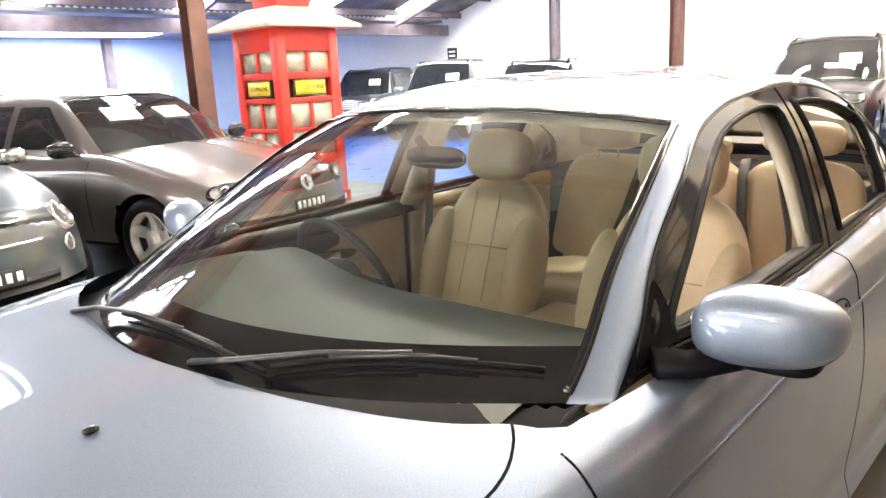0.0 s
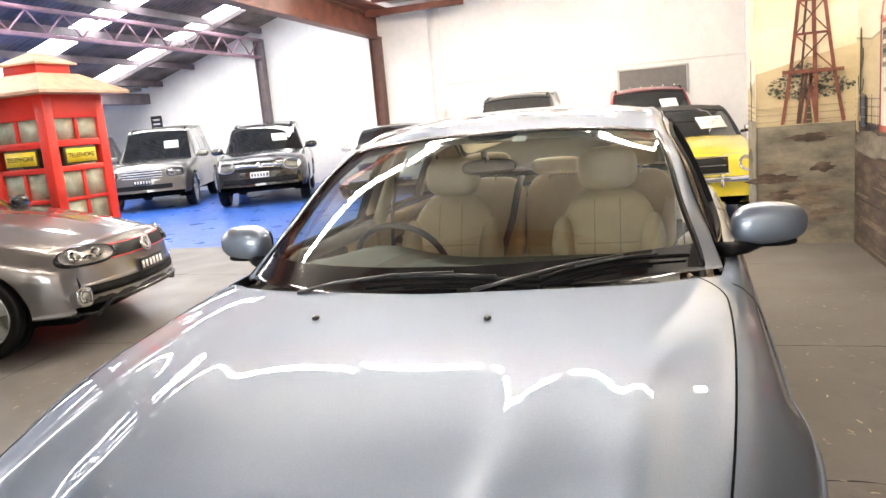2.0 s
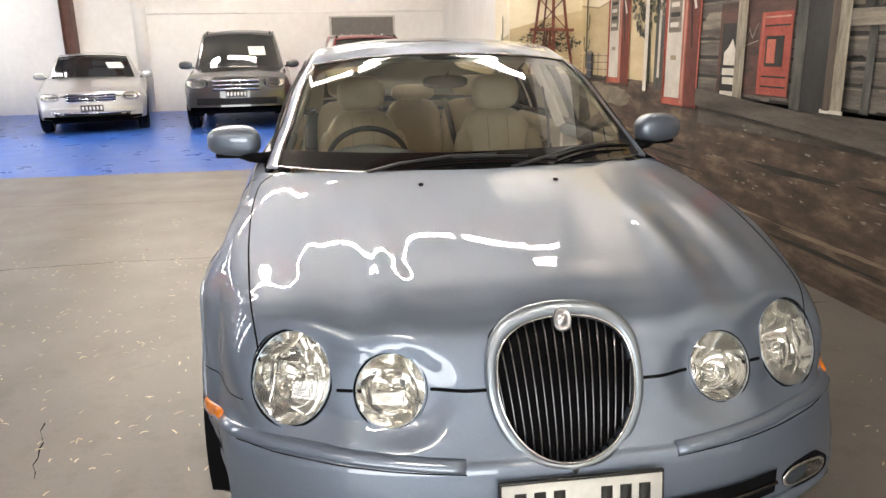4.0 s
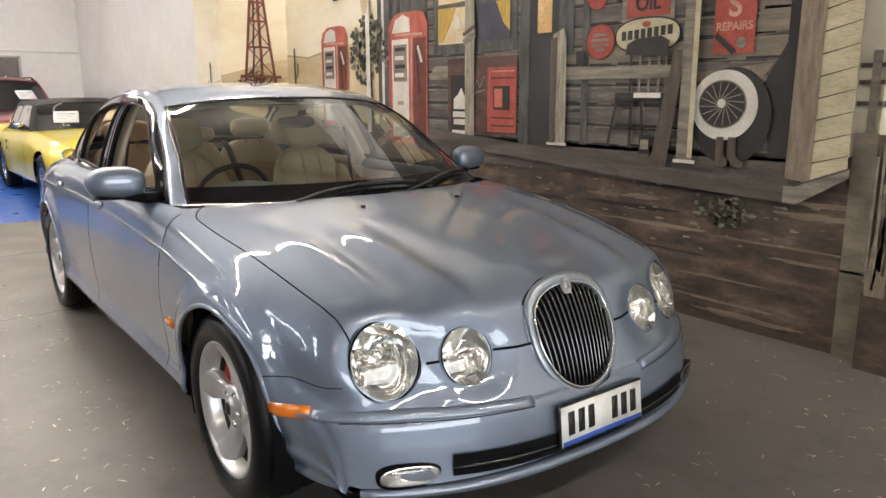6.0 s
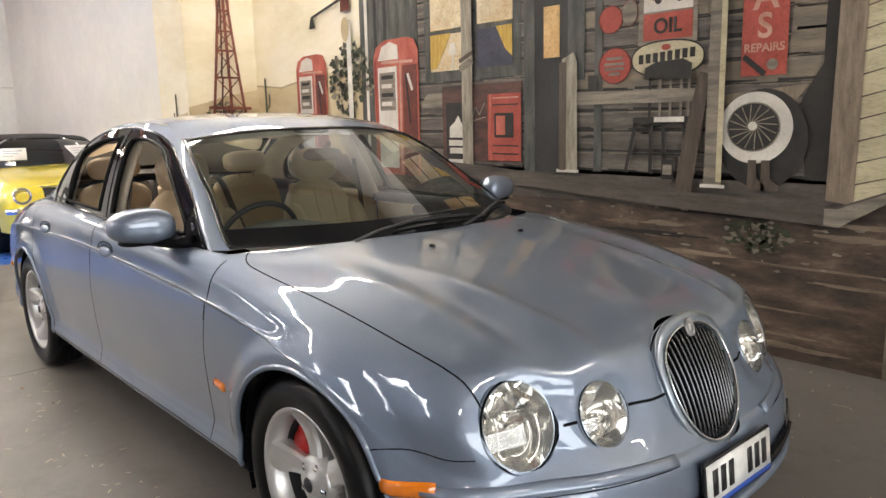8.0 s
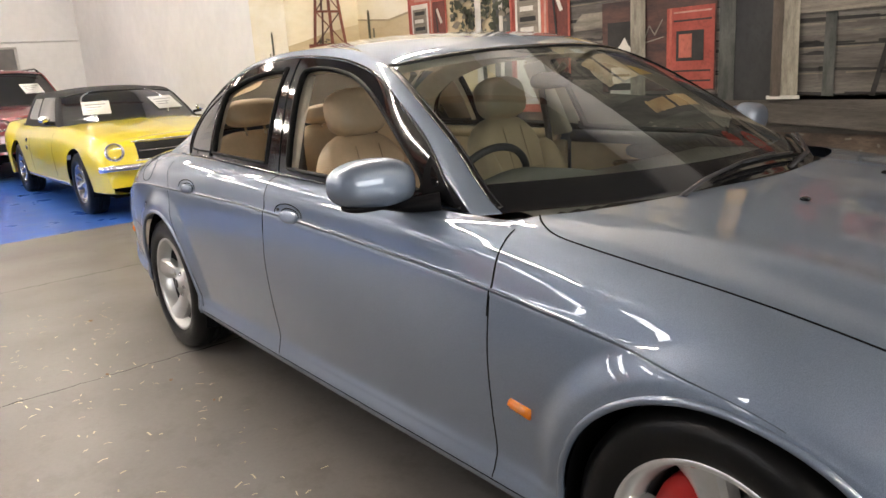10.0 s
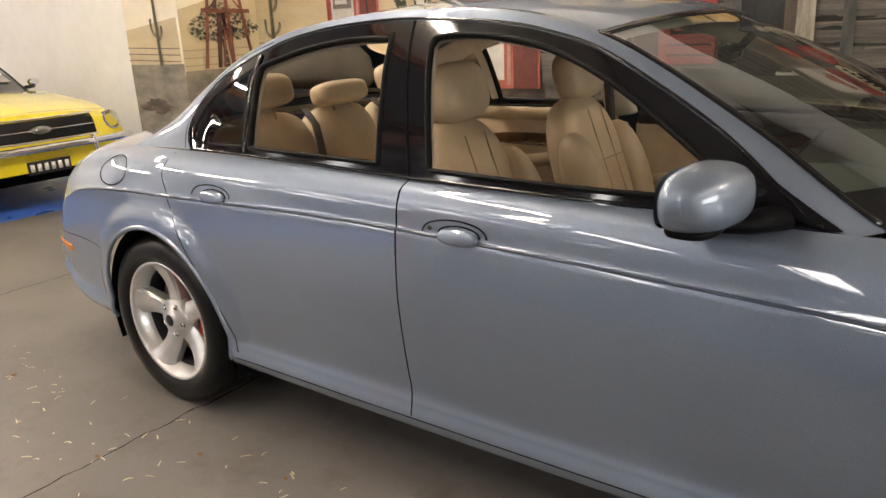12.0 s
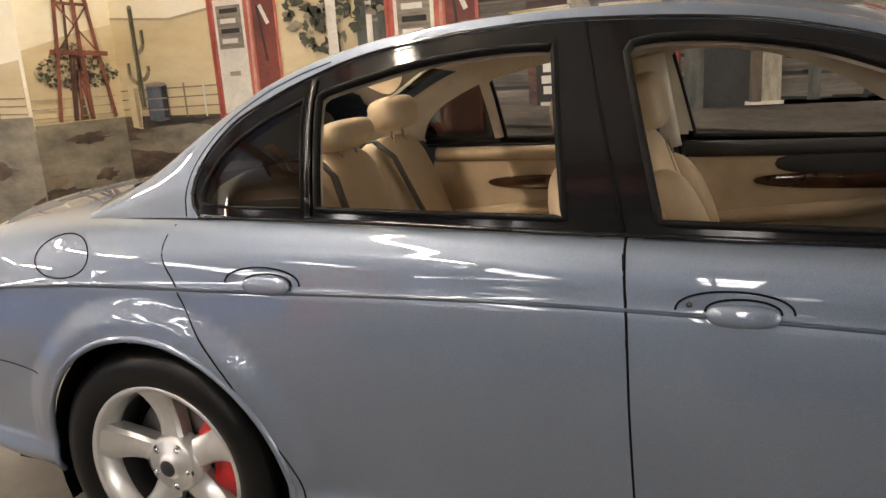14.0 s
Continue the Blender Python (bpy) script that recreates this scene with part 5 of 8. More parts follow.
# mirrors
for side in (-1, 1):
    rim_pts = even(smooth_outline([p for q in ((0.715, 0.916), (0.60, 0.985), (0.503, 1.048), (0.500, 0.945), (0.57, 0.922)) for p in (q, q)], 4), 0.02, True)
    uv, co = top.find(list(rim_pts) + [(0.560, 0.948)], [0, 2], lower_side)
    v = (co + top.normal(uv) * 0.004) * (1, side, 1)
    k = len(rim_pts)
    sail = part("mirror_sail", (v, [(i, (i + 1) % k, k) if side < 0 else ((i + 1) % k, i, k) for i in range(k)]), SATIN_BLACK, doors["f", side], "black triangular mirror mounting")
    arm = sweep([(0.60, side * 0.79, 0.935), (0.55, side * 0.85, 0.930), (0.48, side * 0.92, 0.94)], [0.045, 0.036, 0.030], 12, flat=0.55)
    part("mirror_arm", arm, SATIN_BLACK, sail)
    v, f = puff(0, 0, 0, 0.080, 0.113, 0.075, 2.8, 32, 20)
    shaped = []
    for a, b, c in v:
        q = (b + 0.113) / 0.226
        grow = 0.92 + 0.16 * q - 0.34 * q * q
        shaped.append((a * (1.0 if a > 0 else 0.45) + 0.05 * (q - 0.5) * -0.9 + 0.485, side * (0.936 + b), (c * grow if c > 0 else c * (0.84 - 0.06 * q)) + 0.990 + 0.006 * q))
    part("mirror_shell", (shaped, f), PAINT, sail, "steel-blue painted door mirror shell")
    glass_face = [(0.452 - 0.03 * (b + 0.116) / 0.232 * 0.6, side * (0.938 + b * 0.86), 0.993 + c * 0.055) for b, c in oval(28, 0.112, 1.0, 2.8)]
    part("mirror_glass", (glass_face, [tuple(range(28))]), CHROME, sail, "silvered mirror glass")
    part("mirror_base", puff(0.483, side * 0.926, 0.938, 0.050, 0.092, 0.014, 3.0, 24, 8), SATIN_BLACK, sail, "black plastic underside of the mirror")

# ---- saloon: inside ----
part("cabin_floor", box(-1.55, 0.95, -0.74, 0.74, 0.24, 0.29), GREY_TRIM, sedan)
part("bulkhead", box(0.93, 0.99, -0.74, 0.74, 0.29, 0.86), GREY_TRIM, sedan)
part("scuttle_tray", box(0.76, 1.07, -0.752, 0.752, 0.79, 0.876, 0.01), SATIN_BLACK, sedan)
shelf_mat = plain("dark_parcel_shelf", (0.10, 0.085, 0.065), 0.8)
part("parcel_shelf", box(-1.80, -1.36, -0.62, 0.62, 0.90, 0.925, 0.01), shelf_mat, sedan, "dark cloth rear parcel shelf")
dash_mat = plain("dark_green_dash_top", (0.115, 0.12, 0.105), 0.6, bump=0.1)
dash_profile = [(1.06, 0.85), (0.98, 0.885), (0.82, 0.905), (0.64, 0.912), (0.47, 0.905), (0.43, 0.87), (0.455, 0.70), (0.52, 0.55), (0.95, 0.50)]
v, f = [], []
ys = np.linspace(-0.67, 0.67, 25)
for yy in ys:
    hump = 0.055 * bell(yy, -0.37, 0.20)
    v += [(a - 0.10 * (yy / 0.74) ** 2 * (1 if a > 0.9 else 0.3), yy, b + (hump if 0.40 < a < 0.7 and b > 0.86 else 0)) for a, b in dash_profile]
k = len(dash_profile)
f = [(i * k + j, i * k + j + 1, (i + 1) * k + j + 1, (i + 1) * k + j) for i in range(len(ys) - 1) for j in range(k - 1)]
dash = part("dashboard", (v, f), dash_mat, sedan, "dark dashboard with a walnut strip")
part("dash_veneer", box(0.425, 0.445, -0.69, 0.69, 0.79, 0.85, 0.005), WALNUT, dash)
part("centre_console", box(-0.45, 0.60, -0.12, 0.12, 0.29, 0.62, 0.03), BEIGE_TRIM, sedan)
wm = facing((0.30, -0.37, 0.852), (-0.92, 0, 0.42))
wheel_rim = part("steering_wheel", moved(sweep([(a, b, 0) for a, b in oval(40, 0.185, 0.185)], 0.0125, 10, True), wm), GREY_TRIM, sedan, "black leather steering wheel")
part("steering_hub", moved(puff(0, -0.01, -0.01, 0.075, 0.065, 0.03, 2.6), wm), GREY_TRIM, wheel_rim)
for a, b in ((-0.18, -0.02), (0.18, -0.02), (0, -0.18)):
    part("steering_spoke", moved(sweep([(0, 0, 0), (a * 0.6, b * 0.6, -0.004), (a, b, 0)], 0.016, 8, flat=0.5), wm), GREY_TRIM, wheel_rim)
part("steering_column", sweep([(0.31, -0.37, 0.84), (0.55, -0.37, 0.77)], 0.05, 12), GREY_TRIM, wheel_rim)
part("rear_view_mirror", puff(0.27, 0.0, 1.21, 0.018, 0.105, 0.030, 2.8), BLACK_TRIM, sedan, "black interior rear-view mirror")
part("mirror_stalk", sweep([(0.29, 0, 1.22), (0.33, 0, 1.265)], 0.012, 8), BLACK_TRIM, sedan)
part("roof_console", puff(0.12, 0, 1.315, 0.10, 0.11, 0.022, 2.8), GREY_TRIM, sedan)


def tilt_back(piece, pivot, degrees):
    m = Matrix.Translation(pivot) @ Matrix.Rotation(radians(-degrees), 4, "Y") @ Matrix.Translation(-Vector(pivot))
    return moved(piece, m)


def front_seat(yy, slid):
    base = part("front_seat", join(puff(-0.02, yy, 0.50, 0.27, 0.20, 0.09, 3.2)), LEATHER, sedan, "beige leather front seat with fluted panels")
    part("seat_base", box(-0.25, 0.22, yy - 0.2, yy + 0.2, 0.29, 0.43, 0.03), GREY_TRIM, base)
    for s in (-1, 1):
        part("seat_bolster", puff(0.0, yy + s * 0.225, 0.535, 0.26, 0.055, 0.085, 2.6), LEATHER, base)
    pv = (-0.24, yy, 0.52)
    shape = []
    v, f = puff(-0.25, yy, 0.79, 0.088, 0.232, 0.285, 3.0, 28, 18)
    for a, b, c in v:
        q = (c - 0.505) / 0.57
        b2 = yy + (b - yy) * (1.02 - 0.20 * max(0, q - 0.45) / 0.55)
        shape.append((a, b2, c))
    part("seat_back", tilt_back((shape, f), pv, 20), LEATHER, base)
    for s in (-1, 1):
        part("back_bolster", tilt_back(puff(-0.195, yy + s * 0.195, 0.72, 0.088, 0.056, 0.215, 2.3), pv, 20), LEATHER, base)
    for q in (-0.055, 0.055):
        part("stitch_line", tilt_back(sweep([(-0.163, yy + q, z0) for z0 in np.linspace(0.60, 1.0, 8)], 0.0022, 5), pv, 20), LEATHER_DARK, base)
    part("stitch_line", tilt_back(sweep([(-0.162, yy + q, 0.80) for q in np.linspace(-0.13, 0.13, 8)], 0.0022, 5), pv, 20), LEATHER_DARK, base)
    head = part("headrest", tilt_back(puff(-0.250, yy, 1.145, 0.072, 0.130, 0.095, 3.0, 28, 18), pv, 14), LEATHER, base)
    for s in (-1, 1):
        part("headrest_post", tilt_back(sweep([(-0.26, yy + s * 0.06, 1.0), (-0.26, yy + s * 0.06, 1.10)], 0.007, 8), pv, 14), CHROME, head)
    base.location.x = slid


front_seat(-0.37, -0.065)
front_seat(0.37, 0.0)
rear = part("rear_seat", puff(-0.98, 0, 0.50, 0.27, 0.66, 0.10, 3.6, 32), LEATHER, sedan, "beige leather rear bench seat with three headrests")
pv = (-1.16, 0, 0.52)
for yy, w in ((-0.42, 0.23), (0.0, 0.19), (0.42, 0.23)):
    part("rear_back", tilt_back(puff(-1.20, yy, 0.785, 0.085, w, 0.29, 4.0, 28, 16), pv, 21), LEATHER, rear)
    part("rear_headrest", tilt_back(puff(-1.19, yy, 1.145 if yy else 1.105, 0.062, 0.145, 0.064 if yy else 0.048, 3.4, 28, 18), pv, 14), LEATHER, rear)
    for q in (-0.05, 0.05):
        part("headrest_pin", tilt_back(sweep([(-1.20, yy + q, 0.98), (-1.20, yy + q, 1.10)], 0.006, 8), pv, 14), CHROME, rear)
for yy in (-0.21, 0.21):
    part("rear_belt", tilt_back(sweep([(-1.20, yy, 1.075), (-1.135, yy, 1.06), (-1.092, yy * 1.06, 0.98), (-1.088, yy * 1.2, 0.80), (-1.092, yy * 1.5, 0.58)], 0.023, 6, flat=0.14, up=(1, 0, 0)), pv, 21), BELT_WEB, rear, "dark rear seat belt")
for side in (-1, 1):
    for key, x0, x1 in (("f", -0.31, 0.74), ("r", -1.32, -0.345)):
        card = part("door_card", box(x0, x1, min(side * 0.735, side * 0.765), max(side * 0.735, side * 0.765), 0.30, 0.895, 0.012), BEIGE_TRIM, doors[key, side], "beige door lining with walnut inlay and dark top roll")
        part("door_top_roll", sweep([(q, side * (0.748 - 0.02 * (q > 0.5)), 0.898 + 0.020 * (q < 0.5)) for q in np.linspace(x0 + 0.02, x1 - 0.06, 8)], 0.034, 10, flat=0.9), GREY_TRIM if key == "f" else BEIGE_TRIM, card)
        if key == "f":
            part("dark_upper_panel", puff(0.42, side * 0.735, 0.862, 0.40, 0.012, 0.045, 3.0), GREY_TRIM, card)
        length = (x1 - x0) * 0.30
        part("walnut_inlay", puff((x0 + x1) / 2 + 0.05, side * 0.731, 0.80, length, 0.010, 0.030, 2.4), WALNUT, card, "dark polished walnut inlay")
        part("armrest", sweep([(x0 + 0.10, side * 0.72, 0.66), ((x0 + x1) / 2, side * 0.70, 0.70), (x1 - 0.22, side * 0.71, 0.745)], [0.035, 0.045, 0.03], 10, flat=0.7), LEATHER, card)
        part("inner_handle", puff(x1 - 0.30, side * 0.722, 0.815, 0.045, 0.012, 0.012, 2.4), CHROME, card)
    part("belt_strap", sweep([(-0.40, side * 0.63, 1.20), (-0.40, side * 0.68, 0.95), (-0.38, side * 0.70, 0.55)], 0.024, 6, flat=0.12, up=(0, 1, 0)), BELT_WEB, sedan, "dark front seat belt")
    part("pillar_trim", sweep([(-0.375, side * 0.745, 0.93), (-0.395, side * 0.68, 1.10), (-0.415, side * 0.60, 1.27)], [0.075, 0.065, 0.06], 10, flat=0.30, up=(0, 1, 0)), HEADLINER, sedan)

# ---- the painted mural ----
def brushed(name, a, b, c=None, scale=3.0, stretch=(1, 1, 1), rough=0.7, wear=1.0):
    """Wall paint laid on with a broad brush: two or three tones that run into one another."""
    n = Nodes(name)
    where = n.place(stretch)
    f = n.noise(scale, 6, 0.62, where)
    stops = ((0.32, a), (0.68, b)) if c is None else ((0.28, a), (0.5, b), (0.72, c))
    col = n.ramp(f, *stops)
    fine = n.ramp(n.noise(scale * 11, 5, 0.7, where), (0.30, (0.52, 0.52, 0.53)), (0.50, (0.95, 0.95, 0.95)), (0.70, (1.0, 1.0, 0.98)))
    patch = n.ramp(n.noise(2.3, 4, 0.6), (0.34, (0.74, 0.73, 0.72)), (0.58, (1, 1, 1)))
    n.set(Base_Color=n.mix(0.8 * wear, n.mix(0.85 * wear, col, fine, "MULTIPLY"), patch, "MULTIPLY"), Roughness=rough)
    n.bump(n.noise(40, 3, 0.6), 0.06, 0.004)
    return n.mat


M_SKY = brushed("painted_cream_sky", (0.66, 0.57, 0.38), (0.77, 0.70, 0.53), (0.83, 0.78, 0.66), 1.1, (1, 1, 2.4), wear=0.12)
M_HILL = brushed("painted_sand_hill", (0.48, 0.38, 0.22), (0.62, 0.52, 0.33), None, 1.6, (1, 1, 3), wear=0.15)
M_HILLSHADE = brushed("painted_hill_shadow", (0.33, 0.27, 0.17), (0.45, 0.37, 0.24), None, 3, (1, 1, 4))
M_DIRT = brushed("painted_brown_dirt", (0.020, 0.015, 0.012), (0.085, 0.058, 0.042), (0.23, 0.165, 0.115), 4.2, (0.7, 1, 2.4))
M_DIRT_PALE = brushed("painted_pale_dirt", (0.14, 0.105, 0.075), (0.30, 0.23, 0.16), None, 5, (0.5, 1, 4))
M_SCRUB = brushed("painted_grey_scrub", (0.11, 0.095, 0.072), (0.21, 0.185, 0.14), (0.31, 0.27, 0.20), 4.0, (1, 1, 2.2), wear=0.6)
M_BOARD = brushed("painted_dark_board", (0.042, 0.036, 0.030), (0.12, 0.105, 0.09), (0.22, 0.195, 0.165), 4.0, (0.5, 1, 5))
M_BOARD_LIT = brushed("painted_lit_board", (0.14, 0.12, 0.095), (0.26, 0.21, 0.15), None, 4.0, (0.5, 1, 5))
M_GAP = brushed("painted_board_shadow", (0.012, 0.010, 0.009), (0.03, 0.026, 0.022), None, 6)
M_DARK = brushed("painted_doorway_dark", (0.010, 0.010, 0.011), (0.035, 0.035, 0.036), None, 3, (1, 1, 0.6))
M_TEAL = brushed("painted_teal_wood", (0.035, 0.038, 0.034), (0.12, 0.122, 0.108), None, 6, (3, 1, 0.6))
M_POST = brushed("painted_weathered_post", (0.20, 0.175, 0.135), (0.46, 0.42, 0.33), None, 7, (4, 1, 0.7))
M_POSTDARK = brushed("painted_post_shade", (0.06, 0.045, 0.034), (0.13, 0.10, 0.075), None, 7, (4, 1, 0.7))
M_CREAM = brushed("painted_cream_siding", (0.48, 0.42, 0.26), (0.62, 0.56, 0.38), None, 4, (0.8, 1, 4))
M_TAN = brushed("painted_tan_corner_board", (0.16, 0.12, 0.085), (0.30, 0.24, 0.175), None, 7, (5, 1, 0.7))
M_RED = brushed("painted_pump_red", (0.36, 0.065, 0.042), (0.58, 0.17, 0.115), None, 4, (2, 1, 0.8))
M_REDDARK = brushed("painted_red_shade", (0.10, 0.022, 0.016), (0.20, 0.045, 0.03), None, 5)
M_BOARDRED = brushed("painted_dim_red_wood", (0.035, 0.020, 0.018), (0.13, 0.055, 0.042), None, 5, (0.8, 1, 3))
M_SIGNRED = brushed("painted_sign_red", (0.31, 0.045, 0.03), (0.46, 0.09, 0.062), None, 5)
M_WHITE = brushed("painted_off_white", (0.55, 0.52, 0.46), (0.72, 0.69, 0.62), None, 6, wear=0.5)
M_FADED = brushed("painted_faded_pink", (0.46, 0.20, 0.14), (0.62, 0.38, 0.30), None, 9)
M_GLASSLIT = brushed("painted_lamplit_pane", (0.55, 0.40, 0.22), (0.80, 0.72, 0.52), None, 5)
M_NIGHT = brushed("painted_blue_dark_pane", (0.025, 0.028, 0.045), (0.07, 0.07, 0.11), None, 4)
M_YELLOW = brushed("painted_yellow_curtain", (0.42, 0.26, 0.04), (0.66, 0.45, 0.10), None, 8, (6, 1, 1))
M_AMBERPANE = brushed("painted_orange_pane", (0.55, 0.30, 0.10), (0.80, 0.56, 0.26), None, 5)
M_LEAF = brushed("painted_green_leaf", (0.022, 0.028, 0.014), (0.075, 0.08, 0.045), None, 12)
M_CACTUS = brushed("painted_cactus", (0.16, 0.14, 0.085), (0.32, 0.28, 0.18), None, 10, (5, 1, 1))
M_TOWER = brushed("painted_rust_tower", (0.11, 0.032, 0.02), (0.27, 0.085, 0.05), None, 9)
M_TOWERDARK = brushed("painted_rust_shade", (0.05, 0.02, 0.014), (0.11, 0.04, 0.026), None, 9)
M_BLUEDRUM = brushed("painted_blue_drum", (0.06, 0.075, 0.11), (0.14, 0.16, 0.21), None, 5, (4, 1, 1))
M_INK = brushed("painted_black", (0.010, 0.009, 0.008), (0.028, 0.025, 0.022), None, 8)
M_PORCH = brushed("painted_porch_edge", (0.05, 0.042, 0.034), (0.14, 0.12, 0.10), None, 5, (0.4, 1, 3))
M_GREYWOOD = brushed("painted_grey_wood", (0.14, 0.12, 0.10), (0.32, 0.28, 0.22), None, 6, (0.6, 1, 5))

mural = tagged(new("mural"), "painted wall mural of an old desert petrol station", "mural")
STEP = 0.0022


class Face:
    """A painted face: outlines in the face's own two axes are laid on it, layer over layer."""

    def __init__(self, axis, at, sign):
        self.axis, self.at, self.sign = axis, at, sign

    def lay(self, name, outline, mat, layer, label=""):
        d = self.sign * STEP * layer
        v, f = sheet(outline, self.sign * 0.002, self.axis)
        k = {"x": 0, "y": 1}[self.axis]
        v = [tuple(c + (self.at + d if i == k else 0) for i, c in enumerate(p)) for p in v]
        return part(name, (v, f), mat, mural, label, False)

    def bar(self, name, a, b, w, mat, layer, w2=None):
        (x0, z0), (x1, z1) = a, b
        l = math.hypot(x1 - x0, z1 - z0)
        nx, nz = -(z1 - z0) / l * w / 2, (x1 - x0) / l * w / 2
        q = (w2 if w2 is not None else w) / w
        return self.lay(name, [(x0 - nx, z0 - nz), (x1 - nx * q, z1 - nz * q), (x1 + nx * q, z1 + nz * q), (x0 + nx, z0 + nz)], mat, layer)

    def rect(self, name, x0, x1, z0, z1, mat, layer, label=""):
        return self.lay(name, [(x0, z0), (x1, z0), (x1, z1), (x0, z1)], mat, layer, label)

    def blot(self, name, cx, cz, rx, rz, mat, layer, rough=0.25, n=44, seed=1):
        rnd = random.Random(seed)
        ph = [rnd.uniform(0, 6.28) for _ in range(6)]
        out = []
        for k in range(n):
            w = 2 * math.pi * k / n
            r = 1 + rough * sum(math.sin((j + 2) * 1.7 * w + ph[j]) / (j + 1.5) for j in range(6)) * 0.6 + rnd.uniform(-rough, rough) * 0.5
            out.append((cx + rx * r * math.cos(w), cz + rz * r * math.sin(w)))
        return self.lay(name, out, mat, layer)

    def letters(self, text, x, z, size, mat, layer):
        data = bpy.data.curves.new("painted_word", "FONT")
        data.body, data.size, data.extrude, data.align_x, data.align_y = text, size, 0.0008, "CENTER", "CENTER"
        data.offset = size * 0.022
        data.materials.append(mat)
        ob = new("painted_word", data)
        ob.parent = mural
        ob.matrix_world = Matrix.Translation((x, self.at + self.sign * STEP * layer, z)) @ Matrix.Rotation(radians(90), 4, "X")
        return ob


side = Face("y", SIDE_Y, -1)
X0, X1, TOP = -4.33, 2.18, 3.1
side.rect("painted_sky", X0, X1, 0, TOP, M_SKY, 1)
side.lay("painted_hill", [(X0, 1.0), (-2.2, 1.0), (-2.2, 1.80), (-2.6, 1.84), (-3.0, 1.83), (-3.4, 1.78), (-3.8, 1.73), (-4.1, 1.75), (X0, 1.77)], M_HILL, 2)
side.lay("painted_hill_shadow", [(X0, 1.785), (-4.1, 1.765), (-3.8, 1.742), (-3.4, 1.792), (-3.0, 1.845), (-3.0, 1.83), (-3.4, 1.775), (-3.8, 1.725), (-4.1, 1.75), (X0, 1.77)], M_HILLSHADE, 3)
side.lay("painted_ground", [(X0, 0), (X1, 0), (X1, 1.06), (1.5, 0.92), (0.2, 0.95), (-1.0, 1.0), (-2.5, 1.06), (X0, 1.08)], M_DIRT, 4)
rnd = random.Random(5)
for k in range(34):
    x = rnd.uniform(-4.1, 2.0)
    z = rnd.uniform(0.05, 0.80)
    side.blot("painted_rut", x, z, rnd.uniform(0.12, 0.5), rnd.uniform(0.006, 0.018), M_DIRT_PALE if rnd.random() < 0.7 else M_GAP, 5 + k % 3, 0.4, 22, k)
side.blot("painted_scrub", -3.6, 0.90, 0.75, 0.10, M_SCRUB, 8, 0.2, 40, 3)
# far things: fence, cactus, barrels, pumps, tree, pole
for z in (1.13, 1.20, 1.265):
    side.bar("painted_fence_rail", (X0, z), (-3.4, z + 0.005), 0.009, M_TAN, 5)
for x in (-3.75, -3.58):
    side.bar("painted_fence_post", (x, 1.06), (x, 1.30), 0.014, M_WHITE if x > -3.7 else M_TAN, 6)
def saguaro(wall, x, z0, z1, w, arms, layer):
    """A painted cactus: a ribbed column and arms that bend up, each with a dark and a pale rib."""
    wall.bar("painted_cactus", (x, z0), (x, z1), w, M_CACTUS, layer, w * 0.8)
    wall.lay("painted_cactus", oval(14, w * 0.4, w * 0.5, 2, x, z1), M_CACTUS, layer)
    wall.bar("painted_cactus_rib", (x + w * 0.22, z0), (x + w * 0.18, z1), w * 0.22, M_LEAF, layer + 1)
    wall.bar("painted_cactus_rib", (x - w * 0.12, z0), (x - w * 0.10, z1), w * 0.10, M_LEAF, layer + 1)
    for dx, za, zb in arms:
        bend = [(x, za), (x + dx * 0.6, za + 0.015), (x + dx, za + 0.06), (x + dx, zb)]
        for p, q in zip(bend[:-1], bend[1:]):
            wall.bar("painted_cactus", p, q, w * 0.62, M_CACTUS, layer)
        wall.bar("painted_cactus_rib", (x + dx + w * 0.15, za + 0.06), (x + dx + w * 0.12, zb), w * 0.15, M_LEAF, layer + 1)


saguaro(side, -4.13, 1.14, 1.83, 0.050, ((-0.085, 1.31, 1.46), (0.075, 1.52, 1.68), (0.09, 1.33, 1.43)), 6)
side.lay("painted_barrel", [(-4.25, 1.0), (-4.165, 0.985), (-4.155, 1.15), (-4.165, 1.29), (-4.25, 1.30), (-4.262, 1.15)], M_HILL, 8)
side.rect("painted_barrel_shade", -4.195, -4.165, 1.0, 1.28, M_HILLSHADE, 9)
side.lay("painted_drum", [(-4.085, 1.05), (-3.99, 1.035), (-3.90, 1.05), (-3.895, 1.295), (-4.08, 1.30)], M_BLUEDRUM, 9)
side.rect("painted_drum_shade", -3.945, -3.90, 1.06, 1.29, M_GAP, 10)
for z in (1.12, 1.20):
    side.bar("painted_drum_hoop", (-4.083, z), (-3.90, z), 0.010, M_GREYWOOD, 11)
side.lay("painted_drum_top", oval(24, 0.092, 0.018, 2, -3.988, 1.298), M_GREYWOOD, 12)
side.blot("painted_drum_shadow", -3.80, 1.04, 0.24, 0.020, M_GAP, 8, 0.3, 26, 4)


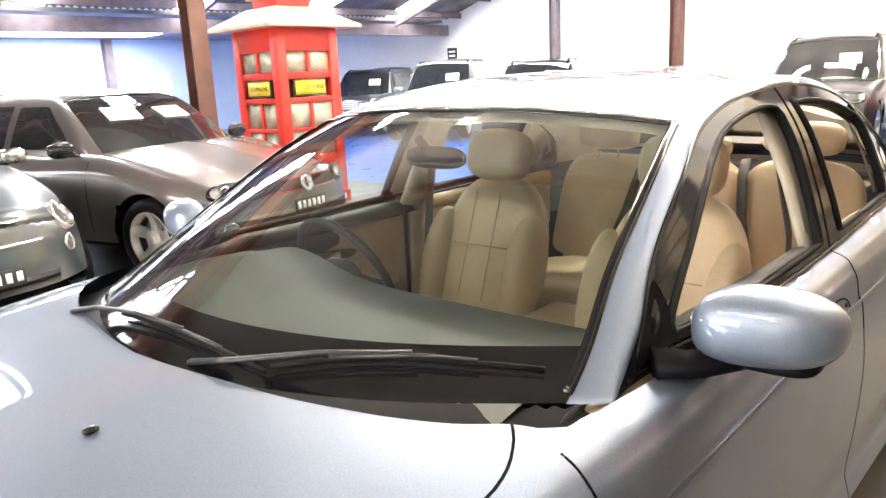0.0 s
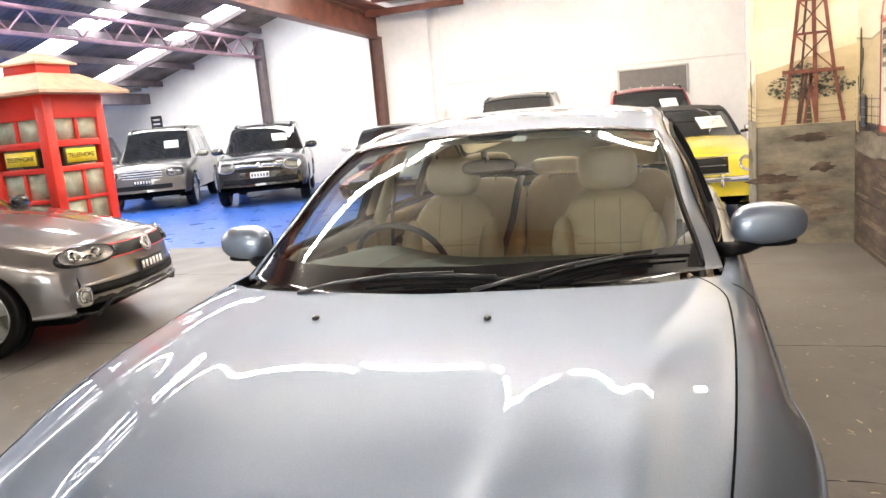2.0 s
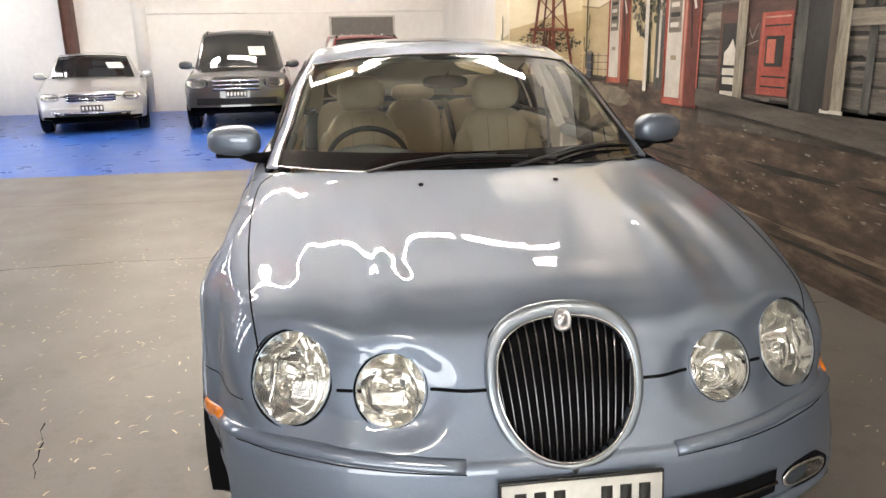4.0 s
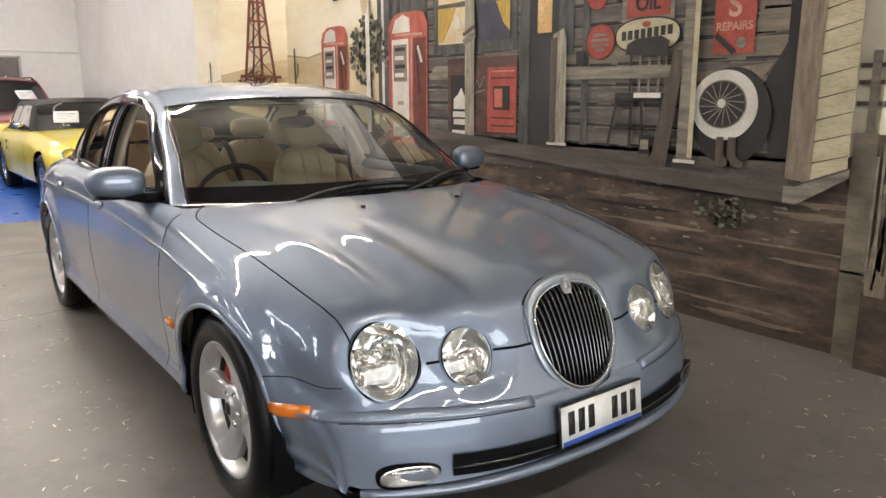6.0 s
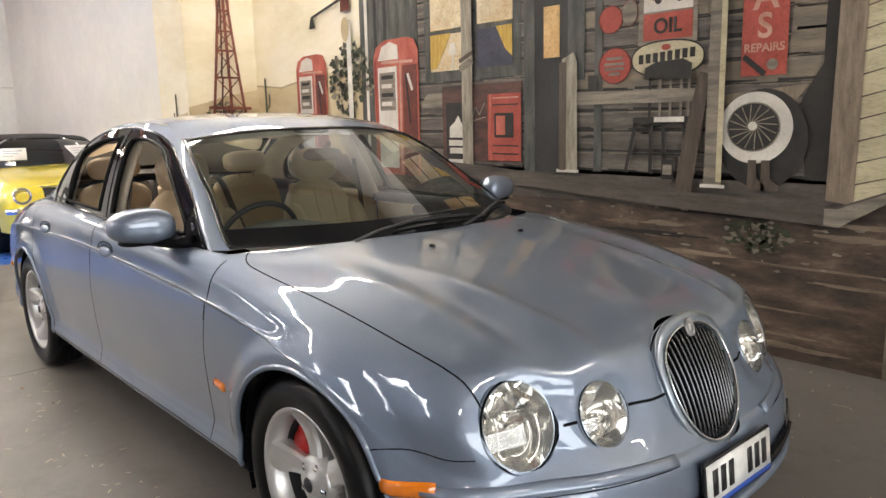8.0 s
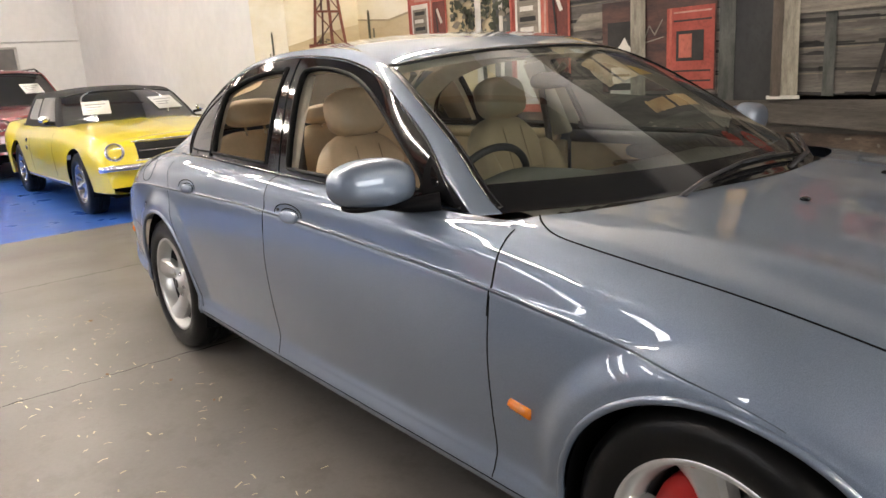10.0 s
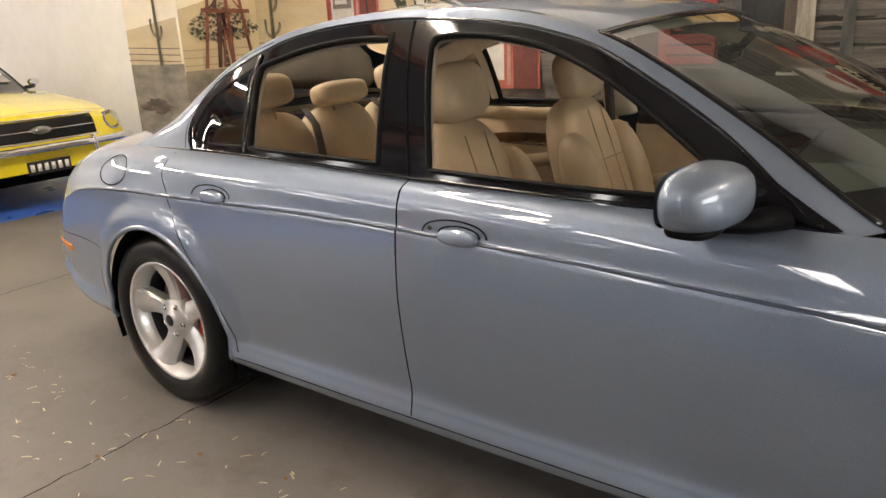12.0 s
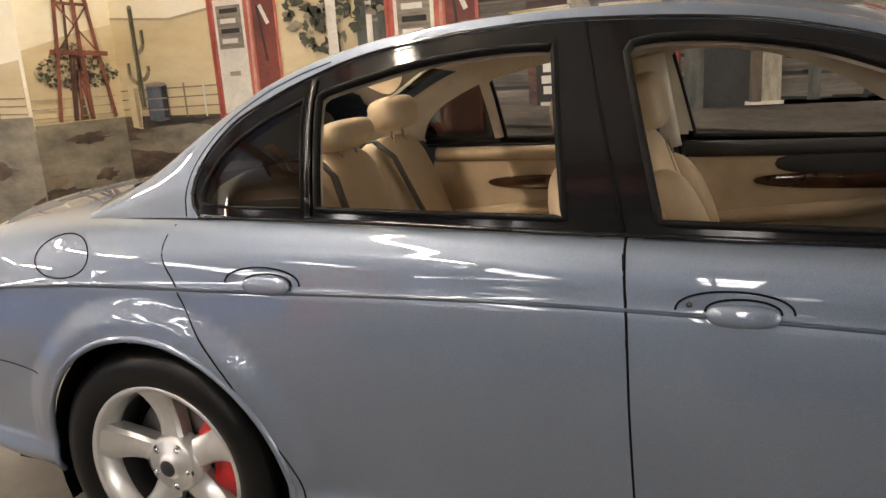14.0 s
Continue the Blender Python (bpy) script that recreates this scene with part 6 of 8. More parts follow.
def pump(x0, x1, z0, z1, layer):
    w, h = x1 - x0, z1 - z0
    side.lay("painted_pump", [(x0, z0), (x1, z0), (x1 + 0.01 * w, z1 - 0.10 * h), (x1 - 0.08 * w, z1 - 0.02 * h), (x1 - 0.25 * w, z1), (x0 + 0.25 * w, z1 - 0.005 * h), (x0 + 0.06 * w, z1 - 0.05 * h), (x0 - 0.005 * w, z1 - 0.13 * h)], M_RED, layer)
    side.rect("painted_pump_side", x0 + 0.66 * w, x1 - 0.03 * w, z0, z1 - 0.20 * h, M_REDDARK, layer + 1)
    side.lay("painted_pump_globe", [(x0 + 0.10 * w, z1 - 0.15 * h), (x0 + 0.58 * w, z1 - 0.15 * h), (x0 + 0.56 * w, z1 - 0.05 * h), (x0 + 0.40 * w, z1 - 0.02 * h), (x0 + 0.20 * w, z1 - 0.05 * h)], M_WHITE, layer + 1)
    side.rect("painted_pump_face", x0 + 0.10 * w, x0 + 0.54 * w, z0 + 0.05 * h, z1 - 0.20 * h, M_WHITE, layer + 2)
    side.rect("painted_pump_window", x0 + 0.14 * w, x0 + 0.50 * w, z1 - 0.52 * h, z1 - 0.24 * h, M_GREYWOOD, layer + 3)
    for q in range(4):
        z = z1 - (0.29 + 0.065 * q) * h
        side.rect("painted_digit_bar", x0 + 0.19 * w, x0 + (0.42 if q % 2 else 0.46) * w, z, z + 0.03 * h, M_INK if q in (0, 2) else M_WHITE, layer + 4)
    side.rect("painted_digit_bar", x0 + 0.24 * w, x0 + 0.40 * w, z0 + 0.30 * h, z0 + 0.33 * h, M_HILLSHADE, layer + 3)
    side.bar("painted_hose", (x0 + 0.74 * w, z1 - 0.26 * h), (x0 + 0.82 * w, z1 - 0.62 * h), 0.03 * w, M_INK, layer + 3)
    side.bar("painted_nozzle", (x0 + 0.78 * w, z1 - 0.26 * h), (x0 + 0.88 * w, z1 - 0.38 * h), 0.05 * w, M_WHITE, layer + 3)
    side.bar("painted_pump_gleam", (x0 + 0.60 * w, z0 + 0.02 * h), (x0 + 0.62 * w, z1 - 0.16 * h), 0.05 * w, M_FADED, layer + 2, 0.03 * w)
    side.bar("painted_pump_gleam", (x0 + 0.2 * w, z1 - 0.165 * h), (x0 + 0.9 * w, z1 - 0.175 * h), 0.02 * h, M_FADED, layer + 4)
    side.bar("painted_pump_edge", (x0 + 0.04 * w, z0), (x0 + 0.04 * w, z1 - 0.14 * h), 0.03 * w, M_SIGNRED, layer + 3)


pump(-3.46, -2.92, 1.02, 2.02, 9)
for k in range(190):
    w, q = rnd.uniform(0, 6.28), rnd.random() ** 0.6
    side.blot("painted_leaf_clump", -2.50 + 0.36 * q * math.cos(w), 1.75 + 0.32 * q * math.sin(w), rnd.uniform(0.014, 0.045), rnd.uniform(0.012, 0.035), M_LEAF if rnd.random() < 0.75 else M_SCRUB, 10 + k % 3, 0.5, 12, k)
side.bar("painted_branch", (-2.45, 1.05), (-2.50, 1.7), 0.05, M_LEAF, 9, 0.02)
pump(-2.13, -1.53, 0.90, 2.05, 16)
side.rect("painted_dark_wall", -2.34, -1.45, 1.0, TOP, M_TEAL, 9)
for x in (-2.25, -2.12, -1.98):
    side.bar("painted_streak", (x, 1.1), (x + 0.01, 2.9), 0.04, M_WHITE if x < -2.2 else M_DARK, 11)
side.rect("painted_pole", -2.545, -2.475, 0.98, 2.28, M_WHITE, 13)
side.lay("painted_pole_sign", oval(20, 0.06, 0.11, 2, -2.56, 2.20), M_HILL, 14)
side.rect("painted_pole_board", -2.62, -2.48, 2.36, 2.6, M_REDDARK, 14)
side.bar("painted_bracket", (-3.12, 2.36), (-2.5, 2.50), 0.025, M_INK, 14)
side.lay("painted_lantern", [(-3.16, 2.26), (-3.05, 2.26), (-3.08, 2.36), (-3.13, 2.36)], M_INK, 15)
# the station house: boards, window, door, signs
side.rect("painted_house_shadow", -1.55, 1.76, 0.98, TOP, M_GAP, 10)
z = 1.0
k = 0
while z < TOP - 0.02:
    h = 0.128
    for x0, x1 in ((-1.53, -0.36), (0.06, 1.76)):
        side.lay("painted_board", [(x0, z + 0.012), (x1, z + 0.008 + 0.003 * math.sin(k)), (x1, min(z + h, TOP)), (x0, min(z + h + 0.003, TOP))], M_BOARD_LIT if (x0 > 0 and 1.40 < z < 2.1 and k % 3 == 1) else M_BOARD, 11)
        xa = x0
        while xa < x1 - 0.1:
            xb = min(x1, xa + rnd.uniform(0.15, 0.55))
            top_edge = z + h - rnd.uniform(0.0, 0.010)
            if top_edge < TOP:
                side.bar("painted_board_edge", (xa, top_edge), (xb, top_edge - rnd.uniform(-0.004, 0.004)), rnd.uniform(0.006, 0.016), M_BOARD_LIT if rnd.random() < 0.6 else M_GREYWOOD, 12, 0.004)
            side.bar("painted_board_dark", (xa, z + 0.016), (xb, z + rnd.uniform(0.010, 0.022)), rnd.uniform(0.010, 0.026), M_GAP, 12, 0.008)
            xa = xb + rnd.uniform(0.02, 0.12)
    z += h
    k += 1
side.rect("painted_porch_floor", -1.5, 1.78, 0.80, 1.005, M_PORCH, 10)
side.lay("painted_sunlit_patch", [(1.12, 1.46), (1.60, 1.50), (1.48, 1.36), (1.17, 1.33)], M_TAN, 12)
side.lay("painted_sunlit_patch", [(1.48, 1.64), (1.66, 1.66), (1.68, 2.0), (1.50, 1.98)], M_BOARD_LIT, 12)
side.lay("painted_post_shadow", [(1.60, 1.0), (1.71, 1.0), (1.74, 2.3), (1.66, 2.3), (1.66, 1.6), (1.56, 1.42)], M_GAP, 13)
# window
side.rect("painted_window_frame", -1.45, -0.40, 1.66, 2.72, M_TEAL, 12)
for x0, x1 in ((-1.37, -1.01), (-0.84, -0.48)):
    for z0, z1 in ((1.74, 2.02), (2.06, 2.36), (2.40, 2.66)):
        side.rect("painted_pane", x0, x1, z0, z1, M_GLASSLIT if (x0 < -1.2 and z0 < 2.3) else (M_NIGHT if z0 < 2.05 else M_GLASSLIT), 13)
side.lay("painted_curtain", [(-1.37, 2.06), (-1.10, 2.06), (-1.30, 1.76), (-1.37, 1.76)], M_YELLOW, 15)
side.lay("painted_curtain", [(-0.48, 2.06), (-0.66, 2.06), (-0.55, 1.86), (-0.48, 1.80)], M_YELLOW, 15)
side.lay("painted_table_lamp", [(-1.16, 1.86), (-1.06, 1.86), (-1.085, 1.95), (-1.135, 1.95)], M_WHITE, 15)
side.bar("painted_lamp_stem", (-1.11, 1.75), (-1.11, 1.86), 0.015, M_WHITE, 15)
side.bar("painted_glazing_bar", (-1.40, 2.04), (-0.46, 2.04), 0.03, M_TEAL, 16)
# porch posts and props
side.rect("painted_porch_post", -1.0, -0.885, 0.98, TOP, M_POST, 20)
side.bar("painted_rope", (-1.02, 1.74), (-0.87, 1.80), 0.05, M_GREYWOOD, 21)
side.bar("painted_rope", (-1.02, 1.80), (-0.87, 1.86), 0.03, M_POSTDARK, 22)
side.lay("painted_table", [(-1.50, 1.46), (-1.04, 1.46), (-1.04, 1.50), (-1.10, 1.57), (-1.42, 1.57), (-1.50, 1.50)], M_GREYWOOD, 14)
side.rect("painted_cooler", -1.24, -0.39, 1.04, 1.62, M_BOARDRED, 15)
side.rect("painted_cooler_panel", -0.73, -0.40, 1.05, 1.54, M_SIGNRED, 16)
side.rect("painted_cooler_recess", -0.66, -0.47, 1.22, 1.40, M_INK, 17)
side.rect("painted_cooler_face", -0.64, -0.55, 1.24, 1.38, M_RED, 18)
side.bar("painted_cooler_edge", (-0.70, 1.05), (-0.70, 1.54), 0.02, M_RED, 17)
for z in (1.10, 1.16, 1.46, 1.51):
    side.bar("painted_cooler_line", (-0.68, z), (-0.42, z), 0.010, M_INK if z < 1.5 else M_FADED, 17)
for x0, z0, x1, z1, w in ((-0.90, 1.36, -0.86, 1.45, 0.012), (-0.86, 1.45, -0.82, 1.39, 0.010), (-0.82, 1.39, -0.76, 1.48, 0.012), (-0.90, 1.345, -0.75, 1.375, 0.010)):
    side.bar("painted_script", (x0, z0), (x1, z1), w, M_GREYWOOD, 17, w * 0.5)
side.rect("painted_oil_sign", -1.19, -0.935, 1.0, 1.49, M_INK, 18)
side.lay("painted_oil_can", [(-1.15, 1.22), (-0.98, 1.22), (-0.98, 1.30), (-1.02, 1.34), (-1.05, 1.39), (-1.09, 1.34), (-1.15, 1.30)], M_WHITE, 19)
for z, x0, x1, h in ((1.155, -1.16, -0.97, 0.045), (1.095, -1.15, -0.98, 0.045), (1.015, -1.17, -0.96, 0.035)):
    side.rect("painted_sign_bar", x0, x1, z, z + h, M_WHITE, 19)
# door
side.rect("painted_doorway", -0.36, 0.05, 0.98, TOP, M_DARK, 13)
side.rect("painted_door_frame", -0.37, -0.27, 0.98, TOP, M_TEAL, 14)
side.rect("painted_door_pane", -0.19, -0.05, 1.76, 2.10, M_AMBERPANE, 14)
side.rect("painted_door_pane", -0.19, -0.05, 2.15, 2.50, M_AMBERPANE, 14)
side.rect("painted_wall_corner", 0.02, 0.16, 1.60, TOP, M_TEAL, 14)
side.rect("painted_wall_corner", 0.24, 0.30, 1.0, TOP, M_TEAL, 14)
side.lay("painted_rail_post", [(-0.04, 1.0), (0.115, 1.0), (0.105, 1.72), (0.08, 1.78), (-0.02, 1.74)], M_POST, 20)
side.rect("painted_post_shade", -0.04, 0.02, 1.0, 1.72, M_POSTDARK, 21)
side.rect("painted_post_foot", -0.06, 0.13, 0.985, 1.005, M_WHITE, 21)
side.lay("painted_rail", [(0.10, 1.435), (0.95, 1.43), (0.97, 1.505), (0.10, 1.52)], M_GREYWOOD, 19)
side.rect("painted_jar", 0.20, 0.27, 1.52, 1.62, M_INK, 20)
# signs
for cx, cz, rx, rz, m in ((0.395, 1.67, 0.115, 0.105, M_SIGNRED), (0.36, 1.955, 0.085, 0.08, M_SIGNRED), (0.50, 1.98, 0.055, 0.075, M_GREYWOOD)):
    side.lay("painted_round_sign", oval(32, rx * 1.08, rz * 1.08, 2, cx, cz), M_REDDARK, 14)
    side.lay("painted_round_sign", oval(32, rx, rz, 2, cx, cz), m, 15)
for z, w in ((1.715, 0.06), (1.68, 0.075), (1.65, 0.07), (1.62, 0.04)):
    side.rect("painted_sign_bar", 0.395 - w, 0.395 + w, z - 0.009, z + 0.009, M_GREYWOOD, 16)
side.lay("painted_oval_sign", oval(40, 0.245, 0.108, 2.4, 0.765, 1.69), M_INK, 15)
side.lay("painted_oval_sign", oval(40, 0.235, 0.098, 2.4, 0.765, 1.69), M_CREAM, 16)
for i in range(8):
    side.rect("painted_sign_bar", 0.575 + i * 0.049, 0.575 + i * 0.049 + 0.032, 1.665 + 0.003 * i, 1.72 + 0.003 * i, M_INK, 17)
side.lay("painted_sign_mark", [(0.72, 1.62), (0.80, 1.62), (0.83, 1.655), (0.69, 1.655)], M_SIGNRED, 17)
side.lay("painted_sign_mark", oval(16, 0.03, 0.018, 2, 0.76, 1.755), M_SIGNRED, 17)
side.rect("painted_oil_board", 0.565, 0.955, 1.775, 2.36, M_GREYWOOD, 14)
side.rect("painted_oil_board", 0.60, 0.925, 1.80, 1.955, M_SIGNRED, 15)
side.rect("painted_oil_board", 0.60, 0.925, 1.965, 2.33, M_WHITE, 15)
side.letters("OIL", 0.765, 1.875, 0.12, M_INK, 17)
side.lay("painted_truck", [(0.66, 2.03), (0.88, 2.03), (0.88, 2.09), (0.80, 2.10), (0.78, 2.15), (0.72, 2.15), (0.70, 2.09), (0.66, 2.08)], M_SIGNRED, 16)
for cx in (0.70, 0.84):
    side.lay("painted_truck_wheel", oval(16, 0.024, 0.024, 2, cx, 2.03), M_INK, 17)
side.rect("painted_banner", 1.225, 1.475, 1.555, 2.32, M_SIGNRED, 15)
side.letters("G", 1.35, 2.15, 0.20, M_WHITE, 17)
side.letters("A", 1.35, 1.965, 0.20, M_FADED, 17)
side.letters("S", 1.35, 1.81, 0.18, M_FADED, 17)
side.letters("REPAIRS", 1.35, 1.70, 0.062, M_FADED, 17)
side.bar("painted_banner_stripe", (1.24, 1.66), (1.36, 1.56), 0.03, M_INK, 17)
side.lay("painted_banner_mark", oval(18, 0.03, 0.03, 2, 1.40, 1.61), M_GREYWOOD, 17)
# chair, stool and leaning post
side.lay("painted_chair_back", [(0.62, 1.58), (0.93, 1.56), (0.94, 1.65), (0.88, 1.68), (0.70, 1.67), (0.63, 1.64)], M_INK, 22)
for x in (0.66, 0.73, 0.80, 0.87, 0.92):
    side.bar("painted_chair_slat", (x, 1.33), (x, 1.58), 0.016, M_GREYWOOD if x > 0.7 else M_INK, 18)
side.rect("painted_seat", 0.55, 0.94, 1.30, 1.345, M_INK, 22)
side.rect("painted_seat_roll", 0.70, 0.90, 1.315, 1.345, M_WHITE, 23)
for a, b in (((0.50, 1.0), (0.57, 1.31)), ((0.68, 1.0), (0.68, 1.31)), ((0.78, 1.0), (0.76, 1.31)), ((0.93, 1.02), (0.90, 1.31))):
    side.bar("painted_leg", a, b, 0.025, M_INK, 22)
side.bar("painted_leg_rung", (0.53, 1.12), (0.90, 1.12), 0.016, M_INK, 22)
side.rect("painted_tin", 0.76, 0.84, 0.97, 1.09, M_INK, 23)
side.rect("painted_tin_band", 0.77, 0.83, 1.0, 1.06, M_GREYWOOD, 24)
side.lay("painted_leaning_post", [(0.845, 0.86), (0.955, 0.86), (1.06, 1.58), (0.99, 1.60), (0.90, 1.20)], M_POSTDARK, 24)
side.lay("painted_porch_post", [(1.04, 0.95), (1.145, 0.95), (1.15, TOP), (1.06, TOP)], M_GREYWOOD, 25)
side.rect("painted_post_light", 1.115, 1.148, 0.97, TOP, M_CREAM, 26)
side.rect("painted_post_foot", 1.02, 1.17, 0.935, 0.955, M_WHITE, 26)
# whitewall tyre leaning on the wall
side.lay("painted_tyre", oval(40, 0.245, 0.27, 2, 1.365, 1.215), M_INK, 18)
side.lay("painted_white_wall", oval(40, 0.205, 0.195, 2, 1.325, 1.275), M_WHITE, 19)
side.lay("painted_tyre_inner", oval(36, 0.150, 0.135, 2, 1.315, 1.28), M_GREYWOOD, 20)
side.lay("painted_wheel_dark", oval(36, 0.142, 0.127, 2, 1.315, 1.28), M_INK, 21)
for i in range(16):
    w = math.pi * 2 * i / 16 + 0.1
    side.bar("painted_spoke", (1.315 + 0.02 * math.cos(w + 0.9), 1.285 + 0.02 * math.sin(w + 0.9)), (1.315 + 0.135 * math.cos(w), 1.28 + 0.12 * math.sin(w)), 0.006, M_GREYWOOD, 22)
side.lay("painted_wheel_cap", oval(16, 0.026, 0.024, 2, 1.315, 1.285), M_WHITE, 23)
for x in (1.30, 1.375):
    side.lay("painted_boot", [(x, 1.10), (x + 0.045, 1.10), (x + 0.05, 1.0), (x + 0.10, 0.96), (x + 0.10, 0.935), (x, 0.935)], M_POSTDARK, 24)
for k in range(70):
    x, z = rnd.choice((rnd.uniform(0.1, 1.7), rnd.uniform(-1.5, -0.4))), rnd.uniform(1.02, 2.6)
    side.blot("painted_board_wear", x, z, rnd.uniform(0.02, 0.09), rnd.uniform(0.003, 0.010), M_GAP if k % 3 else M_BOARD_LIT, 12, 0.5, 12, 300 + k)
# corner of the house
side.lay("painted_corner_board", [(1.72, 0.90), (1.855, 0.885), (1.865, TOP), (1.745, TOP)], M_TAN, 25)
side.rect("painted_siding_shadow", 1.85, 2.03, 0.88, TOP, M_POSTDARK, 22)
z = 0.885
while z < TOP - 0.02:
    dz = 0.108
    side.lay("painted_siding_board", [(1.852, z), (2.035, z + 0.045), (2.030, z + dz + 0.04), (1.856, z + dz - 0.008)], M_CREAM, 23)
    z += dz
side.rect("painted_far_field", 2.035, X1, 0.0, 1.15, M_SCRUB, 7)
for z in (1.29, 1.39, 1.47):
    side.bar("painted_fence_rail", (2.03, z), (X1, z), 0.022, M_POSTDARK, 8)
side.rect("painted_fence_post", 2.085, 2.125, 1.15, 1.54, M_GREYWOOD, 9)
# porch edge, gravel edge and bush
side.lay("painted_porch_edge", [(-1.5, 0.93), (-0.8, 0.90), (0.9, 0.80), (1.76, 0.77), (2.05, 0.93), (2.05, 0.98), (1.76, 0.865), (0.97, 0.90), (-0.79, 1.01), (-1.5, 1.05)], M_PORCH, 26)
side.lay("painted_porch_end", [(1.72, 0.775), (1.79, 0.765), (2.05, 0.93), (2.05, 0.97), (1.78, 0.86), (1.72, 0.86)], M_GREYWOOD, 27)
for k in range(110):
    w, q = rnd.uniform(0, 6.28), rnd.random() ** 0.5
    side.blot("painted_bush", 1.35 + 0.19 * q * math.cos(w), 0.68 + 0.09 * q * math.sin(w), rnd.uniform(0.008, 0.03), rnd.uniform(0.006, 0.018), M_LEAF if rnd.random() < 0.6 else M_SCRUB, 12 + k % 4, 0.5, 10, k)
for k in range(90):
    x, z = rnd.uniform(-1.4, 2.1), rnd.uniform(0.42, 0.84)
    side.blot("painted_chalk_fleck", x, z - 0.05 * max(0, x - 0.5), rnd.uniform(0.006, 0.030), rnd.uniform(0.003, 0.009), M_GREYWOOD if k % 3 else M_DIRT_PALE, 9 + k % 3, 0.5, 9, k)

# the pier with the tower: its broad face and its narrow flank
PIER_X0, PIER_X1, PIER_Y = -5.05, -4.335, 1.345
structure("wall_pier", box(PIER_X0, PIER_X1 - 0.002, PIER_Y + 0.002, SIDE_Y, 0, TOP + 1.3), WALL_WHITE, "white wall pier painted with the mural")
face = Face("x", PIER_X1, 1)
face.rect("painted_sky", PIER_Y, SIDE_Y - 0.002, 1.05, TOP, M_SKY, 1)
face.lay("painted_hill", [(PIER_Y, 1.05), (SIDE_Y - 0.002, 1.05), (SIDE_Y - 0.002, 1.74), (1.95, 1.70), (1.75, 1.66), (1.55, 1.60), (PIER_Y, 1.55)], M_HILL, 2)
face.rect("painted_ground", PIER_Y, SIDE_Y - 0.002, 0, 1.08, M_SCRUB, 3)
for k in range(12):
    face.blot("painted_rut", rnd.uniform(1.45, 2.0), rnd.uniform(0.08, 0.98), rnd.uniform(0.08, 0.25), rnd.uniform(0.02, 0.06), M_DIRT if k % 2 else M_DIRT_PALE, 4 + k % 3, 0.4, 22, k)
for k in range(420):
    w, q = rnd.uniform(0, 6.28), rnd.random() ** 0.5
    lift = 0.20 * q * math.sin(w)
    yy = 1.77 + (0.36 - 0.18 * max(0, lift) / 0.20) * q * math.cos(w)
    if PIER_Y + 0.02 < yy < SIDE_Y - 0.02:
        face.blot("painted_leaf_clump", yy, 1.41 + lift * (1.0 if lift > 0 else 0.55), rnd.uniform(0.006, 0.020), rnd.uniform(0.005, 0.014), (M_LEAF, M_SCRUB, M_LEAF, M_HILLSHADE)[k % 4], 5 + k % 3, 0.5, 9, k)
face.bar("painted_branch", (1.78, 1.09), (1.76, 1.42), 0.05, M_LEAF, 5, 0.03)
for z in (1.12, 1.18, 1.24):
    face.bar("painted_fence_rail", (PIER_Y, z), (2.07, z), 0.008, M_HILLSHADE, 8)
TL, TR, UL, UR = (1.56, 1.09), (2.05, 1.09), (1.735, 2.55), (1.855, 2.55)


def leg(q):
    """Left and right leg of the tower at a height."""
    k = (q - 1.09) / (2.55 - 1.09)
    return TL[0] + (UL[0] - TL[0]) * k ** 0.8, TR[0] + (UR[0] - TR[0]) * k ** 0.8


hs = [1.09, 1.54, 1.86, 2.14, 2.34, 2.55, 3.08]
for q0, q1 in zip(hs[:-1], hs[1:]):
    (a0, b0), (a1, b1) = leg(min(q0, 2.55)), leg(min(q1, 2.55))
    face.bar("painted_tower_leg", (a0, q0), (a1, q1), 0.030, M_TOWER, 10)
    face.bar("painted_tower_leg", (b0, q0), (b1, q1), 0.030, M_TOWER, 10)
    m0, m1 = (a0 + b0) / 2, (a1 + b1) / 2
    face.bar("painted_tower_leg", (m0 - 0.25 * (b0 - a0), q0), (m1 - 0.2 * (b1 - a1), q1), 0.020, M_TOWERDARK, 9)
    face.bar("painted_tower_leg", (m0 + 0.06 * (b0 - a0), q0), (m1 + 0.08 * (b1 - a1), q1), 0.034, M_TOWER, 11)
    if q0 > 1.5:
        face.bar("painted_tower_brace", (a0, q0), (b1, q1), 0.012, M_TOWERDARK, 12)
        face.bar("painted_tower_brace", (b0, q0), (a1, q1), 0.012, M_TOWER, 13)
    face.bar("painted_tower_ring", (a1 - 0.01, q1), (b1 + 0.01, q1), 0.022, M_TOWER, 14)
face.bar("painted_tower_deck", (1.56, 1.545), (2.05, 1.535), 0.032, M_TOWER, 15)
for x0, x1 in ((1.70, 1.76), (1.74, 1.80), (1.83, 1.78)):
    face.bar("painted_tower_leg", (x0, 1.09), (x1, 1.54), 0.022, M_TOWERDARK if x0 < 1.72 else M_TOWER, 9)
flank = Face("y", PIER_Y, -1)
flank.rect("painted_sky", PIER_X0, PIER_X1 + 0.03, 1.05, TOP, M_SKY, 1)
flank.rect("painted_ground", PIER_X0, PIER_X1 + 0.03, 0, 1.14, M_SCRUB, 3)
flank.lay("painted_hill", [(PIER_X0, 1.1), (PIER_X1, 1.1), (PIER_X1, 1.50), (PIER_X0, 1.42)], M_HILL, 2)
saguaro(flank, -4.60, 1.13, 1.68, 0.042, ((-0.07, 1.36, 1.50), (0.065, 1.33, 1.44)), 6)
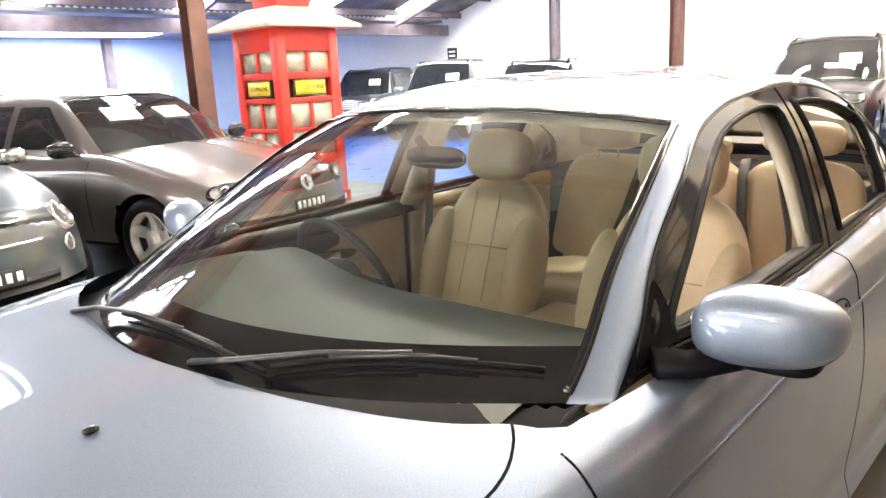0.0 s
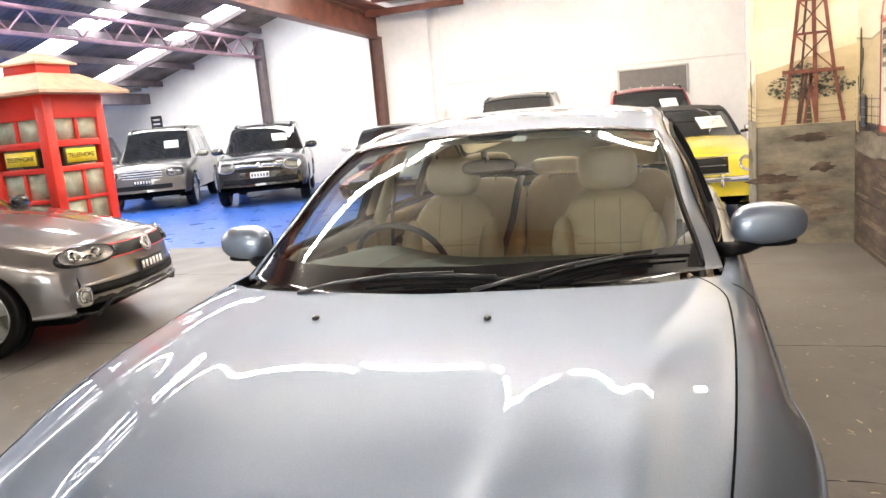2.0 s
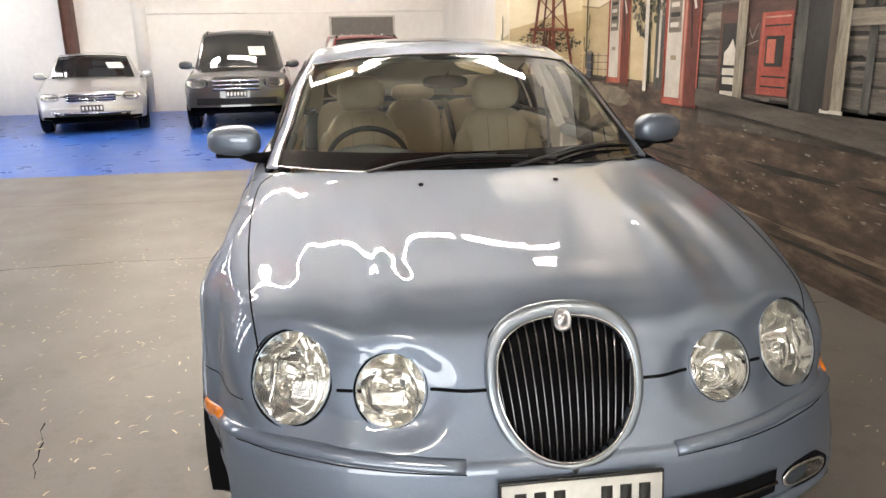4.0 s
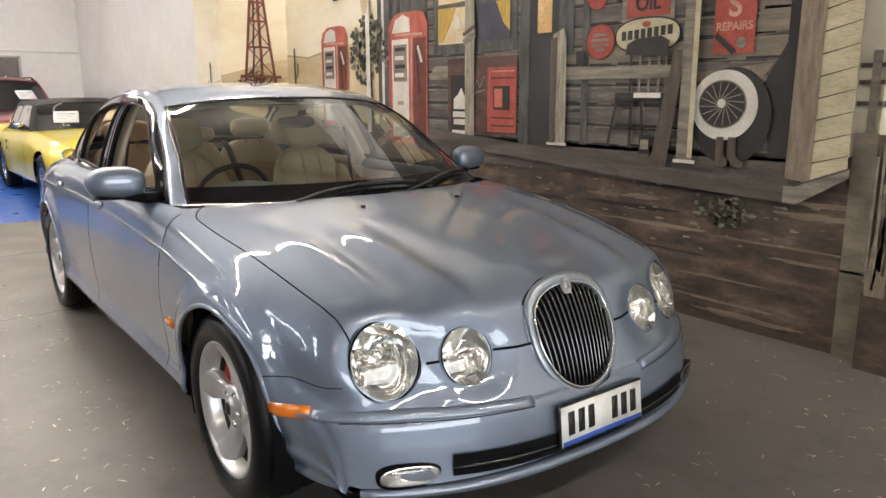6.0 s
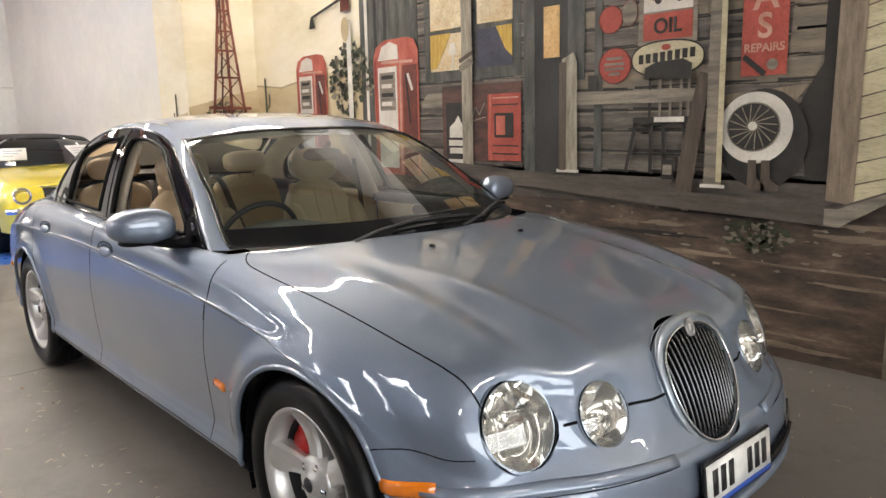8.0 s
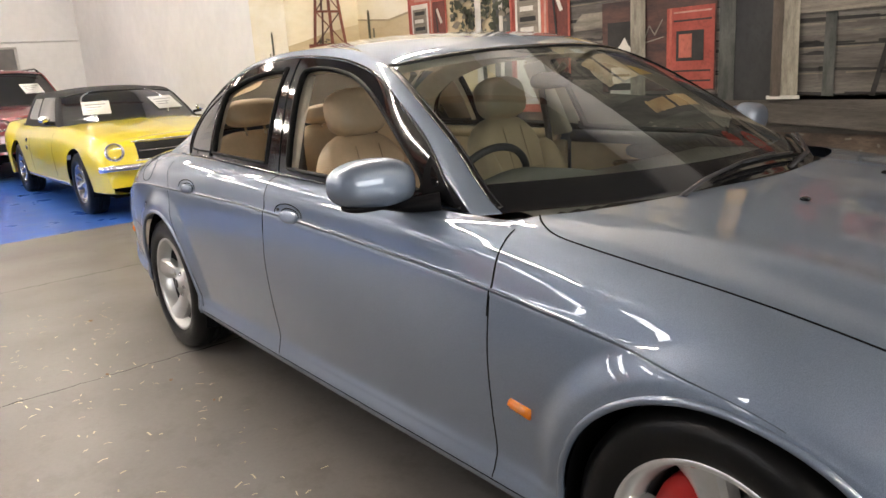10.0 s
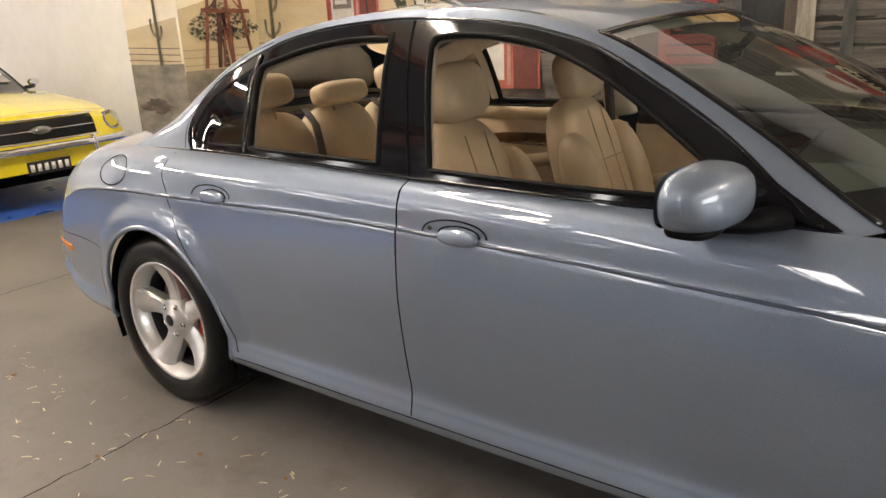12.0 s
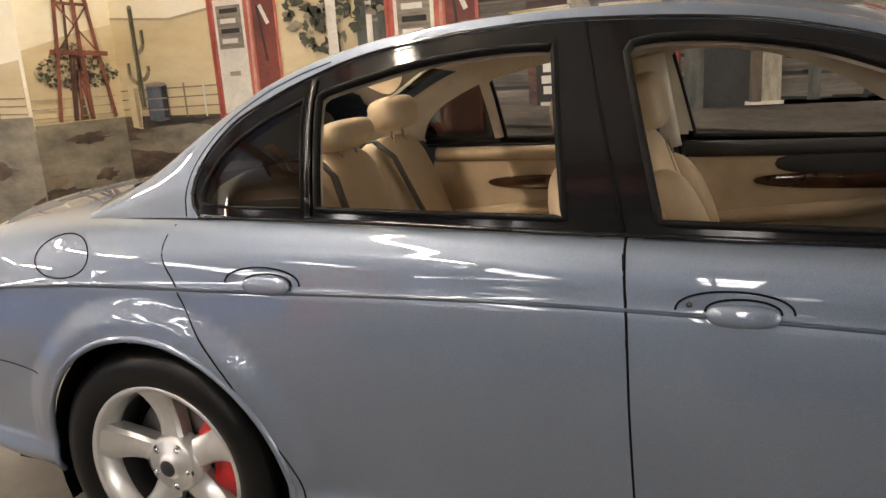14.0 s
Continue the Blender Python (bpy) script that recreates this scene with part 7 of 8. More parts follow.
for z in (1.18, 1.23, 1.28):
    flank.bar("painted_fence_rail", (PIER_X0, z), (PIER_X1, z - 0.02), 0.009, M_TAN, 5)
flank.blot("painted_scrub", -4.75, 0.8, 0.22, 0.06, M_DIRT, 5, 0.3, 26, 9)

# the shallow second pier
PIER2_Y = 2.03
structure("wall_pier_front", box(2.20, 3.40, PIER2_Y + 0.002, SIDE_Y, 0, TOP + 1.3), WALL_WHITE, "shallow wall pier closing the mural")
end = Face("y", PIER2_Y, -1)
end.rect("painted_sky", 2.195, 3.40, 1.1, TOP, M_SKY, 1)
end.rect("painted_ground", 2.195, 3.40, 0.0, 1.15, M_DIRT, 2)
end.rect("painted_tree_trunk", 2.21, 2.30, 0.38, 0.62, M_TAN, 5)
for k in range(60):
    x = rnd.uniform(2.2, 3.3)
    end.bar("painted_grass", (x, rnd.uniform(0.32, 0.6)), (x + rnd.uniform(-0.06, 0.06), rnd.uniform(0.75, 1.15)), 0.012, M_LEAF if k % 3 else M_SCRUB, 5 + k % 4)
for z in (1.29, 1.39, 1.47):
    end.bar("painted_fence_rail", (2.20, z), (3.3, z), 0.03, M_POSTDARK, 5)

# ---- display cars ----
def display_car(name, label, at, turn, paint, L, W, H, wb, fo, wr, nose, cowl_z, cowl, top0, top1, tail0, deck, belt=None, tuck=0.12, bow=0.34, windows=None, glass_mat=None, rim=None, spokes=5,
                roof_mat=None, sill_z0=0.24, dark_low=False, group="display cars", wheel_mat=None):
    """A parked car. Lengths along it count from the middle of the wheelbase, forwards."""
    car = thing(name, (*at, 0), label, "car", group, turn)
    gmat = glass_mat or CAR_GLASS_DARK
    xf, xr = wb / 2, -wb / 2
    xn = xf + fo
    xt = xn - L
    b = belt or cowl_z
    half = W / 2
    topz = curve((xt, sill_z0 + 0.25), (xt + 0.04, deck * 0.70), (xt + 0.10, deck * 0.93), (xt + 0.22, deck), (tail0, deck + 0.01), (0, b), (cowl, cowl_z), ((cowl + xn) / 2, (cowl_z * 0.45 + nose * 0.55) + 0.03),
                 (xn - 0.22, nose + 0.005), (xn - 0.10, nose - 0.035), (xn - 0.04, nose - 0.13), (xn - 0.014, nose - 0.28), (xn - 0.005, sill_z0 + 0.2), (xn, sill_z0 + 0.085))
    shz = curve((xt, sill_z0 + 0.25), (xt + 0.05, deck * 0.68), (xt + 0.14, deck * 0.90), (xt + 0.3, deck - 0.03), (tail0, deck - 0.03), (0, b - 0.02), (cowl, cowl_z - 0.04), (xf, (cowl_z + nose) / 2 - 0.03), (xn - 0.24, nose - 0.05),
                (xn - 0.11, nose - 0.09), (xn - 0.04, nose - 0.17), (xn - 0.014, nose - 0.30), (xn - 0.005, sill_z0 + 0.19), (xn, sill_z0 + 0.08))
    wid = curve((xt, half - 0.10), (xt + 0.15, half - 0.03), (xr, half), (xf, half), (xn - 0.25, half - 0.03), (xn - 0.08, half - 0.07), (xn, half - 0.11))
    shy = lambda s: wid(s) - 0.115
    low = curve((xt, sill_z0 + 0.14), (xt + 0.2, sill_z0 + 0.08), (xr, sill_z0 + 0.08), (xf, sill_z0 + 0.08), (xn - 0.1, sill_z0 + 0.07), (xn, sill_z0 + 0.07))
    zero = lambda s: 0 * s
    lines = [(zero, topz), (lambda s: 0.5 * shy(s), lambda s: topz(s) - 0.25 * (topz(s) - shz(s))), (lambda s: 0.86 * shy(s), lambda s: topz(s) - 0.7 * (topz(s) - shz(s))), (shy, shz),
             (lambda s: 0.4 * shy(s) + 0.6 * wid(s), lambda s: 0.86 * shz(s) + 0.14 * low(s)), (lambda s: wid(s) - 0.012, lambda s: 0.72 * shz(s) + 0.28 * low(s)), (wid, lambda s: 0.45 * shz(s) + 0.55 * low(s)),
             (lambda s: wid(s) - 0.02, low), (lambda s: wid(s) - 0.04, lambda s: low(s) - 0.05), (lambda s: wid(s) - 0.2, lambda s: low(s) - 0.055)]

    def bowed(s, y, z):
        return s - bow * step(s, xf - 0.1, xn) * (y / half) ** 2.6 + 0.22 * step(-s, -xr, -xt) * (y / half) ** 2.8
    sk = Shell(lines, bowed, spaced((xt, xt + 0.25, 10), (xt + 0.25, xn - 0.25, 90), (xn - 0.25, xn - 0.04, 14), (xn - 0.04, xn, 14)), spaced((0, 3, 12), (3, 9, 24)))
    cc = sk.centres()
    gone = np.zeros(len(cc), bool)
    for ax in (xf, xr):
        ar = wr + 0.045
        ring = [(ax + ar * math.cos(w), wr + ar * math.sin(w)) for w in np.linspace(-0.4, math.pi + 0.4, 120)]
        ins = ((cc[:, 0] - ax) ** 2 + (cc[:, 2] - wr) ** 2 < ar * ar) & (cc[:, 1] > half * 0.5)
        sk.snap(ins, ring, [0, 2], lambda q: q[:, 1] > half * 0.5)
        gone |= ins | ((abs(cc[:, 0] - ax) < ar * 0.98) & (cc[:, 2] < wr) & (cc[:, 1] > half * 0.5))
    vm = np.tile((sk.v[:-1] + sk.v[1:]) / 2, len(sk.s) - 1)
    sm = np.repeat((sk.s[:-1] + sk.s[1:]) / 2, len(sk.v) - 1)
    cx, cy, cz = sk.centres().T
    rear_end = max(tail0 - 0.02, xt + 0.16)
    cabin0 = (vm < 3) & (cx < cowl - 0.10) & (cx > rear_end + 0.08)
    bon = (vm < 3) & (cx >= cowl - 0.10) & (sm < xn - 0.13)
    keep = ~gone & ~cabin0
    parts = (("bonnet", bon & keep, 0), ("front_bumper", keep & ~bon & (cx > xf + wr + 0.10), 0), ("rear_bumper", keep & (cx < xr - wr - 0.10) & (vm > 3), 0), ("boot_lid", keep & ~bon & (vm < 3) & (cx < xf), 0))
    done = np.zeros(len(cc), bool)
    for pname, m, _ in parts:
        m = m & ~done
        if m.any():
            v, f, n = both(sk, m)
            part(pname, (v, f), paint, car, "", True, n)
            done |= m
    flanks = []
    for pname, m in (("front_wing", cx > cowl - 0.15), ("front_door", cx > cowl - 1.25), ("rear_door", cx > xr + wr * 0.6), ("rear_quarter_panel", cx > -99)):
        m = m & keep & ~done
        done |= m
        if m.any():
            flanks.append((pname, m))
    for sd in (-1, 1):
        for pname, m in flanks:
            v, f, n = sk.cut(m, sd)
            part(pname, (v, f), paint, car, "", True, n)
        for xs, z1 in ((cowl - 0.15, b - 0.05), (cowl - 1.25, b - 0.04)):
            part("shut_line", ribbon(sk, [(xs, z1), (xs, sill_z0 + 0.12)], [0, 2], sd, 0.004, 0, lambda q: q[:, 1] > half * 0.5, flat=0.4, gap=0.06), SEAM, car)
        for ax in (xf, xr):
            ar = wr + 0.05
            vv = []
            for r, d0 in ((ar, half - 0.03), (ar, half - 0.32)):
                vv += [(ax + r * math.cos(w), sd * d0, wr + r * math.sin(w)) for w in np.linspace(-0.3, math.pi + 0.3, 20)]
            vv.append((ax, sd * (half - 0.32), wr))
            part("wheel_arch_liner", (vv, [(i, i + 1, i + 21, i + 20) for i in range(19)] + [(20 + i, 21 + i, 40) for i in range(19)]), SEAM, car)
            wheel_parts(car, (ax, sd * (half - 0.115), wr), sd, wr, rim or wr * 0.70, 0.21, spokes, 0.05 if spokes == 5 else 0.03, None, False, metal=wheel_mat)
    part("underbody", box(xt + 0.3, xn - 0.3, -half + 0.2, half - 0.2, sill_z0 - 0.05, sill_z0 + 0.05), SEAM, car)
    # cabin
    rz = curve((tail0 - 0.03, deck - 0.02), ((tail0 * 0.55 + top1 * 0.45), deck * 0.42 + H * 0.58), (top1, H - 0.045), ((top1 * 0.65 + top0 * 0.35), H - 0.004), ((top1 * 0.3 + top0 * 0.7), H - 0.005), (top0, H - 0.055), ((top0 + cowl) / 2, (H + cowl_z) / 2 + 0.0), (cowl + 0.03, cowl_z - 0.025))
    lz = lambda s: rz(s) - 0.05 - 0.01 * step(s, top0, cowl)
    ry = curve((tail0 - 0.03, half - tuck - 0.14), (top1, half - tuck - 0.17), (top0, half - tuck - 0.16), (cowl + 0.03, half - tuck - 0.03))
    by = lambda s: wid(s) - 0.115
    bz = lambda s: np.minimum(shz(s) + 0.004, lz(s) - 0.012)

    def gl(q):
        return (lambda s: ry(s) * q, lambda s: rz(s) - (rz(s) - lz(s)) * q ** 2.6)
    cl = [gl(0.0), gl(0.5), gl(0.9), (lambda s: ry(s) * 1.02, lambda s: lz(s) - 0.004), (lambda s: 0.5 * np.maximum(by(s), ry(s) + 0.02) + 0.5 * ry(s) + 0.02, lambda s: 0.5 * bz(s) + 0.5 * lz(s)), (lambda s: np.maximum(by(s), ry(s) + 0.02), bz)]

    def cbow(s, y, z):
        return s - 0.22 * step(s, top0 - 0.5, cowl) * (y / half) ** 2.2 + 0.14 * step(-s, -top1 - 0.3, -tail0) * (y / half) ** 2.2
    tp = Shell(cl, cbow, spaced((tail0 - 0.03, cowl + 0.03, 80)), spaced((0, 2, 12), (2, 3.2, 8), (3.2, 5, 14)))
    tc = tp.centres()
    tvm = np.tile((tp.v[:-1] + tp.v[1:]) / 2, len(tp.s) - 1)
    tsm = np.repeat((tp.s[:-1] + tp.s[1:]) / 2, len(tp.v) - 1)
    side_pos = lambda q: q[:, 1] > half * 0.4
    zb = b + 0.03
    glassy = {}
    side_win = np.zeros(len(tc), bool)
    for k, w in enumerate(windows or []):
        o = smooth_outline([p for q in w for p in (q, q)], 6)
        m = inside_outline(tc[:, [0, 2]], o) & (tvm > 2.9)
        tp.snap(m, even(o, 0.006, True), [0, 2], side_pos)
        glassy[k] = m
        side_win |= m
    scr = (tvm < 2.3) & (tsm > top0 + 0.02)
    rear = (tvm < 2.2) & (tsm < top1 - 0.04) & (tsm > tail0 + 0.06)
    v, f, n = both(tp, ~side_win & ~scr & ~rear)
    part("roof", (v, f), roof_mat or paint, car, "black cloth folding roof" if roof_mat else "", True, n)
    for nm, m in (("windscreen", scr), ("rear_window", rear)):
        v, f, n = both(tp, m)
        part(nm, (v, f), gmat, car, "", True, n)
    for sd in (-1, 1):
        for m in glassy.values():
            v, f, n = tp.cut(m, sd)
            part("side_window", (v, f), gmat, car, "", True, n)
    for s0 in (top0 + 0.02,):
        uv = np.array([(s0, q) for q in np.linspace(0, 2.3, 12)])
        p = tp.at(uv)
        part("screen_border", sweep(np.concatenate([p[::-1], (p * (1, -1, 1))[1:]]), 0.012, 6), BLACK_TRIM, car)
    return car, sk, tp, dict(xf=xf, xr=xr, xn=xn, xt=xt, half=half)


def front_place(sk, y, z, side, push=0.004, up=0.0):
    uv, co = sk.find([(abs(y), z)], [1, 2], lambda q: q[:, 0] > sk.s[-1] - 0.75)
    n = sk.normal(uv)[0]
    n = Vector((max(n[0], 0.15), n[1] * side, n[2] + up)).normalized()
    return facing(tuple(Vector(co[0] * (1, side, 1)) + n * push), n)


def head_lamps(car, sk, y, z, rx, ry, power=2.4, ring=None, twin=False, bowl=None):
    for sd in (-1, 1):
        m = front_place(sk, y, z, sd, 0.006)
        lamp = part("headlamp", moved(rings([(rx * 1.05, ry * 1.05, -0.04), (rx * 1.05, ry * 1.05, 0.0), (rx * 0.95, ry * 0.95, 0.004)], 28, power), m), ring or BLACK_TRIM, car, "clear glass headlamp")
        part("reflector", moved(rings([(rx * 0.97, ry * 0.97, 0.002), (rx * 0.6, ry * 0.6, -0.02), (0.001, 0.001, -0.028)], 28, power), m), bowl or REFLECTOR, lamp)
        if twin:
            for q in (-0.4, 0.35):
                part("lamp_bowl", moved(rings([(ry * 0.62, ry * 0.62, 0.004), (ry * 0.66, ry * 0.66, 0.012), (ry * 0.5, ry * 0.5, 0.004), (0.001, 0.001, -0.01)], 20), m @ Matrix.Translation((q * rx, 0, 0))), CHROME, lamp)
        part("lamp_lens", moved(dome(rx * 0.96, ry * 0.96, 0.016, 5, 28, power), m), LENS, lamp).visible_shadow = False


def front_panel(car, sk, name, y0, y1, z0, z1, mat, label="", push=0.005, rows=5, cols=15, parent=None):
    """A panel laid on the front between two heights."""
    ys, zs = np.linspace(y0, y1, cols), np.linspace(z0, z1, rows)
    pts = [(abs(a), b) for b in zs for a in ys]
    uv, co = sk.find(pts, [1, 2], lambda q: q[:, 0] > sk.s[-1] - 0.75)
    sg = np.array([1 if a >= 0 else -1 for b in zs for a in ys])
    n = sk.normal(uv)
    v = (co + n * push) * np.stack([np.ones(len(sg)), sg, np.ones(len(sg))], 1)
    f = [(r * cols + c0, r * cols + c0 + 1, (r + 1) * cols + c0 + 1, (r + 1) * cols + c0) for r in range(rows - 1) for c0 in range(cols - 1)]
    return part(name, (v, f), mat, parent or car, label)


def front_bar(car, sk, name, y0, y1, z, r, mat, parent=None, push=0.006, flat=1.0, z2=None):
    ys = np.linspace(y0, y1, 21)
    zz = np.linspace(z, z if z2 is None else z2, 21)
    uv, co = sk.find([(abs(a), q) for a, q in zip(ys, zz)], [1, 2], lambda q: q[:, 0] > sk.s[-1] - 0.75)
    n = sk.normal(uv)
    sg = np.where(ys >= 0, 1, -1)
    p = (co + n * push) * np.stack([np.ones(21), sg, np.ones(21)], 1)
    return part(name, sweep(p, r, 8, flat=flat, up=(1, 0, 0.2)), mat, parent or car)


def front_plate(car, sk, z, w=0.37, h=0.11, ground=None, ink=None, y=0.0):
    x = float(sk.find([(abs(y), z)], [1, 2], lambda q: q[:, 0] > sk.s[-1] - 0.75)[1][0][0])
    m = facing((x + 0.02, y, z), (1, 0, 0.05))
    p = part("number_plate", moved(box(-w / 2, w / 2, -h / 2, h / 2, -0.012, 0.0, 0.004), m), ground or BLACK_INK, car, "number plate with plain bars")
    for k in range(6):
        c0 = (-0.40 + 0.16 * k) * w
        part("plate_bar", moved(box(c0 - 0.045 * w, c0 + 0.045 * w, -h * 0.28, h * 0.28, 0.0, 0.002), m), ink or WHITE_PLATE, p)


def mirrors(car, x, y, z, mat, size=1.0):
    for sd in (-1, 1):
        p = part("door_mirror", puff(x, sd * (y + 0.09 * size), z, 0.05 * size, 0.11 * size, 0.065 * size, 2.6), mat, car)
        part("mirror_arm", sweep([(x + 0.02, sd * (y - 0.05), z - 0.05), (x, sd * (y + 0.05), z - 0.04)], 0.02, 8), BLACK_TRIM, p)


def price_card(car, tp, x, y, w=0.30, h=0.22):
    """A sheet of paper behind the windscreen."""
    q = np.array([(x - h * 0.4, abs(y))])
    uv, co = tp.find([(x, abs(y))], [0, 1], lambda c: c[:, 2] > 0.6)
    n = tp.normal(uv)[0]
    sd = 1 if y >= 0 else -1
    m = facing(tuple(co[0] * (1, sd, 1) + n * (1, sd, 1) * 0.006), tuple(n * (1, sd, 1)))
    p = part("price_card", moved(box(-w / 2, w / 2, -h / 2, h / 2, 0, 0.003), m), PAPER, car, "white paper price card in the windscreen")
    for k in range(3):
        part("card_line", moved(box(-w * 0.36, w * 0.36 - 0.05 * k, h * (0.22 - 0.2 * k), h * (0.28 - 0.2 * k), 0.003, 0.004), m), plain("grey_ink", (0.35, 0.35, 0.36), 0.6), p)


def band_window(x0, x1, z0, z1, rake0, rake1):
    """A four-cornered side window; the rakes move its upper corners inwards."""
    return [(x0, z0), (x0 + rake0, z1), (x1 - rake1, z1), (x1, z0)]


GREY_PAINT = car_paint("warm_grey_metallic_paint", (0.21, 0.193, 0.185), 0.8, 0.32)
DARK_GREEN_PAINT = car_paint("dark_green_grey_paint", (0.035, 0.05, 0.052), 0.3, 0.3)
YELLOW_PAINT = car_paint("yellow_paint", (0.84, 0.68, 0.02), 0.0, 0.35)
RED_PAINT = car_paint("dark_red_paint", (0.20, 0.006, 0.012), 0.1, 0.3)
BLACK_PAINT = car_paint("black_paint", (0.010, 0.011, 0.013), 0.1, 0.25)
SILVER_PAINT = car_paint("silver_paint", (0.52, 0.52, 0.51), 0.55, 0.3)
GREIGE_PAINT = car_paint("grey_gold_paint", (0.16, 0.152, 0.138), 0.6, 0.3)
CHARCOAL_PAINT = car_paint("charcoal_paint", (0.045, 0.047, 0.05), 0.3, 0.3)
SOFT_TOP = plain("black_hood_cloth", (0.014, 0.014, 0.015), 0.8, bump=0.2)
RED_TRIM = plain("red_trim_strip", (0.5, 0.02, 0.02), 0.35)
MESH_BLACK = plain("black_grille_mesh", (0.009, 0.009, 0.009), 0.5, Specular_IOR_Level=0.2)

# grey hot hatch facing the saloon
hatch, sk, tp, q = display_car("hatchback_car", "grey metallic hatchback with a red-lined black grille", (-1.30, -5.46), 104, GREY_PAINT, 4.21, 1.78, 1.46, 2.578, 0.87, 0.315, 0.77, 0.98, 0.83, 0.12, -1.55, -1.98, 1.0, 0.95,
                               windows=[band_window(0.42, -0.42, 0.985, 1.33, -0.42, -0.02), band_window(-0.50, -1.32, 0.995, 1.34, 0.0, -0.18), [(-1.38, 1.05), (-1.25, 1.30), (-1.60, 1.25), (-1.72, 1.12)]])
head_lamps(hatch, sk, 0.60, 0.67, 0.215, 0.072, 2.4, BLACK_TRIM, True, plain("grey_lamp_housing", (0.30, 0.30, 0.31), 0.25, 0.6))
front_panel(hatch, sk, "radiator_grille", -0.43, 0.43, 0.615, 0.70, MESH_BLACK, "black honeycomb grille")
for zz in (0.612, 0.703):
    front_bar(hatch, sk, "grille_strip", -0.43, 0.43, zz, 0.006, RED_TRIM)
front_panel(hatch, sk, "lower_grille", -0.72, 0.72, 0.315, 0.455, MESH_BLACK, "black lower grille mesh")
m = front_place(sk, 0.001, 0.655, 1, 0.008)
bd = part("badge", moved(rings([(0.074, 0.074, 0), (0.074, 0.074, 0.012), (0.061, 0.061, 0.014), (0.001, 0.001, 0.006)], 28), m), CHROME, hatch, "round chrome badge")
part("badge_mark", moved(join(box(-0.035, 0.035, -0.006, 0.006, 0.010, 0.016), box(-0.006, 0.006, -0.04, 0.04, 0.010, 0.016)), m), CHROME, bd)
for sd in (-1, 1):
    mm = front_place(sk, 0.70, 0.385, sd, 0.008)
    part("fog_lamp", moved(rings([(0.055, 0.07, -0.02), (0.055, 0.07, 0.006), (0.045, 0.06, 0.008), (0.001, 0.001, 0.0)], 20, 3.5), mm), REFLECTOR, hatch, "square chrome-edged fog lamp")
front_plate(hatch, sk, 0.50, 0.37, 0.10)
front_bar(hatch, sk, "chin_lip", -0.75, 0.75, 0.27, 0.018, BLACK_TRIM)
mirrors(hatch, 0.52, 0.86, 1.0, BLACK_TRIM)
price_card(hatch, tp, 0.42, -0.28, 0.30, 0.20)
price_card(hatch, tp, 0.45, 0.22, 0.32, 0.18)

# small dark retro car beside it
mini, sk, tp, q = display_car("small_retro_car", "small dark green-grey retro hatchback with round lamps", (0.78, -5.02), 98, DARK_GREEN_PAINT, 3.55, 1.63, 1.49, 2.30, 0.70, 0.29, 0.80, 0.98, 0.78, 0.22, -1.30, -1.62, 0.98, 0.96, bow=0.42,
                              windows=[band_window(0.46, -0.50, 0.995, 1.36, -0.38, -0.02), band_window(-0.58, -1.25, 1.02, 1.35, 0.0, -0.30)])
for zz, rr in ((0.70, 0.092), (0.53, 0.052)):
    head_lamps(mini, sk, 0.56, zz, rr, rr, 2.0, CHROME)
front_bar(mini, sk, "chrome_whisker", -0.34, 0.34, 0.60, 0.010, CHROME)
front_panel(mini, sk, "lower_grille", -0.42, 0.42, 0.30, 0.38, MESH_BLACK)
front_plate(mini, sk, 0.43, 0.37, 0.10)
mirrors(mini, 0.45, 0.80, 1.0, CHROME, 0.9)

# yellow convertible with a black hood
pony, sk, tp, q = display_car("convertible_car", "bright yellow classic convertible with raised black hood", (-7.62, 0.60), 2, YELLOW_PAINT, 4.66, 1.80, 1.31, 2.743, 0.80, 0.325, 0.80, 0.93, 0.72, 0.18, -1.02, -1.42, 0.91, 0.90, bow=0.10, tuck=0.08,
                              windows=[band_window(0.40, -0.46, 0.95, 1.21, -0.30, -0.02), band_window(-0.50, -0.95, 0.96, 1.20, 0.0, -0.15)], roof_mat=SOFT_TOP, spokes=10, rim=0.205, wheel_mat=plain("worn_chrome_wheel", (0.42, 0.42, 0.43), 0.22, 0.95))
gr = front_panel(pony, sk, "radiator_grille", -0.50, 0.50, 0.575, 0.735, MESH_BLACK, "wide black mouth grille", 0.008)
front_bar(pony, sk, "grille_frame", -0.52, 0.52, 0.745, 0.009, CHROME, gr)
front_bar(pony, sk, "grille_frame", -0.52, 0.52, 0.565, 0.009, CHROME, gr)
front_bar(pony, sk, "grille_bar", -0.48, 0.48, 0.655, 0.005, CHROME, gr, 0.014)
m = front_place(sk, 0.001, 0.655, 1, 0.02)
part("grille_emblem", moved(rings([(0.10, 0.035, 0), (0.09, 0.03, 0.012), (0.001, 0.001, 0.014)], 20, 1.6), m), plain("pewter", (0.4, 0.4, 0.4), 0.25, 0.9), gr, "small pewter emblem")
head_lamps(pony, sk, 0.70, 0.665, 0.088, 0.088, 2.0, CHROME)
bumper = front_bar(pony, sk, "chrome_bumper", -0.82, 0.82, 0.505, 0.035, CHROME, None, 0.035, 1.5)
for sd in (-0.42, 0.42):
    mm = front_place(sk, sd, 0.49, 1 if sd > 0 else -1, 0.06)
    part("overrider", moved(puff(0, 0, 0, 0.022, 0.075, 0.025, 2.4), mm), CHROME, bumper)
front_plate(pony, sk, 0.36, 0.37, 0.11)
mirrors(pony, 0.42, 0.86, 0.98, CHROME, 0.55)
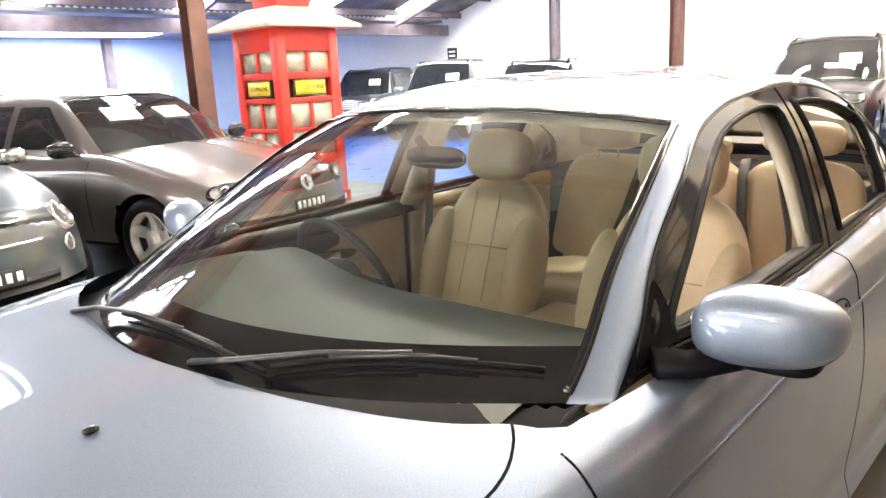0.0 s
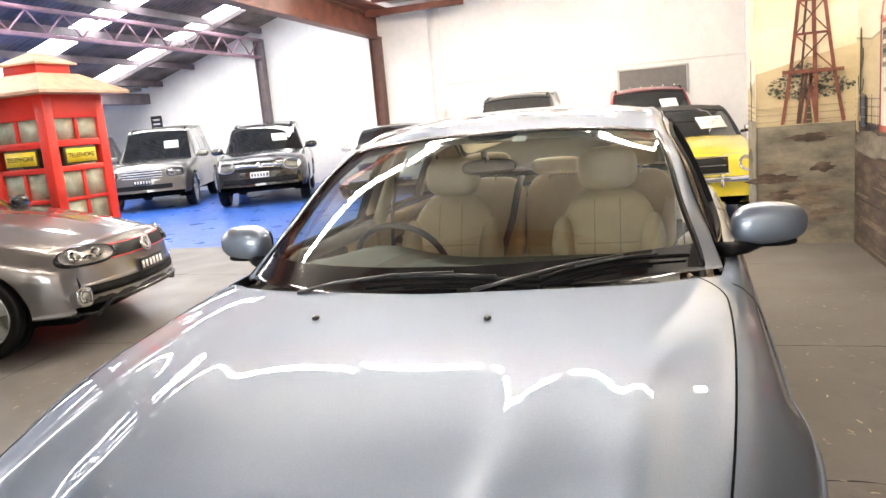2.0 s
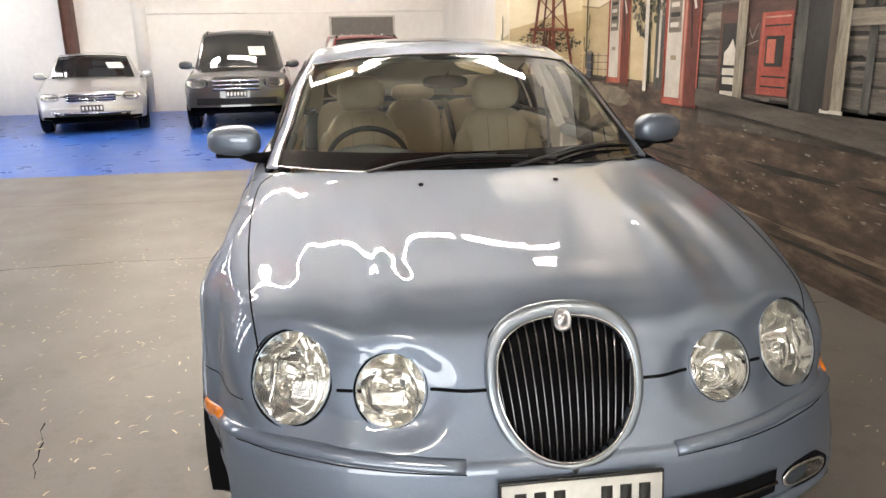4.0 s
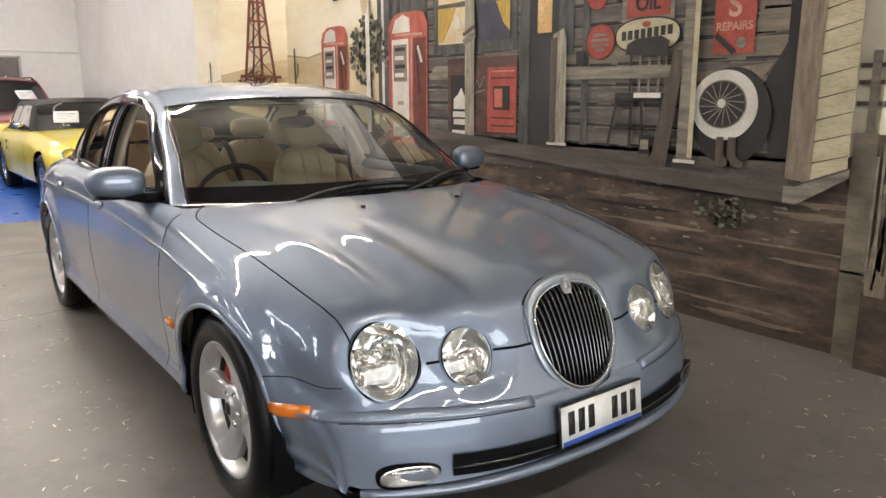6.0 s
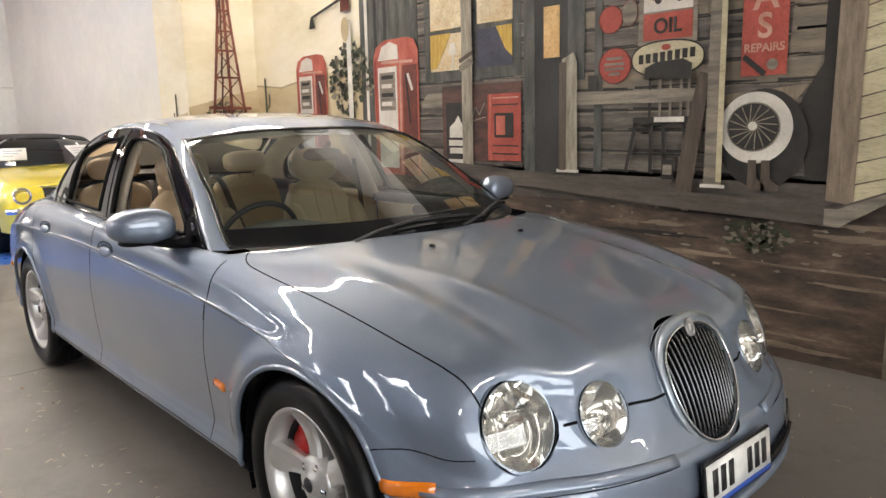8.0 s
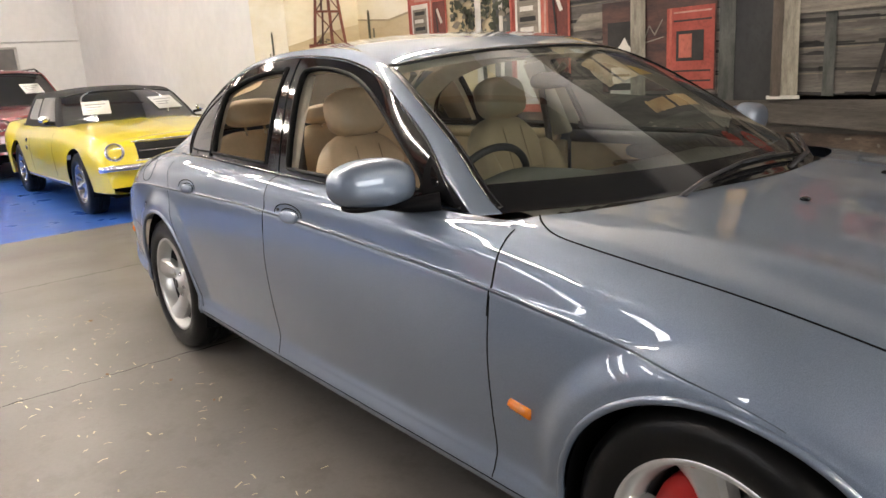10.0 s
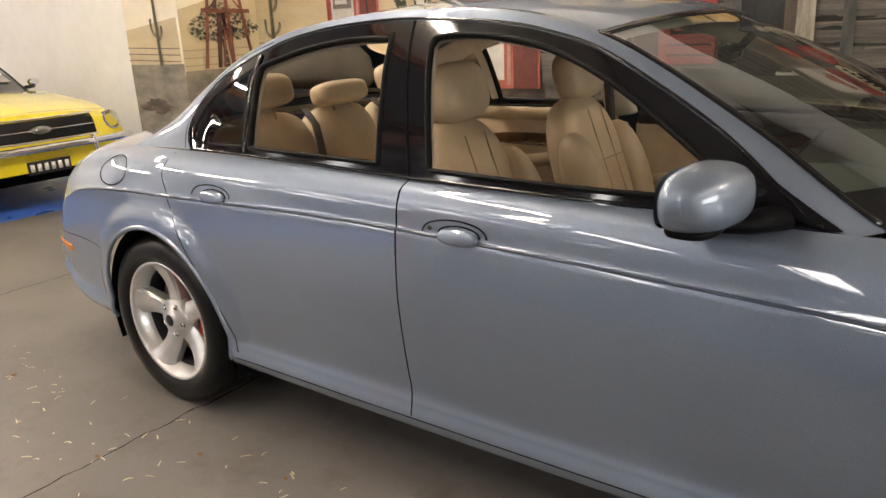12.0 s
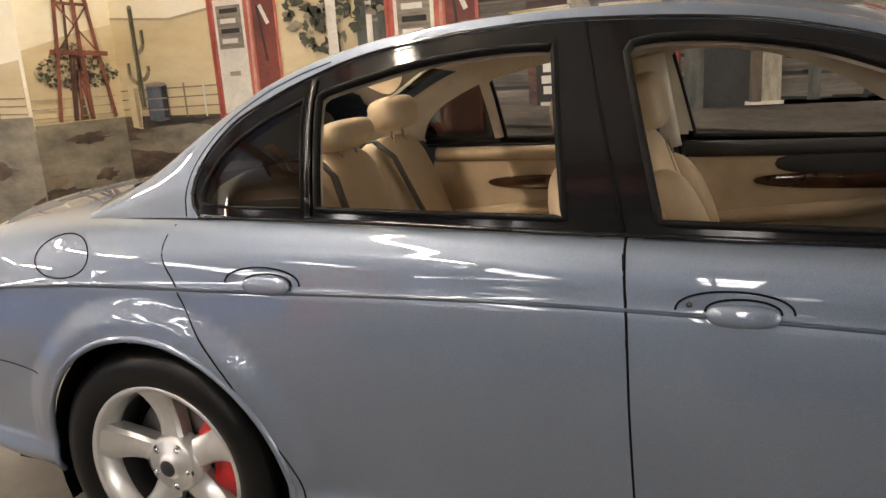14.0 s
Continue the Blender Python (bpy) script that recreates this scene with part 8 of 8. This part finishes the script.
for sd in (-1, 1):
    for zz in (0.63, 0.72):
        part("side_scoop", ribbon(sk, [(-0.74, zz), (-0.66, zz)], [0, 2], sd, 0.028, 0.0, lambda c0: c0[:, 1] > 0.5, flat=0.3, gap=0.02, sides=8), BLACK_TRIM, pony)
    part("rocker_trim", ribbon(sk, [(-0.98, 0.30), (0.98, 0.30)], [0, 2], sd, 0.016, 0.002, lambda c0: c0[:, 1] > 0.5, flat=0.5, gap=0.1), CHROME, pony)
    part("hood_side_pillar", ribbon(tp, [(0.62, 0.96), (0.18, 1.245)], [0, 2], sd, 0.014, 0.004, lambda c0: c0[:, 1] > 0.4, gap=0.05), CHROME, pony)
price_card(pony, tp, 0.50, -0.36, 0.30, 0.24)
price_card(pony, tp, 0.46, 0.45, 0.34, 0.24)


def suv(name, label, at, turn, paint, style, L=4.78, W=1.92, H=1.70, **more):
    car, sk, tp, q = display_car(name, label, at, turn, paint, L, W, H, 2.86, 0.86, 0.37, 0.98, 1.10, 0.86, 0.20, -1.78, -2.10, 1.12, 1.08, bow=0.20, tuck=0.10, sill_z0=0.34,
                                 windows=[band_window(0.50, -0.40, 1.12, 1.56, -0.42, -0.02), band_window(-0.48, -1.26, 1.13, 1.57, 0.0, -0.04), band_window(-1.34, -1.98, 1.15, 1.54, 0.0, 0.22)], **more)
    if style == "bars":
        g = front_panel(car, sk, "radiator_grille", -0.42, 0.42, 0.72, 0.92, MESH_BLACK)
        for zz in (0.74, 0.79, 0.84, 0.89):
            front_bar(car, sk, "grille_bar", -0.42, 0.42, zz, 0.014, SILVER_PAINT if paint is not SILVER_PAINT else CHROME, g)
        head_lamps(car, sk, 0.68, 0.82, 0.17, 0.085, 3.5, BLACK_TRIM, True, DARK_METAL)
        front_panel(car, sk, "lower_grille", -0.60, 0.60, 0.48, 0.58, MESH_BLACK)
    elif style == "round":
        front_panel(car, sk, "radiator_grille", -0.46, 0.46, 0.70, 0.78, MESH_BLACK)
        front_bar(car, sk, "grille_bar", -0.46, 0.46, 0.83, 0.022, CHROME, None, 0.008, 0.6)
        head_lamps(car, sk, 0.66, 0.82, 0.18, 0.11, 2.2, SILVER_PAINT)
        front_panel(car, sk, "lower_grille", -0.75, 0.75, 0.44, 0.58, MESH_BLACK)
        m0 = front_place(sk, 0.001, 0.86, 1, 0.01)
        part("badge", moved(rings([(0.03, 0.038, 0), (0.025, 0.03, 0.01), (0.001, 0.001, 0.01)], 16), m0), CHROME, car)
    else:
        g = front_panel(car, sk, "radiator_grille", -0.40, 0.40, 0.70, 0.93, MESH_BLACK)
        for zz in (0.74, 0.81, 0.88):
            front_bar(car, sk, "grille_bar", -0.40, 0.40, zz, 0.012, CHROME, g)
        m0 = front_place(sk, 0.001, 0.81, 1, 0.02)
        part("badge", moved(rings([(0.09, 0.09, 0), (0.09, 0.09, 0.01), (0.078, 0.078, 0.012), (0.074, 0.074, 0.0)], 28), m0), CHROME, g, "large chrome ring badge")
        head_lamps(car, sk, 0.68, 0.84, 0.19, 0.085, 2.6, BLACK_TRIM)
        front_panel(car, sk, "lower_grille", -0.70, 0.70, 0.46, 0.58, MESH_BLACK)
    front_plate(car, sk, 0.645, 0.37, 0.11, WHITE_PLATE if style == "round" else None, BLACK_INK if style == "round" else None)
    mirrors(car, 0.55, 0.93, 1.14, paint, 1.2)
    price_card(car, tp, 0.55, 0.35, 0.32, 0.24)
    for sd in (-1, 1):
        rails = [(x0, sd * 0.62, H + (0.0 if abs(x0 + 0.8) < 0.9 else -0.05)) for x0 in (-1.75, -1.55, -0.8, -0.05, 0.12)]
        part("roof_rail", sweep(rails, 0.018, 8), BLACK_TRIM, car)
    return car


suv("red_off_road_car", "dark red off-road car parked by the back wall", (-12.62, 0.10), 6, RED_PAINT, "star", 4.62, 1.88, 1.68)
suv("charcoal_off_road_car", "charcoal off-road car with chrome grille bars", (-12.40, -2.50), 4, CHARCOAL_PAINT, "star", 4.78, 1.92, 1.78)
suv("black_off_road_car", "black off-road car with large pale headlamps", (-12.14, -8.42), 26, BLACK_PAINT, "round", 4.78, 1.92, 1.69)
suv("silver_off_road_car", "silver-grey off-road car with a barred grille", (-12.20, -11.36), 26, GREIGE_PAINT, "bars", 4.79, 1.93, 1.80)
suv("dark_off_road_car", "dark off-road car parked in the far row", (-12.60, -14.6), 26, CHARCOAL_PAINT, "bars", 4.7, 1.9, 1.72)

# pale silver coupe
coupe, sk, tp, q = display_car("coupe_car", "pale silver luxury coupe with a wide chrome grille", (-12.45, -5.42), 14, SILVER_PAINT, 5.06, 1.87, 1.42, 2.955, 0.88, 0.33, 0.76, 0.97, 0.80, 0.02, -1.12, -1.62, 0.97, 0.93, bow=0.30,
                               windows=[band_window(0.40, -0.50, 0.97, 1.30, -0.52, -0.02), band_window(-0.54, -1.35, 0.98, 1.30, 0.0, 0.35)])
g = front_panel(coupe, sk, "radiator_grille", -0.40, 0.40, 0.575, 0.69, MESH_BLACK, "wide chrome-barred grille")
for zz in (0.573, 0.615, 0.655, 0.693):
    front_bar(coupe, sk, "grille_bar", -0.40, 0.40, zz, 0.010, CHROME, g)
m = front_place(sk, 0.001, 0.632, 1, 0.012)
part("badge", moved(rings([(0.075, 0.075, 0), (0.075, 0.075, 0.01), (0.066, 0.066, 0.012), (0.062, 0.062, 0.0)], 28), m), CHROME, g)
head_lamps(coupe, sk, 0.66, 0.655, 0.17, 0.075, 2.4, SILVER_PAINT)
front_panel(coupe, sk, "lower_grille", -0.62, 0.62, 0.31, 0.36, MESH_BLACK)
front_bar(coupe, sk, "bumper_trim", -0.70, 0.70, 0.38, 0.010, CHROME)
front_plate(coupe, sk, 0.46, 0.37, 0.11)
mirrors(coupe, 0.42, 0.88, 0.98, SILVER_PAINT)
price_card(coupe, tp, 0.42, 0.40, 0.30, 0.22)
for yy in (-0.35, 0.35):
    part("headrest", puff(-0.35, yy, 1.08, 0.06, 0.13, 0.09, 2.8), BEIGE_TRIM, coupe)

# ---- red telephone box ----
booth = thing("telephone_box", (-3.63, -6.03, 0), "red telephone box with a pale two-tiered roof", "telephone box")
RED_BOX = plain("telephone_box_red", (0.62, 0.03, 0.018), 0.4, vary=0.10, scale=3)
ROOF_TAN = plain("pale_terracotta_roof", (0.56, 0.38, 0.27), 0.6, vary=0.15)
CREAM_IN = plain("cream_inside", (0.72, 0.66, 0.48), 0.6)
# opaque panes; the brightness of the glass is put into their colour
PANE = plain("greenish_lit_pane", (0.40, 0.43, 0.33), 0.12, vary=0.35, scale=5)
BH = 0.43
part("plinth", box(-BH - 0.02, BH + 0.02, -BH - 0.02, BH + 0.02, 0, 0.14, 0.01), RED_BOX, booth)
for sx in (-1, 1):
    for sy in (-1, 1):
        part("corner_post", box(min(sx * BH, sx * (BH - 0.125)), max(sx * BH, sx * (BH - 0.125)), min(sy * BH, sy * (BH - 0.125)), max(sy * BH, sy * (BH - 0.125)), 0.14, 2.0, 0.008), RED_BOX, booth)
part("head_panel", box(-BH + 0.003, BH - 0.003, -BH + 0.003, BH - 0.003, 1.78, 2.04, 0.006), RED_BOX, booth)
for turn in range(4):
    m = Matrix.Rotation(math.pi / 2 * turn, 4, "Z")
    for z0, z1 in ((0.14, 0.60), (0.885, 0.925), (1.21, 1.27), (1.475, 1.55)):
        part("cross_rail", moved(box(-BH + 0.125, BH - 0.125, BH - 0.06, BH - 0.01, z0, z1, 0.005), m), RED_BOX, booth)
    for z0, z1 in ((0.60, 0.885), (0.925, 1.21), (1.55, 1.78)):
        part("glazing_bar", moved(box(-0.02, 0.02, BH - 0.06, BH - 0.015, z0, z1, 0.003), m), RED_BOX, booth)
        for a, b in ((-BH + 0.125, -0.02), (0.02, BH - 0.125)):
            pane = part("pane", moved(box(a, b, BH - 0.045, BH - 0.039, z0, z1), m), PANE, booth)
    sg = part("sign", moved(box(-0.225, 0.225, BH - 0.055, BH - 0.012, 1.285, 1.465, 0.004), m), plain("dark_sign_frame", (0.06, 0.05, 0.02), 0.5), booth, "yellow telephone sign")
    part("sign_face", moved(box(-0.21, 0.21, BH - 0.012, BH - 0.008, 1.30, 1.45), m), plain("sign_yellow", (0.78, 0.58, 0.03), 0.45), sg)
    data = bpy.data.curves.new("sign_word", "FONT")
    data.body, data.size, data.extrude, data.align_x, data.align_y = "TELEPHONE", 0.070, 0.001, "CENTER", "CENTER"
    data.materials.append(BLACK_INK)
    ob = new("sign_word", data)
    ob.parent = sg
    ob.matrix_parent_inverse = Matrix.Identity(4)
    ob.matrix_basis = m @ Matrix.Translation((0, BH - 0.006, 1.375)) @ Matrix.Rotation(radians(180), 4, "Z") @ Matrix.Rotation(radians(90), 4, "X")


def hip(w0, w1, z0, z1, lip):
    v = [(sx * w0, sy * w0, z0 - lip) for sx, sy in ((-1, -1), (1, -1), (1, 1), (-1, 1))] + [(sx * w0, sy * w0, z0) for sx, sy in ((-1, -1), (1, -1), (1, 1), (-1, 1))] + [(sx * w1, sy * w1, z1) for sx, sy in ((-1, -1), (1, -1), (1, 1), (-1, 1))]
    f = [(3, 2, 1, 0), (8, 9, 10, 11)] + [(i, (i + 1) % 4, 4 + (i + 1) % 4, 4 + i) for i in range(4)] + [(4 + i, 4 + (i + 1) % 4, 8 + (i + 1) % 4, 8 + i) for i in range(4)]
    return v, f


part("lower_roof", hip(0.645, 0.29, 2.06, 2.27, 0.03), ROOF_TAN, booth, "pale terracotta hipped roof", smooth=False)
part("roof_lantern", box(-0.235, 0.235, -0.235, 0.235, 2.26, 2.38, 0.01), RED_BOX, booth)
part("upper_roof", hip(0.29, 0.04, 2.39, 2.52, 0.02), ROOF_TAN, booth, smooth=False)
part("inner_back", box(-0.30, 0.30, -0.34, -0.31, 0.2, 1.72), CREAM_IN, booth)
part("inner_side", box(-0.34, -0.31, -0.30, 0.30, 0.2, 1.72), CREAM_IN, booth)
part("telephone", box(-0.14, 0.14, -0.30, -0.18, 1.0, 1.45, 0.02), plain("phone_green", (0.10, 0.13, 0.08), 0.5), booth, "dull green wall telephone")

# ---- litter and cracks on the floor ----
rnd = random.Random(11)
pieces = []
for k in range(1500):
    if k < 1200:
        x, y = rnd.uniform(-2.8, 4.2), rnd.uniform(-3.2, -0.95) if rnd.random() < 0.75 else rnd.uniform(0.95, 2.1)
    else:
        x, y = rnd.uniform(2.2, 4.2), rnd.uniform(-1.5, 2.1)
    l, w, a = rnd.uniform(0.005, 0.019), rnd.uniform(0.0012, 0.0032), rnd.uniform(0, 6.28)
    c, s = math.cos(a), math.sin(a)
    h = rnd.uniform(0.001, 0.006)
    pieces.append(([(x - c * l - s * w, y - s * l + c * w, 0.0012), (x - c * l + s * w, y - s * l - c * w, 0.0012), (x + s * w, y - c * w, h), (x - s * w, y + c * w, h), (x + c * l - s * w, y + s * l + c * w, 0.0012), (x + c * l + s * w, y + s * l - c * w, 0.0012)], [(0, 1, 2, 3), (3, 2, 5, 4)]))
tagged(part("wood_shavings", join(*pieces), plain("dry_straw", (0.58, 0.50, 0.34), 0.8, vary=0.5, scale=2), None, "", False), "scattered straw and wood shavings on the floor", "litter", kind="stuff")
leaves = []
for k in range(26):
    x, y = rnd.uniform(-2.6, 3.4), rnd.uniform(-3.0, -1.0)
    if k > 20:
        x, y = rnd.uniform(0.5, 2.2), rnd.uniform(-3.4, -2.2)
    r = rnd.uniform(0.008, 0.02)
    a = rnd.uniform(0, 6.28)
    pts = [(x + r * q0 * math.cos(w + a), y + r * 0.6 * q0 * math.sin(w + a), 0.0015 + rnd.uniform(0, 0.008)) for w, q0 in zip(np.linspace(0, 5.4, 7), (1, .7, 1.1, .6, 1, .8, 1.1))]
    leaves.append((pts, [tuple(range(7))]))
tagged(part("dry_leaves", join(*leaves), plain("dry_leaf", (0.22, 0.12, 0.05), 0.8, vary=0.4), None, "", False), "small dry brown leaf crumbs on the floor", "litter", kind="stuff")


def crack(points, seed):
    r = random.Random(seed)
    p = even(points, 0.05)
    p = [(a + r.uniform(-0.01, 0.01), b + r.uniform(-0.01, 0.01), 0.0006) for a, b in p]
    v, f = [], []
    for i, (a, b, c0) in enumerate(p):
        w = r.uniform(0.0015, 0.0045)
        v += [(a - w, b - w, c0), (a + w, b + w, c0)]
    return v, [(2 * i, 2 * i + 1, 2 * i + 3, 2 * i + 2) for i in range(len(p) - 1)]


floor_ob = bpy.data.objects["floor"]
for k, line in enumerate(([(-1.20, -3.7), (-1.34, -2.1), (-1.34, -0.9), (-1.34, 2.1)], [(0.98, -1.67), (1.18, -1.60), (1.38, -1.56)], [(2.2, -2.2), (2.6, -2.5), (2.9, -3.4), (3.4, -4.2)], [(-0.9, -3.6), (1.4, -3.3), (3.8, -3.5)], [(0.2, 0.95), (0.25, 2.1)], [(-3.6, -4.6), (-3.4, -2.0), (-3.5, 1.3)])):
    part("floor_crack", crack(line, k), SEAM, floor_ob)
